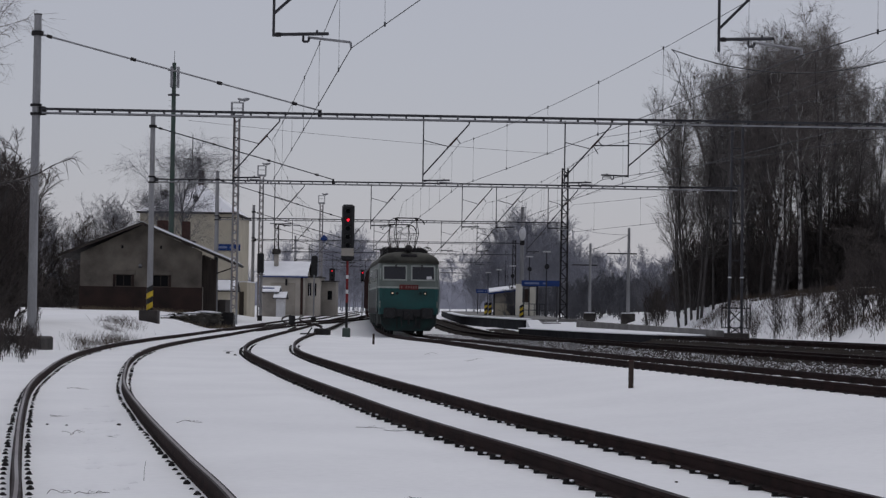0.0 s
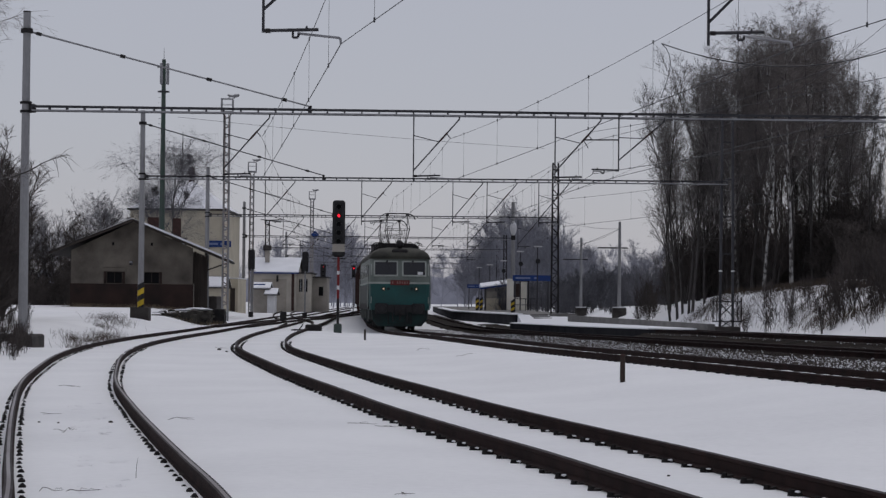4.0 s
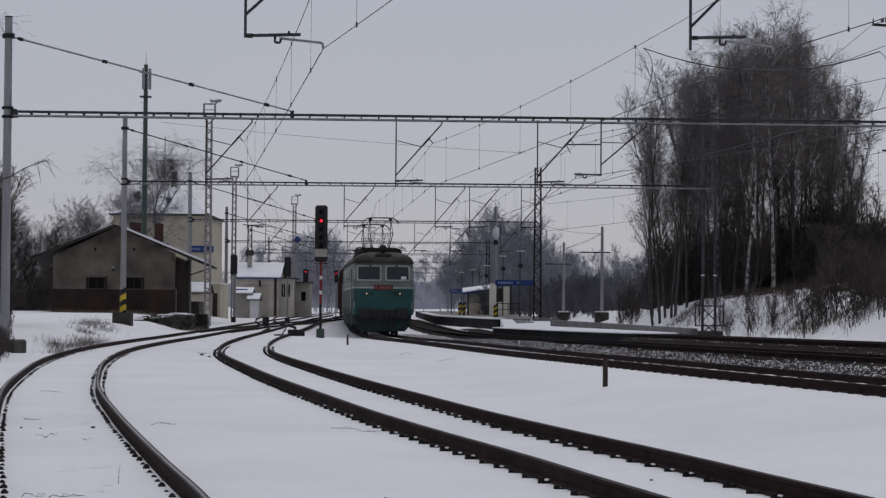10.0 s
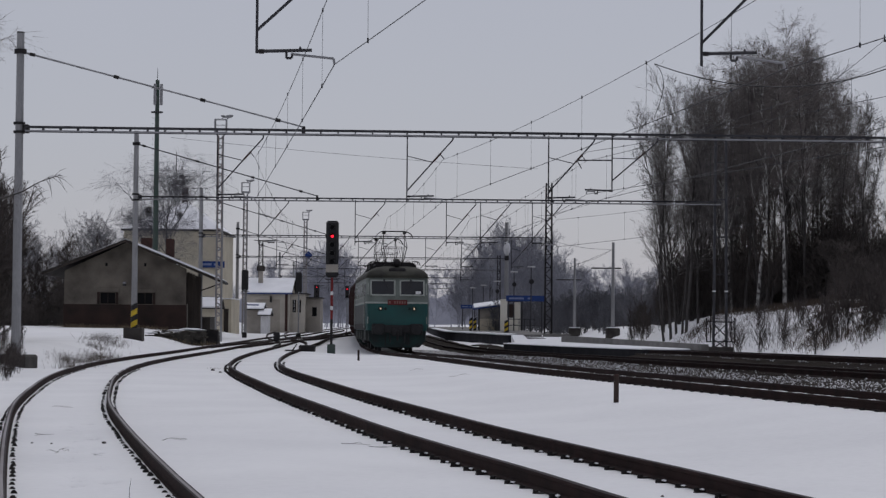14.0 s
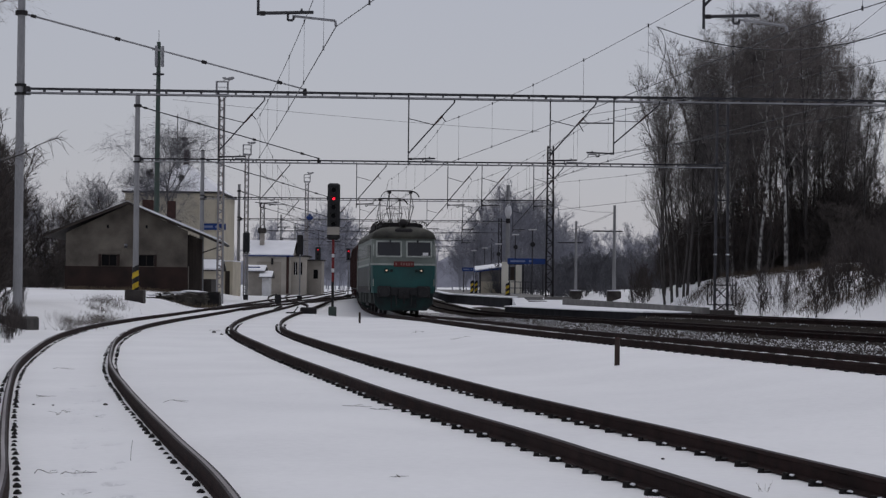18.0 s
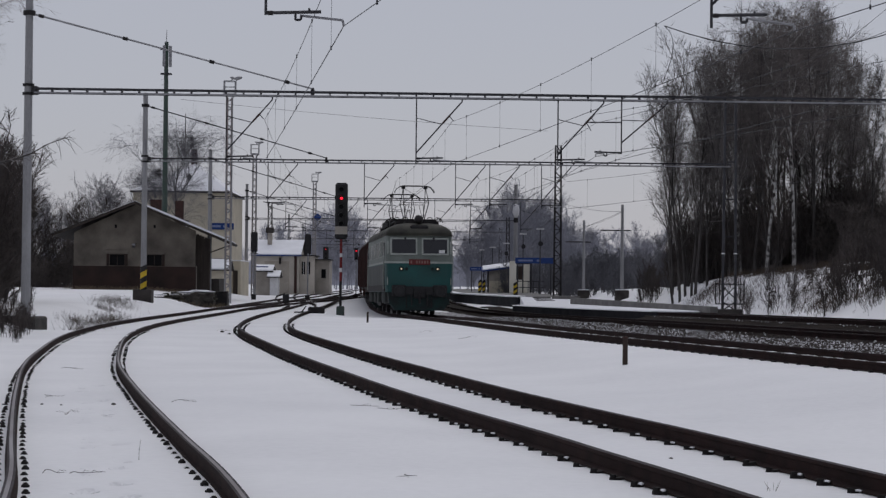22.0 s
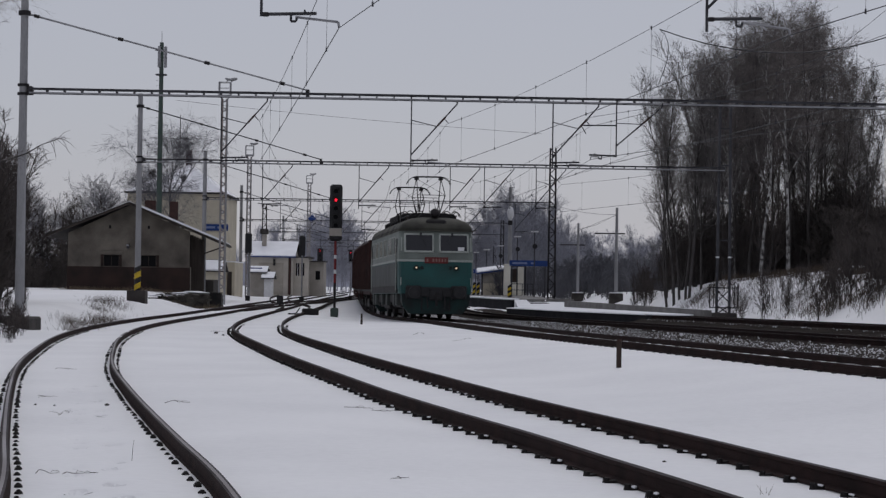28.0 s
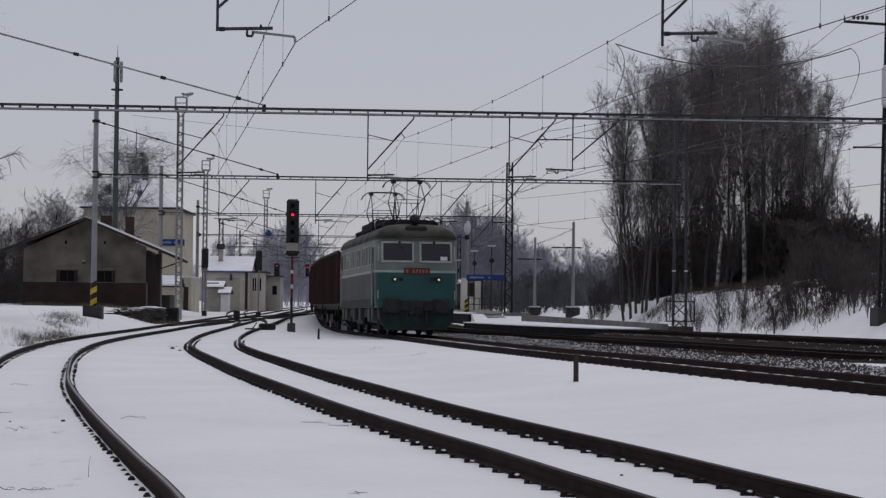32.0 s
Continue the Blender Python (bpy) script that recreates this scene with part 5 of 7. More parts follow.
porch = hut("porch", "low porch with snow on its roof beside the station", -18.6, -16.9, 175, 178, 2.45, 3.15, STUCCO_CREAM)

# ---- the ramp, boxes and rubble before the shed ----
ramp = thing("loading_ramp", "low ruined stone loading ramp with snow caught on top", "ramp")
rr = random.Random(8)


def crumbled(bm, amount, rng):
    """Rough up a block of masonry: cut it finer and push its points about."""
    bmesh.ops.subdivide_edges(bm, edges=bm.edges[:], cuts=3, use_grid_fill=True)
    for q in bm.verts:
        q.co += Vector((rng.uniform(-1, 1), rng.uniform(-1, 1), rng.uniform(-1, 1))) * amount
    return bm


part("wall", crumbled(prism(B(), [(-13.95, -0.25), (-12.1, -0.25), (-12.1, 0.78), (-13.0, 0.84), (-13.9, 0.66)], 117.6, 127), 0.07, rr), RUBBLE, ramp, "crumbling rubble wall")
part("wing_wall", crumbled(prism(B(), [(-15.25, 0.2), (-13.75, -0.25), (-13.55, -0.25), (-13.75, 0.42), (-14.5, 0.56), (-15.2, 0.62)], 116.9, 118.6), 0.06, rr), RUBBLE, ramp, "crumbling rubble wing")
for k in range(24):
    x = rr.uniform(-15.2, -12.0)
    r = rr.uniform(0.07, 0.2)
    bm = arc_ball(B(), (x, rr.uniform(117.2, 118.6), 0.62 + 0.08 * math.sin(3 * x) + rr.uniform(-0.25, 0.14)), r, rr.uniform(1.1, 1.9), 1.0, rr.uniform(0.4, 0.65), 8)
    for q in bm.verts:
        q.co += Vector((rr.uniform(-1, 1), rr.uniform(-1, 1), rr.uniform(-1, 1))) * r * 0.22
    part("boulder", bm, RUBBLE, ramp)
for x, y, z, r in ((-14.9, 117.5, 0.72, 0.26), (-14.2, 118.0, 0.74, 0.2), (-13.7, 118.8, 0.86, 0.34), (-13.0, 119.2, 0.93, 0.4), (-12.5, 118.9, 0.9, 0.3)):
    bm = arc_ball(B(), (x, y, z), r, 1.5, 1.2, 0.17, 10)
    for q in bm.verts:
        q.co += Vector((rr.uniform(-1, 1), rr.uniform(-1, 1), 0)) * 0.07
    part("snow_patch", bm, SNOW_ROOF, ramp, "snow lying on top", smooth=True)
cab = thing("relay_cabinet", "dark metal relay cabinet beside the track", "cabinet")
part("body", box(B(), -12.15, -11.5, 119.4, 119.9, 0.05, 0.88, 0.03), STEEL_DARK, cab)
part("lid", box(B(), -12.2, -11.45, 119.35, 119.95, 0.885, 0.93, 0.02), STEEL_DARK, cab)
part("leg", box(B(), -12.05, -11.95, 119.6, 119.7, -0.1, 0.05), STEEL_DARK, cab)
part("leg", box(B(), -11.7, -11.6, 119.6, 119.7, -0.1, 0.05), STEEL_DARK, cab)

# ---- platforms on the right ----
isle = thing("island_platform", "low island platform with a dark edge under snow", "platform", kind="structure")


EDGE_Y, EDGE_X = (150, 186, 205, 260, 320), (5.6, 1.7, 1.35, 0.6, -0.2)
bm, top = B(), B()
rings, caps = [], []
for y in (320, 280, 240, 220, 203, 190, 180, 172, 164, 157, 150):
    x = float(np.interp(y, EDGE_Y, EDGE_X))
    xr = float(np.interp(y, [150, 320], [9.4, 9.0]))
    rings.append([bm.verts.new((a, y, z)) for a, z in ((x, -0.2), (x, 0.56), (xr, 0.58), (xr, -0.2))])
    caps.append([top.verts.new((a, y - 0.05, z)) for a, z in ((x - 0.1, 0.563), (x - 0.1, 0.62), (xr + 0.1, 0.65), (xr + 0.1, 0.585))])
for mesh, rows in ((bm, rings), (top, caps)):
    for a, b in zip(rows, rows[1:]):
        for i in range(4):
            j = (i + 1) % 4
            mesh.faces.new((a[i], a[j], b[j], b[i]))
    mesh.faces.new(rows[-1])
    bmesh.ops.recalc_face_normals(mesh, faces=mesh.faces[:])
part("body", bm, PLATFORM_EDGE, isle)
part("paving", top, CONCRETE, isle, "wet trodden paving")
bm = B()
rows = []
for y in (260, 205, 186, 168, 149.9):
    x = float(np.interp(y, EDGE_Y, EDGE_X))
    rows.append([bm.verts.new((x + a, y, z)) for a, z in ((-0.14, 0.57), (-0.14, 0.66), (0.5, 0.68), (0.5, 0.6))])
for a, b in zip(rows, rows[1:]):
    for i in range(4):
        j = (i + 1) % 4
        bm.faces.new((a[i], a[j], b[j], b[i]))
bm.faces.new(rows[-1])
bmesh.ops.recalc_face_normals(bm, faces=bm.faces[:])
part("snow_edge", bm, SNOW_ROOF, isle, "ridge of snow along the edge")

bm = B()
ra, rb_ = [bm.verts.new(q) for q in ((5.75, 149.8, -0.2), (5.75, 149.8, 0.6), (9.5, 149.8, 0.6), (9.5, 149.8, -0.2))], [bm.verts.new(q) for q in ((5.5, 137.0, -0.2), (5.5, 137.0, 0.2), (9.0, 137.0, 0.3), (9.0, 137.0, -0.2))]
for i in range(4):
    j = (i + 1) % 4
    bm.faces.new((ra[i], ra[j], rb_[j], rb_[i]))
bm.faces.new(ra)
bm.faces.new(rb_[::-1])
bmesh.ops.recalc_face_normals(bm, faces=bm.faces[:])
part("end_ramp", bm, SNOW_ROOF, isle, "snowy ramp down from the platform's end")
for k in range(3):
    part("step_edge", box(B(), 6.5, 7.7, 147.0 - 2.5 * k, 147.3 - 2.5 * k, 0.3, 0.62 - 0.08 * k, 0.01), CONCRETE, isle)
part("end_wall", box(B(), 7.75, 9.6, 146.0, 146.4, -0.2, 0.72, 0.02), CONCRETE, isle, "low concrete end wall")

# the low ramp of snow between the platform track and the wall
low = thing("low_platform", "low dark-edged platform strip covered with snow", "platform", kind="structure")
bm, top = B(), B()
rings, caps = [], []
for k in range(9):
    y = 82 + 44 * k / 8
    x = 8.1 + (4.4 - 8.1) * (k / 8) ** 0.9
    z = float(np.interp(y, [82, 100, 126], [0.5, 0.37, 0.22]))
    xr, zr = 9.95 - 2.75 * k / 8 + 0.25, 0.5 - 0.12 * k / 8
    rings.append([bm.verts.new((a, y, q)) for a, q in ((x, z - 0.6), (x, z), (xr, zr), (xr, -0.2))])
    caps.append([top.verts.new((a, y, q)) for a, q in ((x - 0.04, z + 0.004), (x - 0.02, z + 0.05), (xr, zr + 0.06), (xr, zr + 0.004))])
for mesh, rows in ((bm, rings), (top, caps)):
    for a, b in zip(rows, rows[1:]):
        for i in range(4):
            j = (i + 1) % 4
            mesh.faces.new((a[i], a[j], b[j], b[i]))
    mesh.faces.new(rows[0])
    mesh.faces.new(rows[-1])
    bmesh.ops.recalc_face_normals(mesh, faces=mesh.faces[:])
part("body", bm, PLATFORM_EDGE, low)
part("snow_top", top, SNOW_ROOF, low, "snow on the strip")

wall = thing("retaining_wall", "low concrete retaining wall along the snowy bank", "wall", kind="structure")
w0, w1 = Vector((10.05, 80, 0)), Vector((7.3, 119, 0))
n = 13
for k in range(n):
    a, b = w0.lerp(w1, k / n), w0.lerp(w1, (k + 0.985) / n)
    bm = B()
    top = 0.74 + 0.03 * k / n
    for p in (a, b):
        for dx_, z in ((0, 0.1), (0, top), (0.28, top), (0.28, 0.1)):
            bm.verts.new((p.x + dx_, p.y, z))
    bm.verts.ensure_lookup_table()
    V = bm.verts
    for i in range(4):
        j = (i + 1) % 4
        bm.faces.new((V[i], V[j], V[j + 4], V[i + 4]))
    bm.faces.new(V[:4])
    bm.faces.new(V[4:8][::-1])
    bmesh.ops.recalc_face_normals(bm, faces=bm.faces[:])
    part("panel", bm, CONCRETE, wall)

shelter = thing("platform_shelter", "small platform shelter with a blue edged snowy roof", "shelter")
sx, sy = 4.85, 205.0
for x in (sx, sx + 1.9):
    for y in (sy, sy + 3.5):
        part("post", rod(B(), (x, y, 0.6), (x, y, 2.95), 0.05, seg=8), STEEL, shelter)
part("panel", box(B(), sx, sx + 1.9, sy + 3.4, sy + 3.5, 0.95, 2.8), STUCCO_PALE, shelter)
part("panel", box(B(), sx + 0.05, sx + 0.92, sy - 0.03, sy + 0.03, 0.62, 1.75), STUCCO_CREAM, shelter, "pale lower panel")
part("panel", box(B(), sx + 0.97, sx + 1.85, sy - 0.03, sy + 0.03, 0.62, 1.75), STUCCO_CREAM, shelter, "pale lower panel")
part("glazing", box(B(), sx + 0.05, sx + 0.92, sy - 0.02, sy + 0.02, 1.78, 2.7), STUCCO_PALE, shelter, "dull wired glazing")
part("glazing", box(B(), sx + 0.97, sx + 1.85, sy - 0.02, sy + 0.02, 1.78, 2.8), STUCCO_PALE, shelter, "dull wired glazing")
part("roof", roof_slab(B(), [(sx - 0.6, sy - 0.6, 2.72), (sx + 2.1, sy - 0.6, 3.1), (sx + 2.1, sy + 4, 3.42), (sx - 0.6, sy + 4, 3.04)], 0.14), BLUE_PAINT, shelter)
part("roof_snow", roof_slab(B(), [(sx - 0.5, sy - 0.58, 2.83), (sx + 2.05, sy - 0.58, 3.2), (sx + 2.05, sy + 4, 3.55), (sx - 0.5, sy + 4, 3.2)], 0.09), SNOW_ROOF, shelter)
booth = thing("information_booth", "pale booth with a brown notice panel", "booth")
by = 199.5
part("body", box(B(), 6.68, 7.26, by, by + 1.5, 0.66, 3.55, 0.02), CREAM_WALL, booth)
part("wing", box(B(), 7.98, 8.5, by + 0.3, by + 1.5, 0.66, 3.3, 0.02), CREAM_WALL, booth)
part("lower_panel", box(B(), 7.3, 7.94, by + 0.35, by + 0.45, 0.7, 1.85), CREAM_WALL, booth)
part("notice_panel", box(B(), 7.3, 7.94, by + 0.5, by + 0.6, 1.9, 3.1), WOOD_POST, booth)
part("top_rail", box(B(), 7.1, 8.7, by + 0.1, by + 0.2, 3.32, 3.42), STEEL_DARK, booth)
part("frame_post", rod(B(), (8.62, by + 0.1, 0.7), (8.62, by + 0.1, 3.4), 0.06, seg=8), STEEL_DARK, booth)
fence = thing("platform_railing", "grey tubular railing on the platform", "railing")
for k in range(6):
    part("post", rod(B(), (6.9 + k * 0.45, 186, 0.7), (6.9 + k * 0.45, 186, 1.75), 0.03, seg=6), STEEL, fence)
for z in (1.2, 1.72):
    part("rail", rod(B(), (6.9, 186, z), (9.15, 186, z), 0.03, seg=6), STEEL, fence)


def striped_post(x, y, z0, h, label):
    p = thing("hazard_post", label, "post", group="striped posts")
    n = 5
    for k in range(n):
        bm = box(B(), x - 0.14, x + 0.14, y - 0.05, y + 0.05, z0 + k * h / n, z0 + (k + 1) * h / n)
        for v in bm.verts:
            v.co.z += (v.co.x - x) * 0.6
        part("warning_band", bm, YELLOW if k % 2 else BLACK, p)


striped_post(6.05, 168, 0.6, 1.0, "yellow and black striped post on the platform")
striped_post(4.0, 203, 0.6, 1.2, "yellow and black striped post on the platform")
striped_post(4.45, 206, 0.6, 1.2, "yellow and black striped post on the platform")


def platform_lamp(x, y, h):
    p = thing("platform_lamp", "slim platform lamp post with a flat white head", "lamp post", group="platform lamps")
    part("post", rod(B(), (x, y, 0.7), (x, y, h), 0.055, 0.04, 8), STEEL, p)
    part("lamp_head", box(B(), x - 0.32, x + 0.32, y - 0.12, y + 0.12, h, h + 0.1, 0.03), PORCELAIN, p)


for x, y, h in ((7.95, 168, 5.7), (7.5, 190, 5.8), (6.6, 208, 5.3), (5.9, 232, 5.3), (5.3, 258, 5.4)):
    platform_lamp(x, y, h)
for x, y, z in ((7.95, 167.85, 4.6), (7.5, 189.85, 4.75), (6.6, 207.85, 4.38)):
    sp = thing("loudspeaker", "dark horn loudspeaker on a lamp post", "loudspeaker", group="loudspeakers")
    part("horn", rod(B(), (x, y - 0.45, z), (x, y - 0.1, z), 0.2, 0.07, 10), BLACK, sp)
    part("bracket", bar(B(), (x, y - 0.15, z), (x, y + 0.2, z), 0.04), STEEL, sp)


# ---- bare trees and bushes ----
def grow(seed, height, trunk_r, reach, branches, start=0.25, lift=0.9, twigs=9, sprigs=5, droop=0.0, stems=1, thick=1.0, coarse=False, taper=0.93):
    """Points of a bare tree: trunk limbs and twigs, as two lists of tubes."""
    rng = random.Random(seed)
    tv, tf, wv, wf = [], [], [], []
    for st in range(stems):
        lean = Vector((rng.uniform(-0.06, 0.06), rng.uniform(-0.06, 0.06), 1)) if stems == 1 else Vector((rng.uniform(-0.25, 0.25), rng.uniform(-0.25, 0.25), 1))
        pts, p = [], Vector((0, 0, -0.3)) + (Vector() if stems == 1 else Vector((rng.uniform(-0.4, 0.4), rng.uniform(-0.4, 0.4), 0)))
        steps = 9
        hh = height * (1 if st == 0 else rng.uniform(0.7, 1))
        for k in range(steps + 1):
            pts.append(p.copy())
            p = p + (lean + Vector((rng.uniform(-0.06, 0.06), rng.uniform(-0.06, 0.06), 0))) * (hh / steps)
        tube(tv, tf, pts, [trunk_r * (1 - taper * k / steps) + 0.01 for k in range(steps + 1)], 7)
        for b in range(branches):
            u = start + (1 - start) * (b + rng.random()) / branches
            i = min(int(u * steps), steps - 1)
            q = pts[i].lerp(pts[i + 1], u * steps - i)
            a = rng.uniform(0, 2 * math.pi)
            ln = reach * (1.05 - u) ** 0.6 * rng.uniform(0.55, 1.0) + 0.3
            out = Vector((math.cos(a), math.sin(a), lift * rng.uniform(0.7, 1.4))).normalized()
            bp, c = [], q.copy()
            for k in range(5):
                bp.append(c.copy())
                out = (out + Vector((rng.uniform(-0.15, 0.15), rng.uniform(-0.15, 0.15), rng.uniform(-0.02, 0.16) - droop * k * 0.12))).normalized()
                c = c + out * ln / 4
            r0 = trunk_r * 0.34 * (1.1 - u) + 0.012
            tube(tv if r0 > 0.03 else wv, tf if r0 > 0.03 else wf, bp, [r0 * (1 - 0.8 * k / 4) for k in range(5)], 4)
            for t in range(twigs):
                v = (t + rng.random()) / twigs * 0.85 + 0.15
                i2 = min(int(v * 4), 3)
                o = bp[i2].lerp(bp[i2 + 1], v * 4 - i2)
                td = (out + Vector((rng.uniform(-0.9, 0.9), rng.uniform(-0.9, 0.9), rng.uniform(-0.5, 0.8) - droop))).normalized()
                tl = ln * rng.uniform(0.18, 0.38) + 0.2
                e = o + td * tl
                mid = o.lerp(e, 0.5) + Vector((rng.uniform(-0.06, 0.06), rng.uniform(-0.06, 0.06), 0.05 - 0.1 * droop))
                tube(wv, wf, [o, e], [0.012 * thick, 0.004 * thick], 3) if coarse else tube(wv, wf, [o, mid, e - Vector((0, 0, droop * 0.3 * tl))], [0.013 * thick, 0.009 * thick, 0.004 * thick], 3)
                for s in range(sprigs):
                    o2 = o.lerp(e, 0.25 + 0.75 * rng.random())
                    e2 = o2 + (td + Vector((rng.uniform(-0.8, 0.8), rng.uniform(-0.8, 0.8), rng.uniform(-0.5, 0.6) - droop * 1.6))).normalized() * tl * rng.uniform(0.35, 0.8)
                    wide = Vector((rng.uniform(-1, 1), rng.uniform(-1, 1), rng.uniform(-1, 1))).normalized() * 0.0075 * thick
                    n0 = len(wv)
                    wv.extend((tuple(o2 - wide * 1.1), tuple(o2 + wide * 1.1), tuple(e2)))
                    wf.append((n0, n0 + 1, n0 + 2))
    return tv, tf, wv, wf


def fork(seed, height, trunk_r, spread, limbs, clear=0.3, upright=1.0, shoots=8, twigs=6, sprigs=6, fine=0.008, droop=0.0, bough=1.0):
    """A bare tree whose trunk breaks up into rising, forking limbs with a fuzz of fine twigs round them."""
    rng = random.Random(seed)
    tv, tf, wv, wf = [], [], [], []

    def bend(p, d, ln, n, wild, up):
        pts, p, d = [p.copy()], p.copy(), d.normalized()
        for _ in range(n):
            d = (d + Vector((rng.gauss(0, wild), rng.gauss(0, wild), rng.gauss(0, wild * 0.5) + up))).normalized()
            p = p + d * (ln / n)
            pts.append(p.copy())
        return pts

    def on(pts, u):
        k = min(int(u * (len(pts) - 1)), len(pts) - 2)
        return pts[k].lerp(pts[k + 1], u * (len(pts) - 1) - k), (pts[k + 1] - pts[k]).normalized()

    def fuzz(pts, ln, count):
        for _ in range(count):
            o, d = on(pts, 1 - 0.9 * rng.random() ** 1.3)
            d = (d * 0.8 + Vector((rng.gauss(0, 0.55), rng.gauss(0, 0.55), rng.gauss(0.1, 0.4) - droop))).normalized()
            tl = ln * rng.uniform(0.3, 0.75)
            e = o + d * tl
            wide = Vector((rng.uniform(-1, 1), rng.uniform(-1, 1), rng.uniform(-1, 1))).normalized() * fine * 1.5
            n0 = len(wv)
            wv.extend((tuple(o - wide), tuple(o + wide), tuple(e + wide * 0.35), tuple(e - wide * 0.35)))
            wf.append((n0, n0 + 1, n0 + 2, n0 + 3))
            for _ in range(sprigs):
                o2 = o.lerp(e, 0.15 + 0.85 * rng.random())
                d2 = (d + Vector((rng.gauss(0, 0.5), rng.gauss(0, 0.5), rng.gauss(0.05, 0.45) - droop * 1.5))).normalized()
                e2 = o2 + d2 * tl * rng.uniform(0.3, 0.7)
                wide = Vector((rng.uniform(-1, 1), rng.uniform(-1, 1), rng.uniform(-1, 1))).normalized() * fine
                n0 = len(wv)
                wv.extend((tuple(o2 - wide), tuple(o2 + wide), tuple(e2)))
                wf.append((n0, n0 + 1, n0 + 2))

    trunk = bend(Vector((0, 0, -0.3)), Vector((rng.gauss(0, 0.05), rng.gauss(0, 0.05), 1)), height * 0.93, 10, 0.045, 0.03)
    tube(tv, tf, trunk, [trunk_r * (1 - 0.9 * (k / 10) ** 0.8) for k in range(11)], 7)
    fuzz(trunk[6:], spread * 0.5, 14)
    for b in range(limbs):
        u = clear + (0.93 - clear) * ((b + rng.random()) / limbs) ** 0.9
        o, d = on(trunk, u)
        a = rng.uniform(0, 2 * math.pi)
        out = Vector((math.cos(a), math.sin(a), upright * rng.uniform(0.8, 1.8)))
        ln = min(spread * rng.uniform(0.8, 1.5) * (1.15 - 0.55 * u), (1.02 - u) * height * 1.1 + 0.5)
        limb = bend(o, out, ln, 5, 0.16, 0.10 * upright - droop * 0.05)
        r0 = trunk_r * (1.05 - u) * rng.uniform(0.35, 0.6) * bough + 0.012
        tube(tv, tf, limb, [r0 * (1 - 0.85 * k / 5) for k in range(6)], 4)
        for _ in range(shoots):
            o, d = on(limb, 0.2 + 0.8 * rng.random())
            side = (d + Vector((rng.gauss(0, 0.55), rng.gauss(0, 0.55), rng.gauss(0.1, 0.4)))).normalized()
            sl = ln * rng.uniform(0.25, 0.55) + 0.25
            shoot = bend(o, side, sl, 3, 0.2, 0.08 - droop * 0.15)
            tube(wv, wf, shoot, [max(fine * 1.6, r0 * 0.3), fine * 1.6, fine * 1.2, fine * 0.6], 3)
            fuzz(shoot, sl, twigs)
    return tv, tf, wv, wf


def tree_master(name, label, category, bark, twig, group, habit=grow, **kw):
    t = thing(name, label, category, group=group)
    tv, tf, wv, wf = habit(**kw)
    trunk = raw("trunk", tv, tf, bark, t, smooth=True)
    if kw.get("stems", 1) > 1:
        tagged(trunk, kind="stuff")
    raw("crown", wv, wf, twig, t, "bare winter twigs")
    t.matrix_basis = pose(0, 0, 0)
    return t


def plant(master, x, y, turn, size, used=set()):
    m = pose(x, y, gz(x, y), 0, 0, turn)
    if master.name not in used:
        used.add(master.name)
        master.matrix_basis = m
        master.scale = (size, size, size)
        return master
    old = master.scale.copy()
    master.scale = (size, size, size)
    c = copy_thing(master, m)
    master.scale = old
    return c


G1, G2, G3, G4 = "copse on the bank", "far woodland trees", "bank bushes", "yard trees"
TALL = [tree_master("bare_tree", "tall bare dark-barked tree on the snowy bank", "tree", BARK, TWIG, G1, fork, seed=s, height=16.5, trunk_r=0.105, spread=2.4, limbs=18, clear=0.24, upright=1.9, shoots=8, twigs=6, sprigs=6, fine=0.0065) for s in (1, 2, 3, 4)]
BIRCHES = [tree_master("birch_tree", "tall bare birch with pale trunk on the bank", "tree", BIRCH, TWIG_BIRCH, G1, fork, seed=s, height=16.5, trunk_r=0.13, spread=3.2, limbs=13, clear=0.34, upright=1.5, shoots=9, twigs=8, sprigs=7, fine=0.006, droop=0.4, bough=1.15) for s in (11, 12)]
WEEPING = [tree_master("weeping_tree", "tall bare tree with fine drooping twigs in the copse", "tree", BARK, TWIG_BIRCH, G1, fork, seed=s, height=16.5, trunk_r=0.12, spread=3.2, limbs=14, clear=0.36, upright=1.5, shoots=9, twigs=8, sprigs=7, fine=0.006, droop=0.4) for s in (13, 14)]
rt = random.Random(21)
# how high the copse stands, across its width
CROWN = ((0.092, 10.5), (0.095, 12.8), (0.102, 14.5), (0.1075, 16.0), (0.1215, 17.2), (0.1356, 17.2), (0.152, 17.7), (0.1586, 18.3), (0.172, 18.4), (0.1854, 17.2), (0.192, 15.7), (0.2036, 15.2), (0.209, 11.6), (0.215, 8.0))
for k in range(38):
    u = 0.108 + 0.095 * (k + rt.uniform(0.0, 1.0)) / 38
    y = rt.uniform(119, 142)
    tall = float(np.interp(u, [a for a, _ in CROWN], [b for _, b in CROWN])) - 2.2
    plant(TALL[k % 4], u * y, y, rt.uniform(0, 360), tall * y / 130 / 15.7 * rt.uniform(0.84, 1.02))
for k in range(6):
    u = 0.106 + 0.03 * (k + rt.random()) / 6
    y = rt.uniform(120, 136)
    tall = float(np.interp(u, [a for a, _ in CROWN], [b for _, b in CROWN])) - 2.2
    plant(TALL[(k + 1) % 4], u * y, y, rt.uniform(0, 360), tall * y / 130 / 15.7 * rt.uniform(0.9, 1.02))
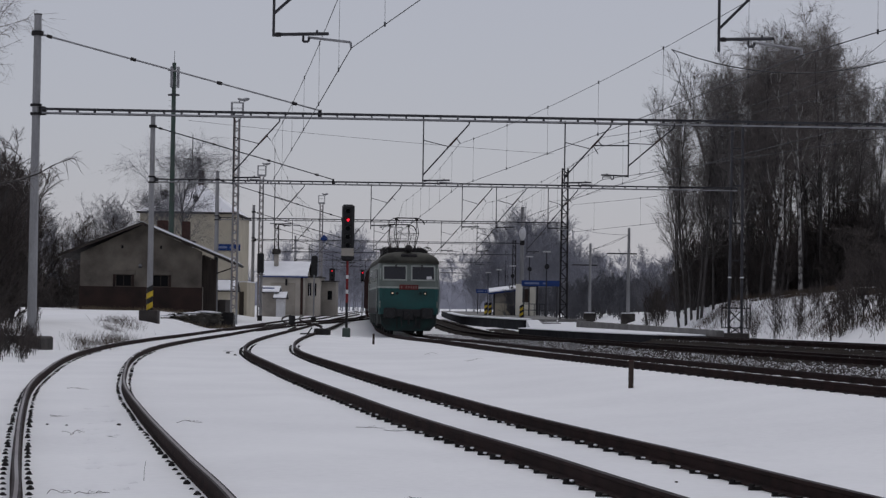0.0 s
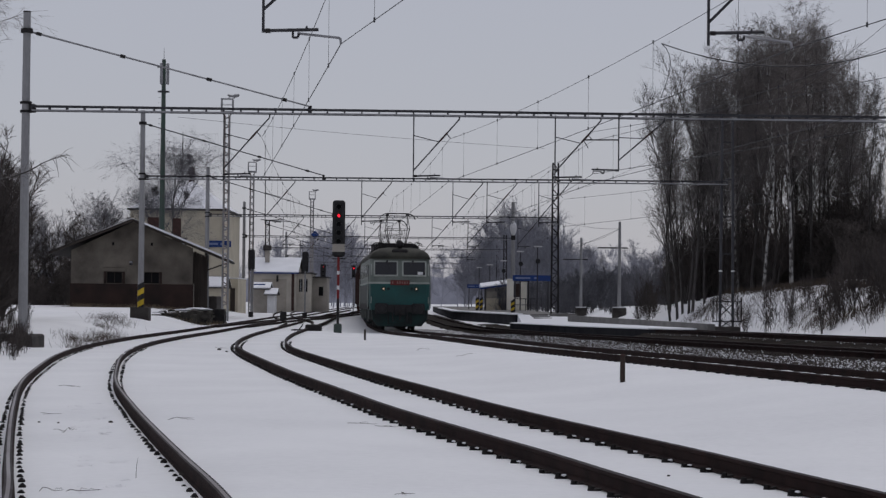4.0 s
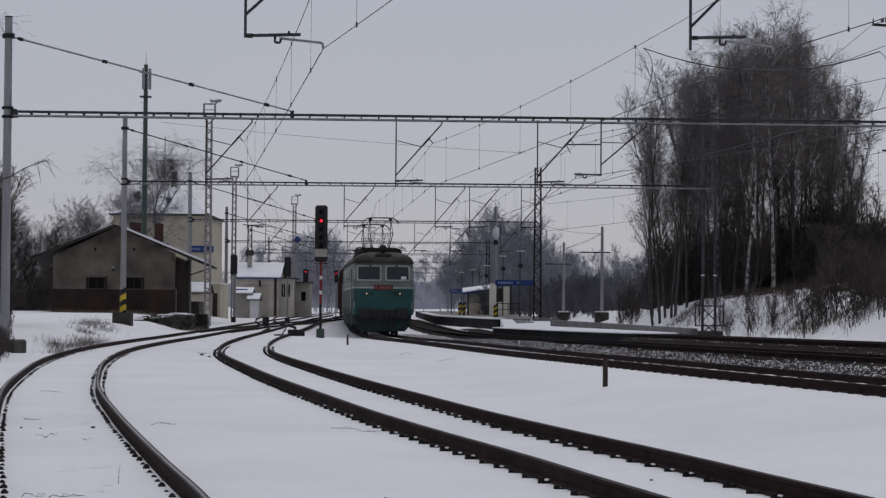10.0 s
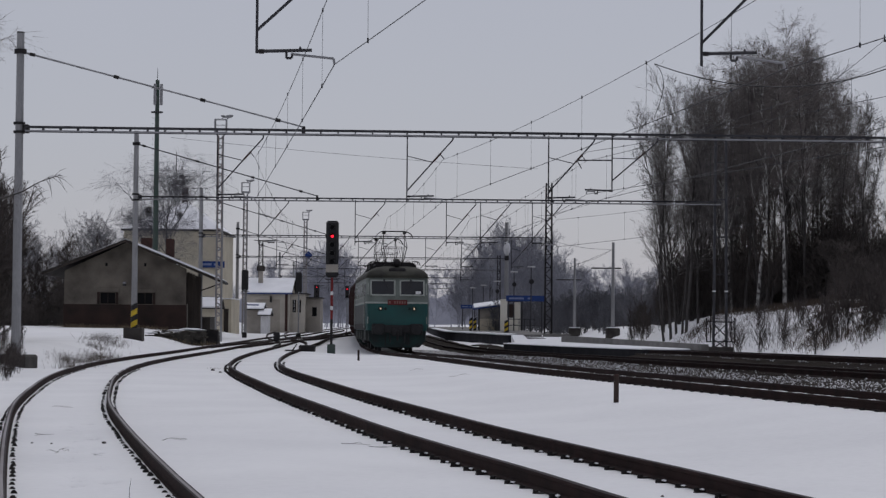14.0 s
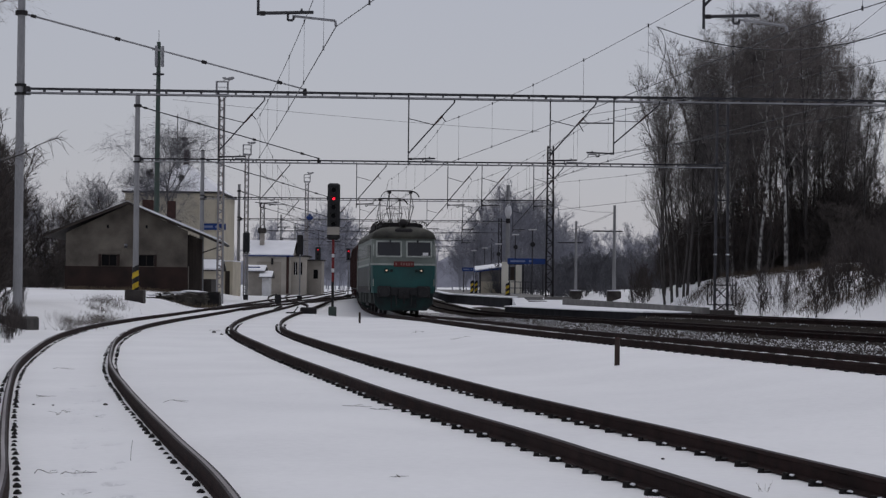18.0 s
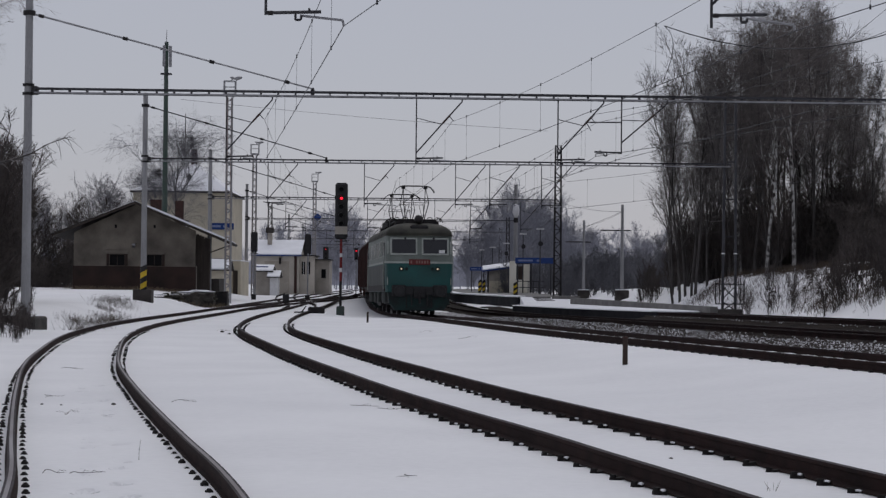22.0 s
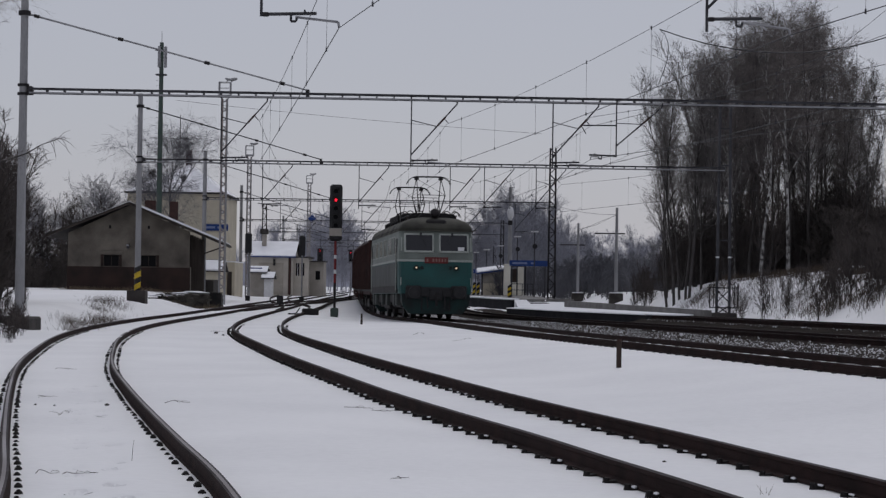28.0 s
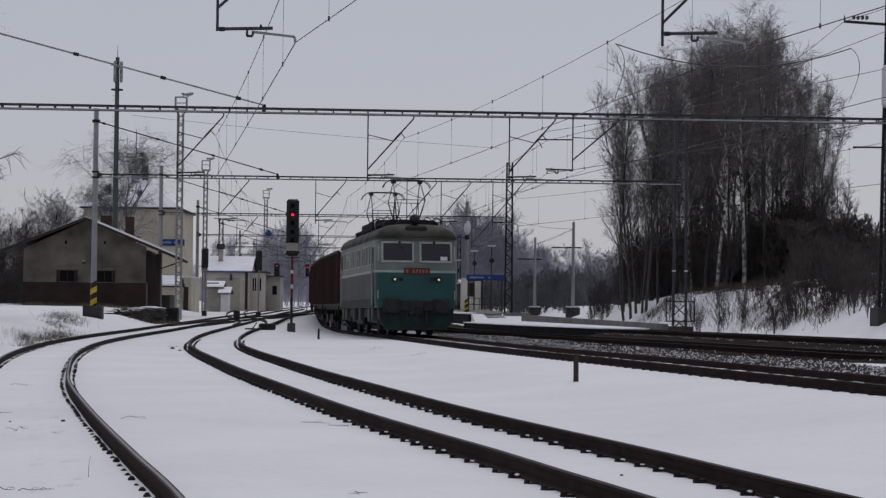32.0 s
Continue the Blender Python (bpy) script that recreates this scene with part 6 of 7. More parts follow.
for k in range(11):
    u = 0.138 + 0.052 * (k + rt.random()) / 11
    y = rt.uniform(121, 134)
    tall = float(np.interp(u, [a for a, _ in CROWN], [b for _, b in CROWN])) - 2.2
    plant(WEEPING[k % 2], u * y, y, rt.uniform(0, 360), tall * y / 130 / 15.7 * rt.uniform(0.9, 1.02))
plant(BIRCHES[0], 19.2, 117, 30, 0.93)
plant(BIRCHES[1], 17.85, 118, 130, 0.85)
plant(BIRCHES[1], 16.9, 121, 10, 0.8)
plant(WEEPING[0], 19.9, 121, 250, 0.9)
for k in range(9):
    y = rt.uniform(126, 150)
    plant(TALL[k % 4], (0.13 + 0.078 * (k + rt.random()) / 9) * y, y, rt.uniform(0, 360), rt.uniform(0.4, 0.6))

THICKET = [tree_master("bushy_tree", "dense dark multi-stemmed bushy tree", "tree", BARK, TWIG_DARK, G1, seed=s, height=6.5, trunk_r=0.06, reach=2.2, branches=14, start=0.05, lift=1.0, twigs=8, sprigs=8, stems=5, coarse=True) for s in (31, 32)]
for k in range(34):
    y = rt.uniform(121, 136)
    x = (0.108 + 0.108 * (k + rt.random()) / 34) * y
    deep = 1.1 if x < 0.136 * y else 1.0
    plant(THICKET[k % 2], x * deep, y * deep, rt.uniform(0, 360), rt.uniform(0.6, 1.05) * (0.72 if x < 0.14 * y else 1))

DARK = [tree_master("dense_thicket", "dense bare thicket with deep shade put into its dark colour", "thicket", BARK, DARK_GROWTH, G1, seed=s, height=6.5, trunk_r=0.06, reach=2.4, branches=15, start=0.04, lift=0.8, twigs=9, sprigs=9, stems=5, thick=4.0, coarse=True) for s in (35, 36)]
# dark thickets that stand in for the deep shade under and behind the copse
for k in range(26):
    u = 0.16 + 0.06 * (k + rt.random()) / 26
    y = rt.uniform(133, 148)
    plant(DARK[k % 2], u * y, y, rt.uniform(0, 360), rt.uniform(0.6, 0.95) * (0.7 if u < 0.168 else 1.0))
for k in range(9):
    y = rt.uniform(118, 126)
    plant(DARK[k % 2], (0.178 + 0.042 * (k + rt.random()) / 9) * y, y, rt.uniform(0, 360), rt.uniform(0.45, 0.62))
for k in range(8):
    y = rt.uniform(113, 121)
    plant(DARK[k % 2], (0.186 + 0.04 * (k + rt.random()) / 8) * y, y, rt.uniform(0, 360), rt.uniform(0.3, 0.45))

SHRUB = [tree_master("bare_shrub", "bare brown shrub growing out of the snowy bank", "shrub", BARK, TWIG_DARK, G3, seed=s, height=2.2, trunk_r=0.011, reach=0.8, branches=6, start=0.2, lift=1.8, twigs=4, sprigs=3, stems=6) for s in (41, 42, 43)]
# a few on the face of the bank, a stand of tall stems at its near end
for x, y, size in ((14.9, 104, 0.5), (15.6, 102, 0.75), (16.5, 101, 0.62), (16.2, 99, 0.45), (17.4, 101, 0.7), (17.6, 96, 0.55), (18.2, 95.5, 0.8), (17.0, 104, 0.5), (18.4, 100, 0.6), (15.2, 109, 0.5), (16.6, 108, 0.6)):
    plant(SHRUB[int(x * 10) % 3], x, y, rt.uniform(0, 360), size)
for k in range(8):
    y = rt.uniform(80, 96)
    plant(SHRUB[k % 3], (0.179 + 0.04 * rt.random()) * y, y, rt.uniform(0, 360), rt.uniform(0.6, 0.95))
for k in range(5):
    y = rt.uniform(74, 92)
    plant(SHRUB[k % 3], (0.197 + 0.03 * rt.random()) * y, y, rt.uniform(0, 360), rt.uniform(0.6, 1.0))
for k in range(8):
    y = rt.uniform(70, 80)
    plant(SHRUB[k % 3], (0.2 + 0.04 * (k + rt.random()) / 8) * y, y, rt.uniform(0, 360), rt.uniform(0.5, 0.8))
for k in range(14):
    y = rt.uniform(76, 96)
    plant(SHRUB[k % 3], (0.2 + 0.04 * rt.random()) * y, y, rt.uniform(0, 360), rt.uniform(0.5, 1.0))
for k in range(5):
    y = rt.uniform(84, 104)
    plant(SHRUB[k % 3], (0.19 + 0.034 * rt.random()) * y, y, rt.uniform(0, 360), rt.uniform(0.7, 1.2))
for k in range(16):
    y = rt.uniform(136, 152)
    plant(SHRUB[k % 3], (0.092 + 0.03 * rt.random()) * y, y, rt.uniform(0, 360), rt.uniform(0.5, 1.0))
for k in range(10):
    y = rt.uniform(127, 138)
    plant(THICKET[k % 2], (0.113 + 0.03 * (k + rt.random()) / 10) * y, y, rt.uniform(0, 360), rt.uniform(0.55, 0.95))
# dark thickets fill the gaps between the trunks with painted shade
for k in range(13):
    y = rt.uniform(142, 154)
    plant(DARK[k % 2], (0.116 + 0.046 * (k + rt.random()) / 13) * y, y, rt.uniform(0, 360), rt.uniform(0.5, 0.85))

# farther trees get paler twigs, so their colour carries the haze
FAR = [tree_master("distant_tree", "bare tree in the distant woodland, haze put into its grey", "tree", BARK_GREY, TWIG_PALE, G2, fork, seed=s, height=12, trunk_r=0.13, spread=3.4, limbs=15, clear=0.1, upright=1.2, shoots=7, twigs=5, sprigs=6, fine=0.011) for s in (51, 52, 59)]
MISTY = [tree_master("misty_tree", "bare tree, winter mist painted into its pale grey", "tree", TWIG_MID, TWIG_MID, G2, fork, seed=s, height=12, trunk_r=0.12, spread=3.8, limbs=15, clear=0.08, upright=1.1, shoots=7, twigs=5, sprigs=6, fine=0.017) for s in (57, 58, 60)]
HAZED = [tree_master("rime_tree", "far bare tree, mist painted into its near-white colour", "tree", TWIG_FAR, TWIG_FAR, G2, fork, seed=s, height=12, trunk_r=0.13, spread=3.8, limbs=13, clear=0.08, upright=1.0, shoots=6, twigs=5, sprigs=5, fine=0.028) for s in (53, 54)]
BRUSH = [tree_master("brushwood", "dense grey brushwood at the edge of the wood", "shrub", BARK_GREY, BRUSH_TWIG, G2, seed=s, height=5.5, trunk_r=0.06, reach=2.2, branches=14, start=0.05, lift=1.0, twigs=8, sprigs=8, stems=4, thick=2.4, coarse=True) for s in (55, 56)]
# pale young trees at the edge of the copse
for k in range(9):
    y = rt.uniform(150, 172)
    plant(FAR[k % 3], (0.088 + 0.026 * (k + rt.random()) / 9) * y, y, rt.uniform(0, 360), rt.uniform(0.18, 0.28) + 0.022 * k)
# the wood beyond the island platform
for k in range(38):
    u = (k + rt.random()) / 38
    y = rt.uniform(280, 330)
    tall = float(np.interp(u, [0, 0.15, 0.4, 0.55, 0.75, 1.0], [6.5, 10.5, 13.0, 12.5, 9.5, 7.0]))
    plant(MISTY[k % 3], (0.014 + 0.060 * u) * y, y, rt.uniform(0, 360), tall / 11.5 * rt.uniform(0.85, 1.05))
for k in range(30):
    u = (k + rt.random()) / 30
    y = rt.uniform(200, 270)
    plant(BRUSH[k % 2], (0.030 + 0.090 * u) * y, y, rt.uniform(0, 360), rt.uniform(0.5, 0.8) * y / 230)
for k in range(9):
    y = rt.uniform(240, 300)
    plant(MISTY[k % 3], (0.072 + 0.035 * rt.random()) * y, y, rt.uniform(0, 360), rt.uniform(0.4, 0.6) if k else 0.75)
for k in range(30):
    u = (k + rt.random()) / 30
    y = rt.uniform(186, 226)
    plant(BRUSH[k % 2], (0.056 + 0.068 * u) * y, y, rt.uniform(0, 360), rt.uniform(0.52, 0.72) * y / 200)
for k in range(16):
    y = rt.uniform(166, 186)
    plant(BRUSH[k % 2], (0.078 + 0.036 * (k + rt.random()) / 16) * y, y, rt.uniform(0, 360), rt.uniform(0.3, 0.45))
# the dark wood left of the shed
for k in range(26):
    u = (k + rt.random()) / 26
    y = rt.uniform(190, 240)
    plant(FAR[k % 3], (-0.215 + 0.085 * u) * y, y, rt.uniform(0, 360), rt.uniform(0.72, 0.92))
for k in range(11):
    u = (k + rt.random()) / 11
    y = rt.uniform(178, 200)
    plant(THICKET[k % 2], (-0.215 + 0.08 * u) * y, y, rt.uniform(0, 360), rt.uniform(0.9, 1.3))
# low dark thickets put the wood's inner shade into their colour
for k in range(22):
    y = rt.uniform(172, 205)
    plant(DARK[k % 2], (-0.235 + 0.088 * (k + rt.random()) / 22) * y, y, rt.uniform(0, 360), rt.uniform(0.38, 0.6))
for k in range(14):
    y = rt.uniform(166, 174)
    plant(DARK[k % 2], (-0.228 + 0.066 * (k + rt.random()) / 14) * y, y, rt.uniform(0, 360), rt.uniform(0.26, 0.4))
# pale trees along the far edge of the fields
for k in range(42):
    u = (k + rt.random()) / 42
    y = rt.uniform(430, 520)
    plant(HAZED[k % 2], (-0.13 + 0.27 * u) * y, y, rt.uniform(0, 360), rt.uniform(0.75, 1.25))

for k in range(13):
    u = (k + rt.random()) / 13
    y = rt.uniform(425, 470)
    plant(HAZED[k % 2] if k % 3 else MISTY[k % 3], (-0.060 + 0.024 * u) * y, y, rt.uniform(0, 360), rt.uniform(1.0, 1.45))

for k in range(12):
    y = rt.uniform(330, 390)
    plant(MISTY[k % 3], (-0.054 + 0.024 * (k + rt.random()) / 12) * y, y, rt.uniform(0, 360), rt.uniform(0.5, 0.7))
# the wooded skyline far behind everything, paled with painted haze
verts, faces = [], []
rs = random.Random(91)
xs_ = [-420 + 4 * k for k in range(211)]
for k, x in enumerate(xs_):
    h = 9.5 + 2.2 * math.sin(x * 0.021 + 1) + 1.6 * math.sin(x * 0.067) + rs.uniform(-0.9, 0.9) + 0.02 * max(0, -x - 40)
    for j, (q, dy_) in enumerate(((0.0, 0.0), (0.55, 4.0), (0.9, 9.0), (1.0, 14.0))):
        verts.append((x + rs.uniform(-1, 1), 900 + dy_, -1 + (h + 1) * q))
for k in range(len(xs_) - 1):
    faces += [(k * 4 + j, k * 4 + j + 1, k * 4 + j + 5, k * 4 + j + 4) for j in range(3)]
tagged(raw("backdrop", verts, faces, TWIG_FAR), "wooded skyline, winter mist painted into its pale colour", "woodland", kind="structure")

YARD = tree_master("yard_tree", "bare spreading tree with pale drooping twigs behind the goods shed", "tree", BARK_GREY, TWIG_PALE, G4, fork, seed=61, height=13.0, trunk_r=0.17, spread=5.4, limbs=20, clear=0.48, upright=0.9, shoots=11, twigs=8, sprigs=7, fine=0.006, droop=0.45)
plant(YARD, -21.2, 176, 10, 1.0)
plant(YARD, -22.8, 179, 130, 0.75)
nests = thing("mistletoe", "two dark clumps of mistletoe in a bare tree", "mistletoe")
for cx, cz, r in ((-22.7, 10.2, 0.42), (-20.2, 9.9, 0.36)):
    v, f = [], []
    for q in range(150):
        d = Vector((rt.gauss(0, 1), rt.gauss(0, 1), rt.gauss(0, 1))).normalized()
        c = Vector((cx, 176.5, cz))
        tube(v, f, [c + d * r * 0.1, c + d * r * rt.uniform(0.6, 1.05)], [0.022, 0.014], 3)
    tagged(raw("clump", v, f, DARK_GROWTH, nests), kind="stuff")

# dark growth at the left edge: leaning tree and thicket
for x, y, s, t in ((-15.2, 66, 0.95, 20), (-16.0, 72, 1.1, 140), (-17.5, 80, 1.2, 260), (-14.6, 58, 0.6, 80), (-19.5, 95, 1.1, 10), (-21, 104, 1.2, 99), (-15.8, 70, 0.8, 300), (-16.8, 76, 1.0, 200)):
    plant(THICKET[0 if t % 40 else 1], x, y, t, s * 0.8)
for k in range(13):
    y = rt.uniform(70, 98)
    plant(DARK[k % 2], -(0.2 + 0.045 * rt.random()) * y, y, rt.uniform(0, 360), rt.uniform(0.5, 0.66))
for k in range(10):
    y = rt.uniform(72, 92)
    plant(THICKET[k % 2], -(0.203 + 0.024 * rt.random()) * y, y, rt.uniform(0, 360), rt.uniform(0.85, 1.05))
plant(BIRCHES[0], -17.3, 72, 60, 0.95)
plant(BIRCHES[1], -16.4, 70, 200, 0.98)
for x, y, s, t in ((-15.9, 75, 1.1, 33), (-17.6, 84, 1.3, 77), (-18.8, 90, 1.3, 121), (-16.4, 79, 1.2, 211), (-20.5, 100, 1.4, 160)):
    plant(THICKET[t % 2], x, y, t, s * 0.78)
leaner = thing("leaning_tree", "dark leaning bare tree at the edge of the yard", "tree", group=G4)
v, f, wv2, wf2 = [], [], [], []
tube(v, f, [(-14.1, 62.3, gz(-14.1, 62.3) - 0.2), (-14.2, 62, 2.0), (-13.6, 61.6, 3.9), (-13.4, 61.4, 5.2), (-13.6, 61.3, 6.6)], [0.11, 0.09, 0.07, 0.045, 0.015], 6)
bough = [Vector(q) for q in ((-13.6, 61.6, 3.9), (-12.7, 61.5, 4.72), (-12.0, 61.4, 4.86), (-11.45, 61.3, 5.05), (-11.0, 61.2, 5.3), (-10.35, 61.1, 5.52))]
tube(v, f, bough, [0.05, 0.035, 0.028, 0.02, 0.013, 0.006], 5)
raw("trunk", v, f, BARK, leaner, smooth=True)
for k in range(46):
    i = rt.randrange(1, 5)
    q = bough[i].lerp(bough[i + 1], rt.random())
    d = Vector((rt.uniform(0.1, 1), rt.uniform(-0.6, 0.6), rt.uniform(-0.9, 0.7))).normalized() * rt.uniform(0.25, 0.75)
    tube(wv2, wf2, [q, q + d * 0.5 + Vector((0, 0, 0.03)), q + d + Vector((0, 0, -0.06))], [0.009, 0.007, 0.003], 3)
raw("crown", wv2, wf2, TWIG, leaner, "bare winter twigs")
for k in range(26):
    x, y = -13.0 - 3 * rt.random(), rt.uniform(54, 72)
    plant(SHRUB[k % 3], x, y, rt.uniform(0, 360), rt.uniform(0.25, 0.5))


for k in range(18):
    y = rt.uniform(50, 61)
    plant(SHRUB[k % 3], -(0.187 + 0.022 * rt.random()) * y, y, rt.uniform(0, 360), rt.uniform(0.22, 0.4))


def tuft_field(name, label, spots_, count, h, seed, mat, r0=0.008):
    rng = random.Random(seed)
    v, f = [], []
    for _ in range(count):
        cx, cy, r = rng.choice(spots_)
        x, y = cx + rng.gauss(0, r), cy + rng.gauss(0, r * 2)
        z = gz(x, y) - 0.03
        a = rng.uniform(0, 6.28)
        l = h * rng.uniform(0.4, 1.2)
        top = (x + math.cos(a) * l * rng.uniform(0.1, 1.0), y + math.sin(a) * l * 0.4, z + l)
        tube(v, f, [(x, y, z), top], [r0, r0 * 0.4], 3)
    tagged(raw(name, v, f, mat), label, "dry grass", kind="stuff")


rg = random.Random(70)
# x, y and spread of the weed clumps on the low mound
CLUMPS = ((-13.9, 94, 0.45), (-13.4, 91, 0.35), (-14.4, 98, 0.4), (-12.2, 78, 0.3), (-11.4, 73.4, 0.3), (-12.0, 72.7, 0.25), (-11.1, 73.8, 0.2), (-10.4, 63, 0.2), (-12.9, 86, 0.25))
mound = [(x + rg.gauss(0, 0.25), y + rg.gauss(0, 1.0), r) for x, y, r in CLUMPS for _ in range(4)]
tuft_field("dry_grass", "dry brown weeds sticking out of the snow in clumps", mound, 1500, 0.3, 71, WEED, 0.0042)
verge = [(-25.0 + 0.36 * k, 147.6 + rg.uniform(-1.5, 1.2), 0.4) for k in range(26)]
verge += [(-12.9, 62, 0.35), (-13.6, 60, 0.6), (-13.2, 66, 0.5), (-14.2, 64, 0.7), (-11.6, 116, 0.3), (-12.4, 117, 0.5), (-13.2, 118, 0.5)] * 2
tuft_field("dry_grass", "dry brown grass sticking out of the snow along the wall", verge, 1800, 0.28, 72, STRAW, 0.006)
rw = random.Random(77)
bank = []
for k in range(260):
    y = rw.uniform(76, 118)
    bank.append(((0.115 + 0.13 * rw.random()) * y, y, 0.35))
bank = [(x, y, r) for x, y, r in bank if gz(x, y) > 0.55]
tuft_field("bank_weeds", "dead weeds and twigs sticking out of the snowy bank", bank, 15000, 0.36, 73, WEED, 0.0075)


def fallen_twig(x, y, size, seed, up=0.08, heading=0.0):
    """A wiry dead twig that lies on the snow, with two side shoots."""
    rng = random.Random(seed)
    v, f = [], []
    pts, p, a = [], Vector((x, y, gz(x, y) + 0.004)), heading
    for k in range(9):
        pts.append(p.copy())
        a += rng.uniform(-0.3, 0.3)
        p = p + Vector((math.cos(a), math.sin(a), 0)) * size / 8
        p.z = gz(p.x, p.y) + 0.004 + up * 0.3 * max(0, math.sin(k * 0.5 + seed))
    tube(v, f, pts, [0.003 - 0.0002 * k for k in range(9)], 4)
    for i, turn in ((3, 0.9), (5, -1.0)):
        q, b = pts[i].copy(), a + turn
        run = [q.copy()]
        for k in range(4):
            b += rng.uniform(-0.4, 0.4)
            q = q + Vector((math.cos(b), math.sin(b), 0)) * size * 0.1
            q.z = gz(q.x, q.y) + 0.004 + up * 0.25 * rng.random()
            run.append(q.copy())
        tube(v, f, run, [0.0022, 0.002, 0.0018, 0.0015, 0.0012], 4)
    tagged(raw("fallen_twig", v, f, WEED), "thin dead twig lying on the snow", "twig", group="twigs on the snow")


for k, (x, y, size, up, h) in enumerate(((-5.1, 28.4, 0.6, 0.05, -0.9), (-4.15, 24.4, 0.4, 0.12, 1.4), (-3.3, 27.2, 0.35, 0.10, 0.4), (-3.06, 17.0, 0.2, 0.10, 0.5), (-2.85, 17.0, 0.3, 0.08, 0.8), (-1.05, 26.9, 0.4, 0.06, -0.2), (-0.7, 26.4, 0.28, 0.05, 0.1), (0.55, 53.8, 0.5, 0.14, 0.3), (-0.5, 61.5, 0.4, 0.14, 0.2), (-6.27, 36.5, 0.4, 0.05, 0.2), (-6.47, 64.3, 0.4, 0.1, 0.1), (-0.24, 17.0, 0.26, 0.02, -1.35), (-4.0, 17.3, 0.3, 0.1, 0.9))):
    fallen_twig(x, y, size, 300 + k, up, h)
for k, (x, y, r) in enumerate(((-3.9, 26.4, 0.024), (-4.75, 26.3, 0.015), (-5.2, 26.2, 0.014), (-4.5, 26.2, 0.013), (-6.1, 62, 0.05), (-5.9, 64, 0.045), (-5.7, 60, 0.035), (-2.15, 18.7, 0.018), (2.1, 19.4, 0.014))):
    bm = arc_ball(B(), (x, y, gz(x, y) + r * 0.3), r, 1.3, 1.0, 0.8, 7)
    tagged(part("small_stone", bm, STONE), "small dark stone lying on the snow", "stone", group="stones on the snow")
tuft_field("grass_tuft", "few dry grass blades beside the yard track", [(2.56, 16.5, 0.02)], 7, 0.1, 91, STRAW, 0.002)
stem = thing("weed_stem", "single dry weed stem standing in the snow", "weed")
z = gz(-2.5, 18.4)
v, f = [], []
tube(v, f, [(-2.5, 18.4, z - 0.02), (-2.497, 18.4, z + 0.09), (-2.485, 18.4, z + 0.17)], [0.0025, 0.002, 0.001], 4)
raw("stalk", v, f, WEED, stem)


# ---- the train ----
def wheelset(parent, y, r):
    bm = B()
    for s in (-1, 1):
        rod(bm, (s * 0.70, 0, 0), (s * 0.82, 0, 0), r, r, 24)
        rod(bm, (s * 0.66, 0, 0), (s * 0.70, 0, 0), r + 0.03, r + 0.03, 24)
    rod(bm, (-0.95, 0, 0), (0.95, 0, 0), 0.09, seg=10)
    for s in (-1, 1):
        for k in range(4):
            a = k * math.pi / 2
            rod(bm, (s * 0.84, 0.55 * r * math.cos(a), 0.55 * r * math.sin(a)), (s * 0.86, 0.55 * r * math.cos(a), 0.55 * r * math.sin(a)), 0.05, seg=6)
    me = bpy.data.meshes.new("wheelset")
    bm.to_mesh(me)
    bm.free()
    me.materials.append(STEEL_DARK)
    w = new("wheelset", me)
    w.parent = parent
    w.location = (0, y, r)
    return w


def outline(w, half, nose, corner=0.55):
    """Plan of a loco body: half width w, half length, rounded ends."""
    quarter = [(w, half - 0.42), (w * 0.985, half - 0.2), (w * 0.945, half - 0.06), (w * 0.86, half - 0.005), (0, half + nose * 0.3)]
    front = quarter + [(-x, y) for x, y in quarter[-2::-1]]
    return front + [(-x, -y) for x, y in front]


def shell(bm, levels):
    """Loft through (z, half width, half length, nose)."""
    rings = [[bm.verts.new((x, y, z)) for x, y in outline(w, h, ns)] for z, w, h, ns in levels]
    n = len(rings[0])
    for a, b in zip(rings, rings[1:]):
        for i in range(n):
            j = (i + 1) % n
            bm.faces.new((a[i], a[j], b[j], b[i]))
    bm.faces.new(rings[0][::-1])
    bm.faces.new(rings[-1])
    bmesh.ops.recalc_face_normals(bm, faces=bm.faces[:])
    return bm


HALF = 7.85
WHEELS = []
loco = thing("electric_locomotive", "teal and cream electric locomotive with raised pantographs", "locomotive")
W = 1.485
part("lower_body", shell(B(), [(0.98, W - 0.06, HALF - 0.02, 0.05), (1.2, W - 0.02, HALF, 0.07), (2.24, W, HALF, 0.07)]), TEAL, loco, "teal painted lower body")
part("white_band", shell(B(), [(2.245, W + 0.008, HALF + 0.008, 0.07), (2.325, W + 0.008, HALF + 0.008, 0.07)]), CREAM_TRIM, loco, "off-white waist band")
part("upper_body", shell(B(), [(2.33, W, HALF, 0.07), (2.7, W - 0.005, HALF - 0.02, 0.07), (3.44, W - 0.03, HALF - 0.177, 0.07)]), CREAM, loco, "pale green upper body")
part("gutter", shell(B(), [(3.445, W + 0.015, HALF - 0.08, 0.09), (3.495, W + 0.015, HALF - 0.08, 0.09)]), LOCO_ROOF, loco)
part("roof", shell(B(), [(3.5, W - 0.02, HALF - 0.11, 0.07), (3.62, W - 0.045, HALF - 0.15, 0.065), (3.74, W - 0.12, HALF - 0.24, 0.06), (3.86, W - 0.28, HALF - 0.42, 0.05), (3.96, W - 0.52, HALF - 0.66, 0.04), (4.02, 0.55, HALF - 0.95, 0.02)]), LOCO_ROOF, loco, "sooty rounded roof", smooth=True)
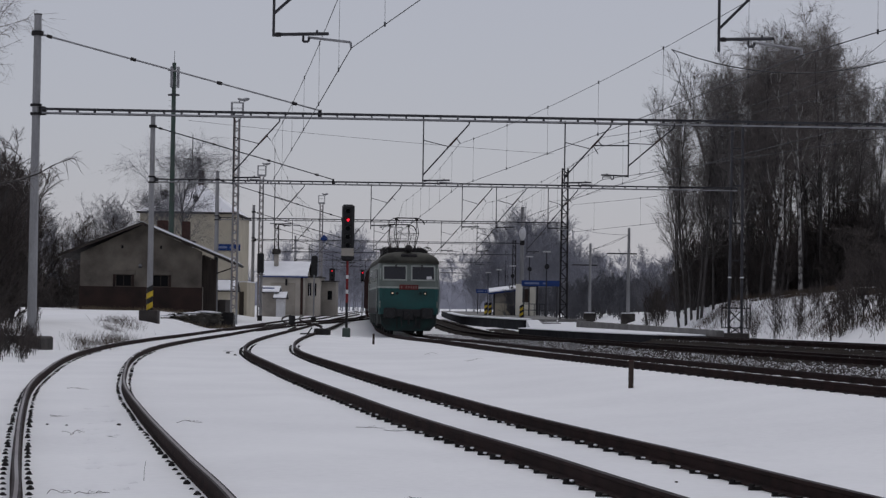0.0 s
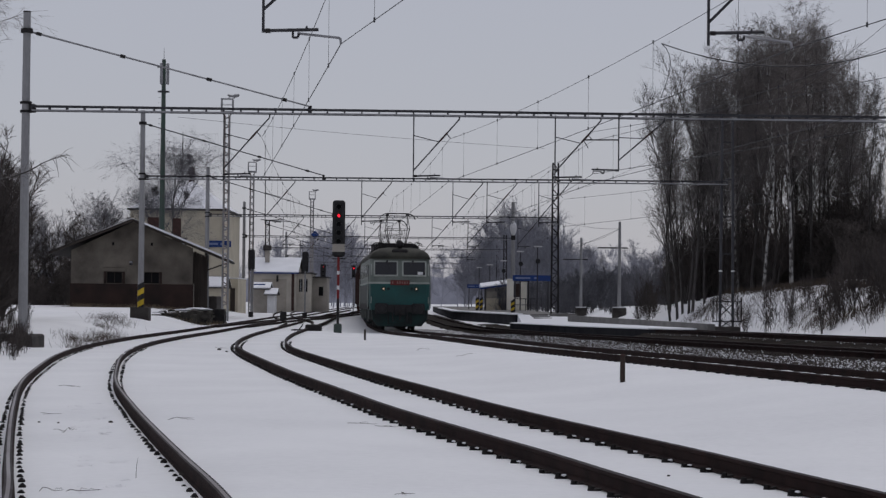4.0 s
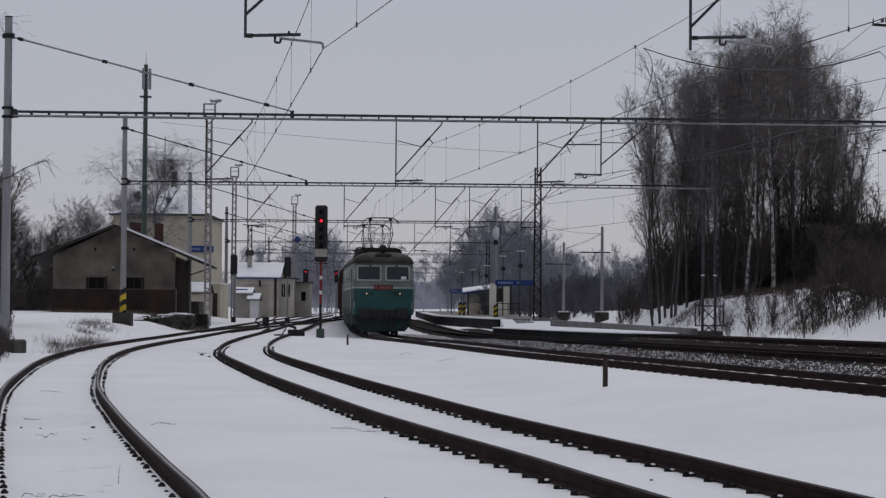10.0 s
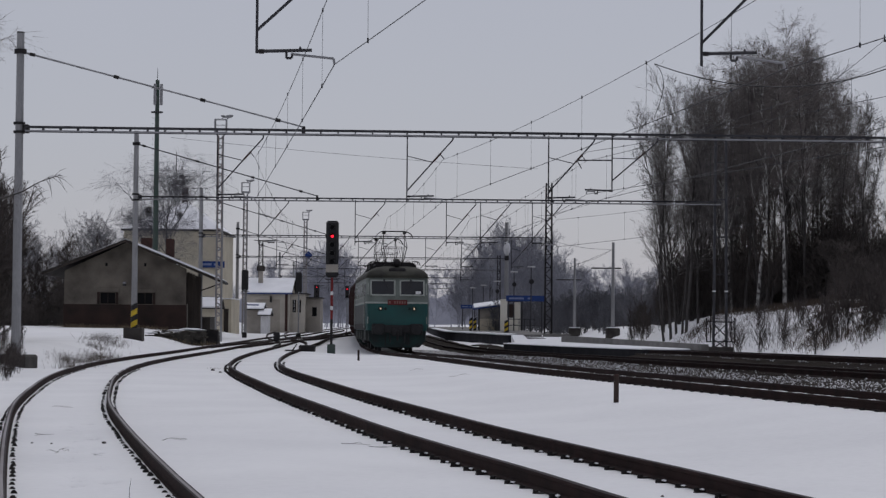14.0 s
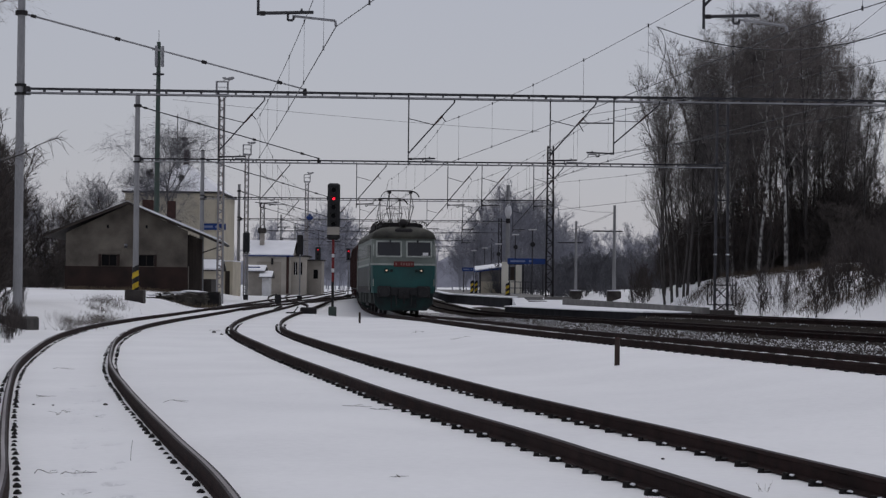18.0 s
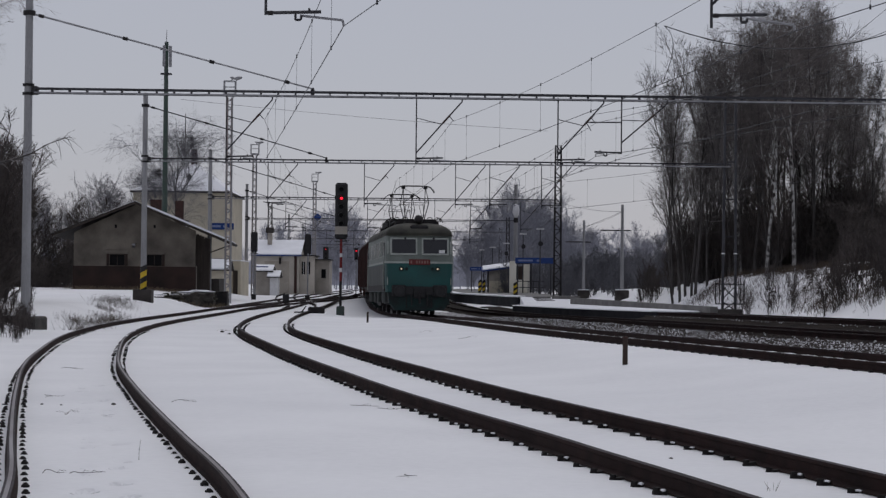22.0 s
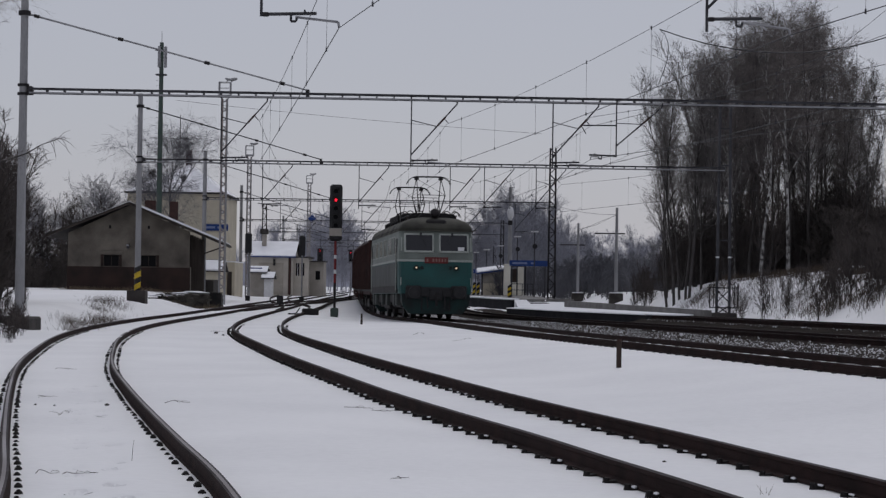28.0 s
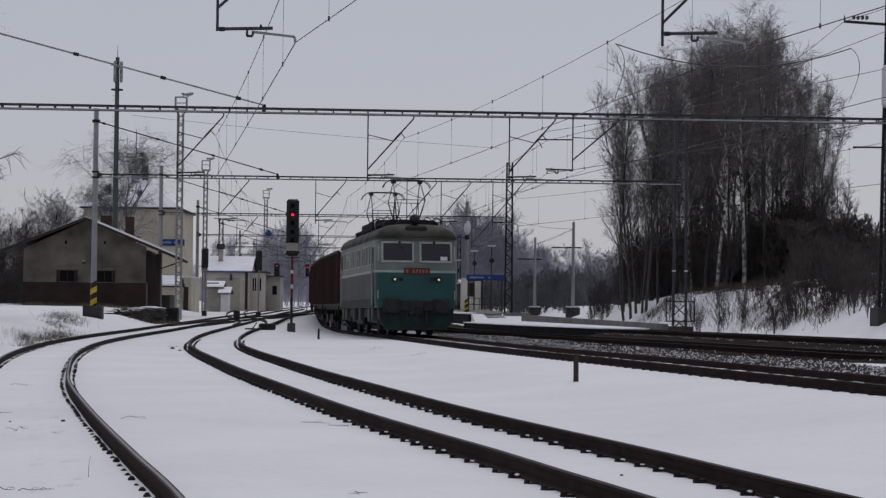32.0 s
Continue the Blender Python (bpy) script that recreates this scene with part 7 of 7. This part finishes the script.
for s in (-1, 1):
    part("side_skirt", box(B(), min(s * (W + 0.002), s * (W + 0.016)), max(s * (W + 0.002), s * (W + 0.016)), -7.1, 7.1, 1.3, 2.2), SIDE_GREY, loco, "dusty lower side")
    part("side_apron", box(B(), min(s * (W - 0.03), s * (W + 0.012)), max(s * (W - 0.03), s * (W + 0.012)), -7.1, 7.1, 1.0, 1.296), STEEL_DARK, loco, "dark sill along the bottom of the side")
    for y in (6.2, 4.9, 1.3, -1.3, -4.9, -6.2):
        part("equipment_box", box(B(), min(s * 1.22, s * 1.44), max(s * 1.22, s * 1.44), y - 0.3, y + 0.3, 0.5, 0.98, 0.03), SIDE_GREY, loco, "dusty grey box under the sill")
part("underframe", box(B(), -1.3, 1.3, -7.5, 7.5, 0.62, 0.975, 0.03), STEEL_DARK, loco)
# added dark block that stands in for the shade under the body
part("underframe_fill", box(B(), -0.64, 0.64, -7.2, 7.2, 0.16, 0.615, 0.04), STEEL_DARK, loco, "dark box filling the gap between the wheels")
for e in (1, -1):
    # each cab front: windows, plate, lamps, buffers and plough
    yf = HALF + 0.06
    for s in (-1, 1):
        x0, x1 = sorted((s * 0.13, s * 1.24))
        tilt = Matrix.Translation((0, e * (HALF - 0.02), 2.7)) @ Matrix.Rotation(radians(12) * e, 4, "X") @ Matrix.Translation((0, 0, -2.7))
        bm = B()
        for a, b in (((x0, 2.63), (x0, 3.33)), ((x1, 2.63), (x1, 3.33)), ((x0, 2.63), (x1, 2.63)), ((x0, 3.33), (x1, 3.33))):
            box(bm, min(a[0], b[0]) - 0.035, max(a[0], b[0]) + 0.035, -0.06, 0.06, min(a[1], b[1]) - 0.035, max(a[1], b[1]) + 0.035, 0.008)
        bm.transform(tilt)
        w = part("front_window", bm, CREAM_TRIM, loco, "off-white window frame")
        bm = box(B(), x0 + 0.036, x1 - 0.036, -0.045, 0.045, 2.666, 3.294)
        bm.transform(tilt)
        part("glass", bm, GLASS, w, "dark cab glass")
        bm = B()
        bar(bm, (s * 0.62, e * 0.1, 3.28), (s * 0.42, e * 0.1, 2.95), 0.014)
        arc_ball(bm, (s * 0.62, e * 0.09, 3.33), 0.05, seg=8)
        bm.transform(tilt)
        part("wiper", bm, BLACK, w)
        if e > 0 and s < 0:
            bm = box(B(), -1.1, -0.85, 0.046, 0.05, 2.68, 2.82)
            bm.transform(tilt)
            part("paper", bm, WHITE_PAINT, w, "pale paper behind the glass")
        lx = s * 0.79
        base = part("lamp_housing", rod(B(), (lx, e * (yf - 0.15), 2.0), (lx, e * (yf + 0.03), 2.0), 0.115, 0.105, 14), TEAL_DIRTY, loco)
        part("headlamp", rod(B(), (lx, e * (yf + 0.03), 2.0), (lx, e * (yf + 0.045), 2.0), 0.04, 0.036, 12), HEADLAMP, base, "small warm headlamp")
        part("tail_lamp", rod(B(), (lx - s * 0.23, e * (yf - 0.1), 2.0), (lx - s * 0.23, e * (yf + 0.03), 2.0), 0.075, 0.07, 12), TEAL_DIRTY, loco, "unlit tail lamp")
        bx = s * 0.875
        b = part("buffer", rod(B(), (bx, e * (yf - 0.2), 1.04), (bx, e * (yf + 0.42), 1.04), 0.13, 0.11, 12), STEEL_DARK, loco)
        bm = rod(B(), (bx, e * (yf + 0.42), 1.04), (bx, e * (yf + 0.47), 1.04), 0.25, 0.23, 18)
        part("buffer_plate", bm, BLACK, b)
        part("handrail", rod(B(), (s * 1.38, e * (yf - 0.1), 1.3), (s * 1.38, e * (yf - 0.1), 1.62), 0.018, seg=6), CREAM_TRIM, loco, "pale handrail")
        part("corner_rail", rod(B(), (s * 1.37, e * (yf - 0.13), 2.66), (s * 1.36, e * (yf - 0.24), 3.2), 0.024, seg=6), CREAM_TRIM, loco, "pale corner grab rail")
        part("step", box(B(), min(s * 1.0, s * 1.38), max(s * 1.0, s * 1.38), e * (yf - 0.35) - 0.12, e * (yf - 0.35) + 0.12, 0.45, 0.5), STEEL_DARK, loco)
        part("hose", rod(B(), (s * 0.36, e * (yf + 0.02), 0.95), (s * 0.33, e * (yf + 0.14), 0.42), 0.035, 0.03, 7), BLACK, loco)
    part("number_plate", box(B(), -0.46, 0.46, min(e * yf, e * (yf + 0.03)), max(e * yf, e * (yf + 0.03)), 2.18, 2.42, 0.01), PLATE_RED, loco, "red plate with pale bars")
    for k in range(7):
        if k != 5:
            x = -0.35 + k * 0.118
            part("plate_bar", box(B(), x - 0.035, x + 0.035, min(e * (yf + 0.032), e * (yf + 0.036)), max(e * (yf + 0.032), e * (yf + 0.036)), 2.24, 2.36), PLATE_BAR, loco)
    bm = B()
    prism(bm, [(-1.36, 0.98), (1.36, 0.98), (1.30, 0.5), (1.05, 0.2), (-1.05, 0.2), (-1.30, 0.5)], min(e * (HALF - 0.5), e * (HALF + 0.02)), max(e * (HALF - 0.5), e * (HALF + 0.02)))
    part("headstock", bm, TEAL_DIRTY, loco, "grimy teal headstock and plough")
    bm = B()
    box(bm, -1.2, 1.2, min(e * HALF, e * (HALF + 0.12)), max(e * HALF, e * (HALF + 0.12)), 0.86, 1.24, 0.04)
    part("buffer_beam", bm, BLACK, loco)
    for s in (-1, 1):
        part("buffer_box", box(B(), min(s * 0.58, s * 1.2), max(s * 0.58, s * 1.2), min(e * HALF, e * (HALF + 0.2)), max(e * HALF, e * (HALF + 0.2)), 0.78, 1.3, 0.05), BLACK, loco, "sooty buffer housing")
        part("plough_stay", bar(B(), (s * 0.55, e * (HALF + 0.03), 0.3), (s * 0.55, e * (HALF + 0.03), 0.8), 0.05), STEEL_DARK, loco)
    part("coupler_cover", box(B(), -0.28, 0.28, min(e * HALF, e * (HALF + 0.16)), max(e * HALF, e * (HALF + 0.16)), 0.72, 1.22, 0.05), BLACK, loco, "sooty coupling recess")
    bm = B()
    rod(bm, (0, e * HALF, 0.98), (0, e * (HALF + 0.45), 0.9), 0.06, seg=8)
    rod(bm, (0, e * (HALF + 0.3), 0.92), (0, e * (HALF + 0.32), 0.5), 0.05, seg=8)
    part("coupling_hook", bm, STEEL_DARK, loco)
    # headlight and dark box on the roof's edge
    part("roof_headlight", arc_ball(B(), (0, e * (HALF - 0.75), 4.18), 0.2, 1, 1.3, 1, 12), STEEL_DARK, loco)
    part("roof_hatch", box(B(), -0.4, 0.4, min(e * (HALF - 0.75), e * (HALF - 0.26)), max(e * (HALF - 0.75), e * (HALF - 0.26)), 3.62, 3.92, 0.06), STEEL_DARK, loco)
for s in (-1, 1):
    for y in (5.9, 4.75, 3.95, 3.15, 1.6, 0.8, -0.8, -1.6, -3.15, -3.95, -4.75, -5.9):
        wd = 0.34
        w = part("side_window", box(B(), min(s * 1.44, s * 1.503), max(s * 1.44, s * 1.503), y - wd / 2 - 0.05, y + wd / 2 + 0.05, 2.52, 3.26, 0.01), CREAM_TRIM, loco, "off-white window frame")
        part("glass", box(B(), min(s * 1.45, s * 1.508), max(s * 1.45, s * 1.508), y - wd / 2, y + wd / 2, 2.57, 3.21), GLASS if abs(y) < 4 else SIDE_GREY, w)
    for y in (6.75, -6.75):
        d = part("cab_door", box(B(), min(s * 1.44, s * 1.505), max(s * 1.44, s * 1.505), y - 0.33, y + 0.33, 1.05, 3.15, 0.012), SIDE_GREY, loco, "grey cab door")
        part("glass", box(B(), min(s * 1.46, s * 1.512), max(s * 1.46, s * 1.512), y - 0.2, y + 0.2, 2.4, 3.0), GLASS, d)
        part("grab_rail", rod(B(), (s * 1.53, y + 0.42, 1.1), (s * 1.53, y + 0.42, 2.6), 0.018, seg=6), CREAM_TRIM, loco)
for c in (4.1, -4.1):
    for s in (-1, 1):
        bm = B()
        prism(bm, [(-2.3, 0.62), (-1.9, 0.9), (1.9, 0.9), (2.3, 0.62), (2.0, 0.42), (-2.0, 0.42)], s * 0.98, s * 1.1)
        bm.transform(Matrix.Rotation(math.pi / 2, 4, "Z"))
        bm.transform(Matrix.Translation((0, c, 0)))
        part("bogie_frame", bm, STEEL_DARK, loco)
        for d in (-1.66, 1.66):
            part("axle_box", box(B(), min(s * 1.0, s * 1.22), max(s * 1.0, s * 1.22), c + d - 0.22, c + d + 0.22, 0.45, 0.85, 0.04), STEEL, loco)
    for d in (-1.66, 1.66):
        WHEELS.append((wheelset(loco, c + d, 0.61), 0.61))
part("battery_box", box(B(), -1.3, 1.3, -1.4, 1.4, 0.35, 0.9, 0.04), STEEL_DARK, loco)
# roof gear: walkway, busbars, resistor hoods and two diamond pantographs
bm = B()
for s in (-1, 1):
    rod(bm, (s * 0.95, -6.2, 4.12), (s * 0.95, 6.2, 4.12), 0.03, seg=6)
    for k in range(9):
        rod(bm, (s * 0.95, -6 + k * 1.5, 3.86), (s * 0.95, -6 + k * 1.5, 4.12), 0.025, seg=5)
part("roof_rails", bm, STEEL_DARK, loco)
for y in (-1.6, 0.0, 1.6):
    part("roof_hood", box(B(), -0.85, 0.85, y - 0.65, y + 0.65, 3.9, 4.22, 0.06), STEEL_DARK, loco)
for y, half, tz in ((6.55, 0.62, 4.16), (5.9, 0.95, 4.2), (2.6, 1.0, 4.34), (-2.6, 1.0, 4.34), (-5.9, 0.95, 4.2)):
    part("resistor_hood", prism(B(), [(-half, 3.86), (half, 3.86), (half, tz - 0.1), (half - 0.12, tz), (-half + 0.12, tz), (-half, tz - 0.1)], y - 0.24, y + 0.24), STEEL_DARK, loco, "sooty roof hood")
for x, y in ((-0.9, 6.15), (-0.55, 6.3), (0.55, 6.3), (0.9, 6.15), (-1.05, 5.3), (1.05, 5.3), (1.08, 4.2), (1.08, 3.0)):
    bm = B()
    pts = [(x + 0.16 * math.cos(a), 4.1 + 0.2 * math.sin(a)) for a in [math.pi * k / 6 for k in range(7)]]
    for a, b in zip(pts, pts[1:]):
        rod(bm, (a[0], y, a[1]), (b[0], y, b[1]), 0.02, seg=5)
    part("roof_cable", bm, STEEL_DARK, loco)
for y in (5.2, 4.4, 3.3, -3.3, -4.4, -5.2):
    part("roof_box", box(B(), -0.7, 0.7, y - 0.28, y + 0.28, 3.88, 4.14, 0.05), STEEL_DARK, loco, "sooty roof equipment box")
for k, (x, y) in enumerate(((-0.75, 5.9), (0.75, 5.9), (-0.75, 2.9), (0.75, 2.9), (-0.75, -5.9), (0.75, -5.9), (-0.75, -2.9), (0.75, -2.9))):
    bm = B()
    for q in range(4):
        rod(bm, (x, y, 3.85 + q * 0.09), (x, y, 3.93 + q * 0.09), 0.08, 0.05, 8)
    part("roof_insulator", bm, INSULATOR, loco)
for k in range(14):
    y = -2.2 + k * 0.32
    part("cable_stub", rod(B(), (1.02, y, 4.0), (1.02, y + 0.1, 4.28), 0.05, seg=5), STEEL_DARK, loco)


def pantograph(y):
    p = part("pantograph", box(B(), -0.7, 0.7, y - 1.0, y + 1.0, 4.2, 4.26, 0.02), STEEL_DARK, loco, "raised diamond pantograph")
    zt, zk = 5.78, 4.98
    for e in (-1, 1):
        bm = B()
        for s in (-1, 1):
            rod(bm, (s * 0.42, y + e * 0.5, 4.26), (s * 0.56, y + e * 1.2, zk), 0.022, seg=6)
            rod(bm, (s * 0.42, y + e * 0.5, 4.26), (s * 0.3, y + e * 1.2, zk), 0.012, seg=5)
        rod(bm, (-0.58, y + e * 1.2, zk), (0.58, y + e * 1.2, zk), 0.013, seg=6)
        part("lower_frame", bm, STEEL_DARK, p)
    bm = B()
    for s in (-1, 1):
        for e in (-1, 1):
            rod(bm, (s * 0.56, y + e * 1.2, zk), (s * 0.5, y + e * 0.1, zt - 0.1), 0.018, seg=6)
        rod(bm, (s * 0.56, y + 1.2, zk), (-s * 0.5, y + 0.1, zt - 0.1), 0.008, seg=4)
    part("upper_frame", bm, STEEL_DARK, p)
    for e in (-0.2, 0.2):
        bm = B()
        pts = [(-0.9, zt - 0.3), (-0.85, zt - 0.19), (-0.76, zt - 0.09), (-0.65, zt - 0.03), (-0.5, zt), (0.5, zt), (0.65, zt - 0.03), (0.76, zt - 0.09), (0.85, zt - 0.19), (0.9, zt - 0.3)]
        for a, b in zip(pts, pts[1:]):
            rod(bm, (a[0], y + e, a[1]), (b[0], y + e, b[1]), 0.016 if abs(a[0]) > 0.55 else 0.021, seg=6)
        part("collector_strip", bm, STEEL_DARK, p)
    for s in (-1, 1):
        part("head_spring", box(B(), s * 0.5 - 0.08, s * 0.5 + 0.08, y - 0.22, y + 0.22, zt - 0.13, zt - 0.03, 0.02), STEEL_DARK, p)


pantograph(4.3)
pantograph(-4.3)

# an open high-sided wagon
WL, WB = 6.4, 14.04


def wagon_master():
    w = thing("freight_wagon", "rust-brown high-sided open freight wagon", "wagon", group="freight wagons of the train")
    for s in (-1, 1):
        part("side_wall", box(B(), min(s * 1.36, s * 1.42), max(s * 1.36, s * 1.42), -WL, WL, 1.25, 3.42), WAGON, w)
        for k in range(11):
            y = -WL + 0.08 + k * (2 * WL - 0.16) / 10
            part("rib", box(B(), min(s * 1.42, s * 1.5), max(s * 1.42, s * 1.5), y - 0.06, y + 0.06, 1.2, 3.42), WAGON_RIB, w)
        part("top_rail", box(B(), min(s * 1.36, s * 1.48), max(s * 1.36, s * 1.48), -WL - 0.02, WL + 0.02, 3.42, 3.52, 0.01), WAGON_RIB, w)
        part("solebar", box(B(), min(s * 1.15, s * 1.28), max(s * 1.15, s * 1.28), -WL, WL, 0.95, 1.24), WAGON_RIB, w)
        for y in (-5.2, 5.2):
            part("stanchion", box(B(), min(s * 1.3, s * 1.36), max(s * 1.3, s * 1.36), y - 0.05, y + 0.05, 0.7, 1.25), WAGON_RIB, w)
    for e in (-1, 1):
        part("end_wall", box(B(), -1.36, 1.36, min(e * WL, e * (WL - 0.07)), max(e * WL, e * (WL - 0.07)), 1.25, 3.46), WAGON, w)
        for x in (-0.9, -0.3, 0.3, 0.9):
            part("end_rib", box(B(), x - 0.06, x + 0.06, min(e * WL, e * (WL + 0.08)), max(e * WL, e * (WL + 0.08)), 1.25, 3.4), WAGON_RIB, w)
        for s in (-1, 1):
            b = part("buffer", rod(B(), (s * 0.875, e * WL, 1.04), (s * 0.875, e * (WL + 0.58), 1.04), 0.11, seg=10), STEEL_DARK, w)
            part("buffer_plate", rod(B(), (s * 0.875, e * (WL + 0.57), 1.04), (s * 0.875, e * (WL + 0.61), 1.04), 0.24, seg=14), STEEL_DARK, b)
    part("floor", box(B(), -1.36, 1.36, -WL, WL, 1.1, 1.24), STEEL_DARK, w)
    part("load", box(B(), -1.34, 1.34, -WL + 0.1, WL - 0.1, 1.26, 2.9, 0.2), BALLAST, w, "dark bulk load")
    for c in (4.5, -4.5):
        for s in (-1, 1):
            bm = B()
            prism(bm, [(-1.35, 0.45), (-1.1, 0.72), (1.1, 0.72), (1.35, 0.45), (0.8, 0.3), (-0.8, 0.3)], s * 0.95, s * 1.05)
            bm.transform(Matrix.Rotation(math.pi / 2, 4, "Z"))
            bm.transform(Matrix.Translation((0, c, 0)))
            part("bogie_frame", bm, STEEL_DARK, w)
        for d in (-0.9, 0.9):
            wheelset(w, c + d, 0.46)
    return w


wagon0 = wagon_master()
WAGONS = [wagon0] + [copy_thing(wagon0, pose(0, 0, 0)) for _ in range(8)]
for w in WAGONS:
    WHEELS += [(c, 0.46) for c in w.children if c.name.startswith("wheelset")]

# metres travelled by the train at each time
TRAVEL = [(0, 0), (4, 0), (8, 0.05), (9.5, 0.35), (10.5, 0.85), (12.5, 1.9), (14, 2.95), (15.5, 4.2), (17.5, 5.85), (20, 8.05), (22, 10.3), (24, 12.9), (25.5, 15.2), (27.5, 18.6), (30, 23.2), (32, 27.2)]
FRONT = LINE_C.s_at_y(104.8)


def travelled(t):
    """A smooth run through the table."""
    total, weight = 0.0, 0.0
    for k in range(-6, 7):
        g = math.exp(-(k / 3) ** 2)
        tt = t + k * 0.25
        base = float(np.interp(tt, [a for a, _ in TRAVEL], [b for _, b in TRAVEL]))
        if tt > 32:
            base = 27.2 + (tt - 32) * 2.05
        total, weight = total + g * base, weight + g
    return total / weight


def ride(s_mid, pivot):
    """The pose of a vehicle whose middle is at s_mid along the main line and whose bogies ride on it."""
    a, b = LINE_C.at(s_mid + pivot), LINE_C.at(s_mid - pivot)
    d = Vector(a - b)
    c = Vector((a + b) / 2)
    q = d.to_track_quat("Y", "Z")
    return Matrix.Translation(c) @ q.to_matrix().to_4x4()


def motions():
    times = [k * 1.0 for k in range(33)]
    walk(loco, [(t, ride(FRONT - 8.0 + travelled(t), 4.1)) for t in times])
    for i, w in enumerate(WAGONS):
        back = 16.6 + 7.02 + i * WB
        walk(w, [(t, ride(FRONT - back + travelled(t), 4.5)) for t in times])
    fine = [k * 0.25 for k in range(129)]
    for w, r in WHEELS:
        x, y, z = w.location
        walk(w, [(t, Matrix.Translation((x, y, z)) @ Matrix.Rotation(-travelled(t) / r, 4, "X")) for t in fine])


motions()
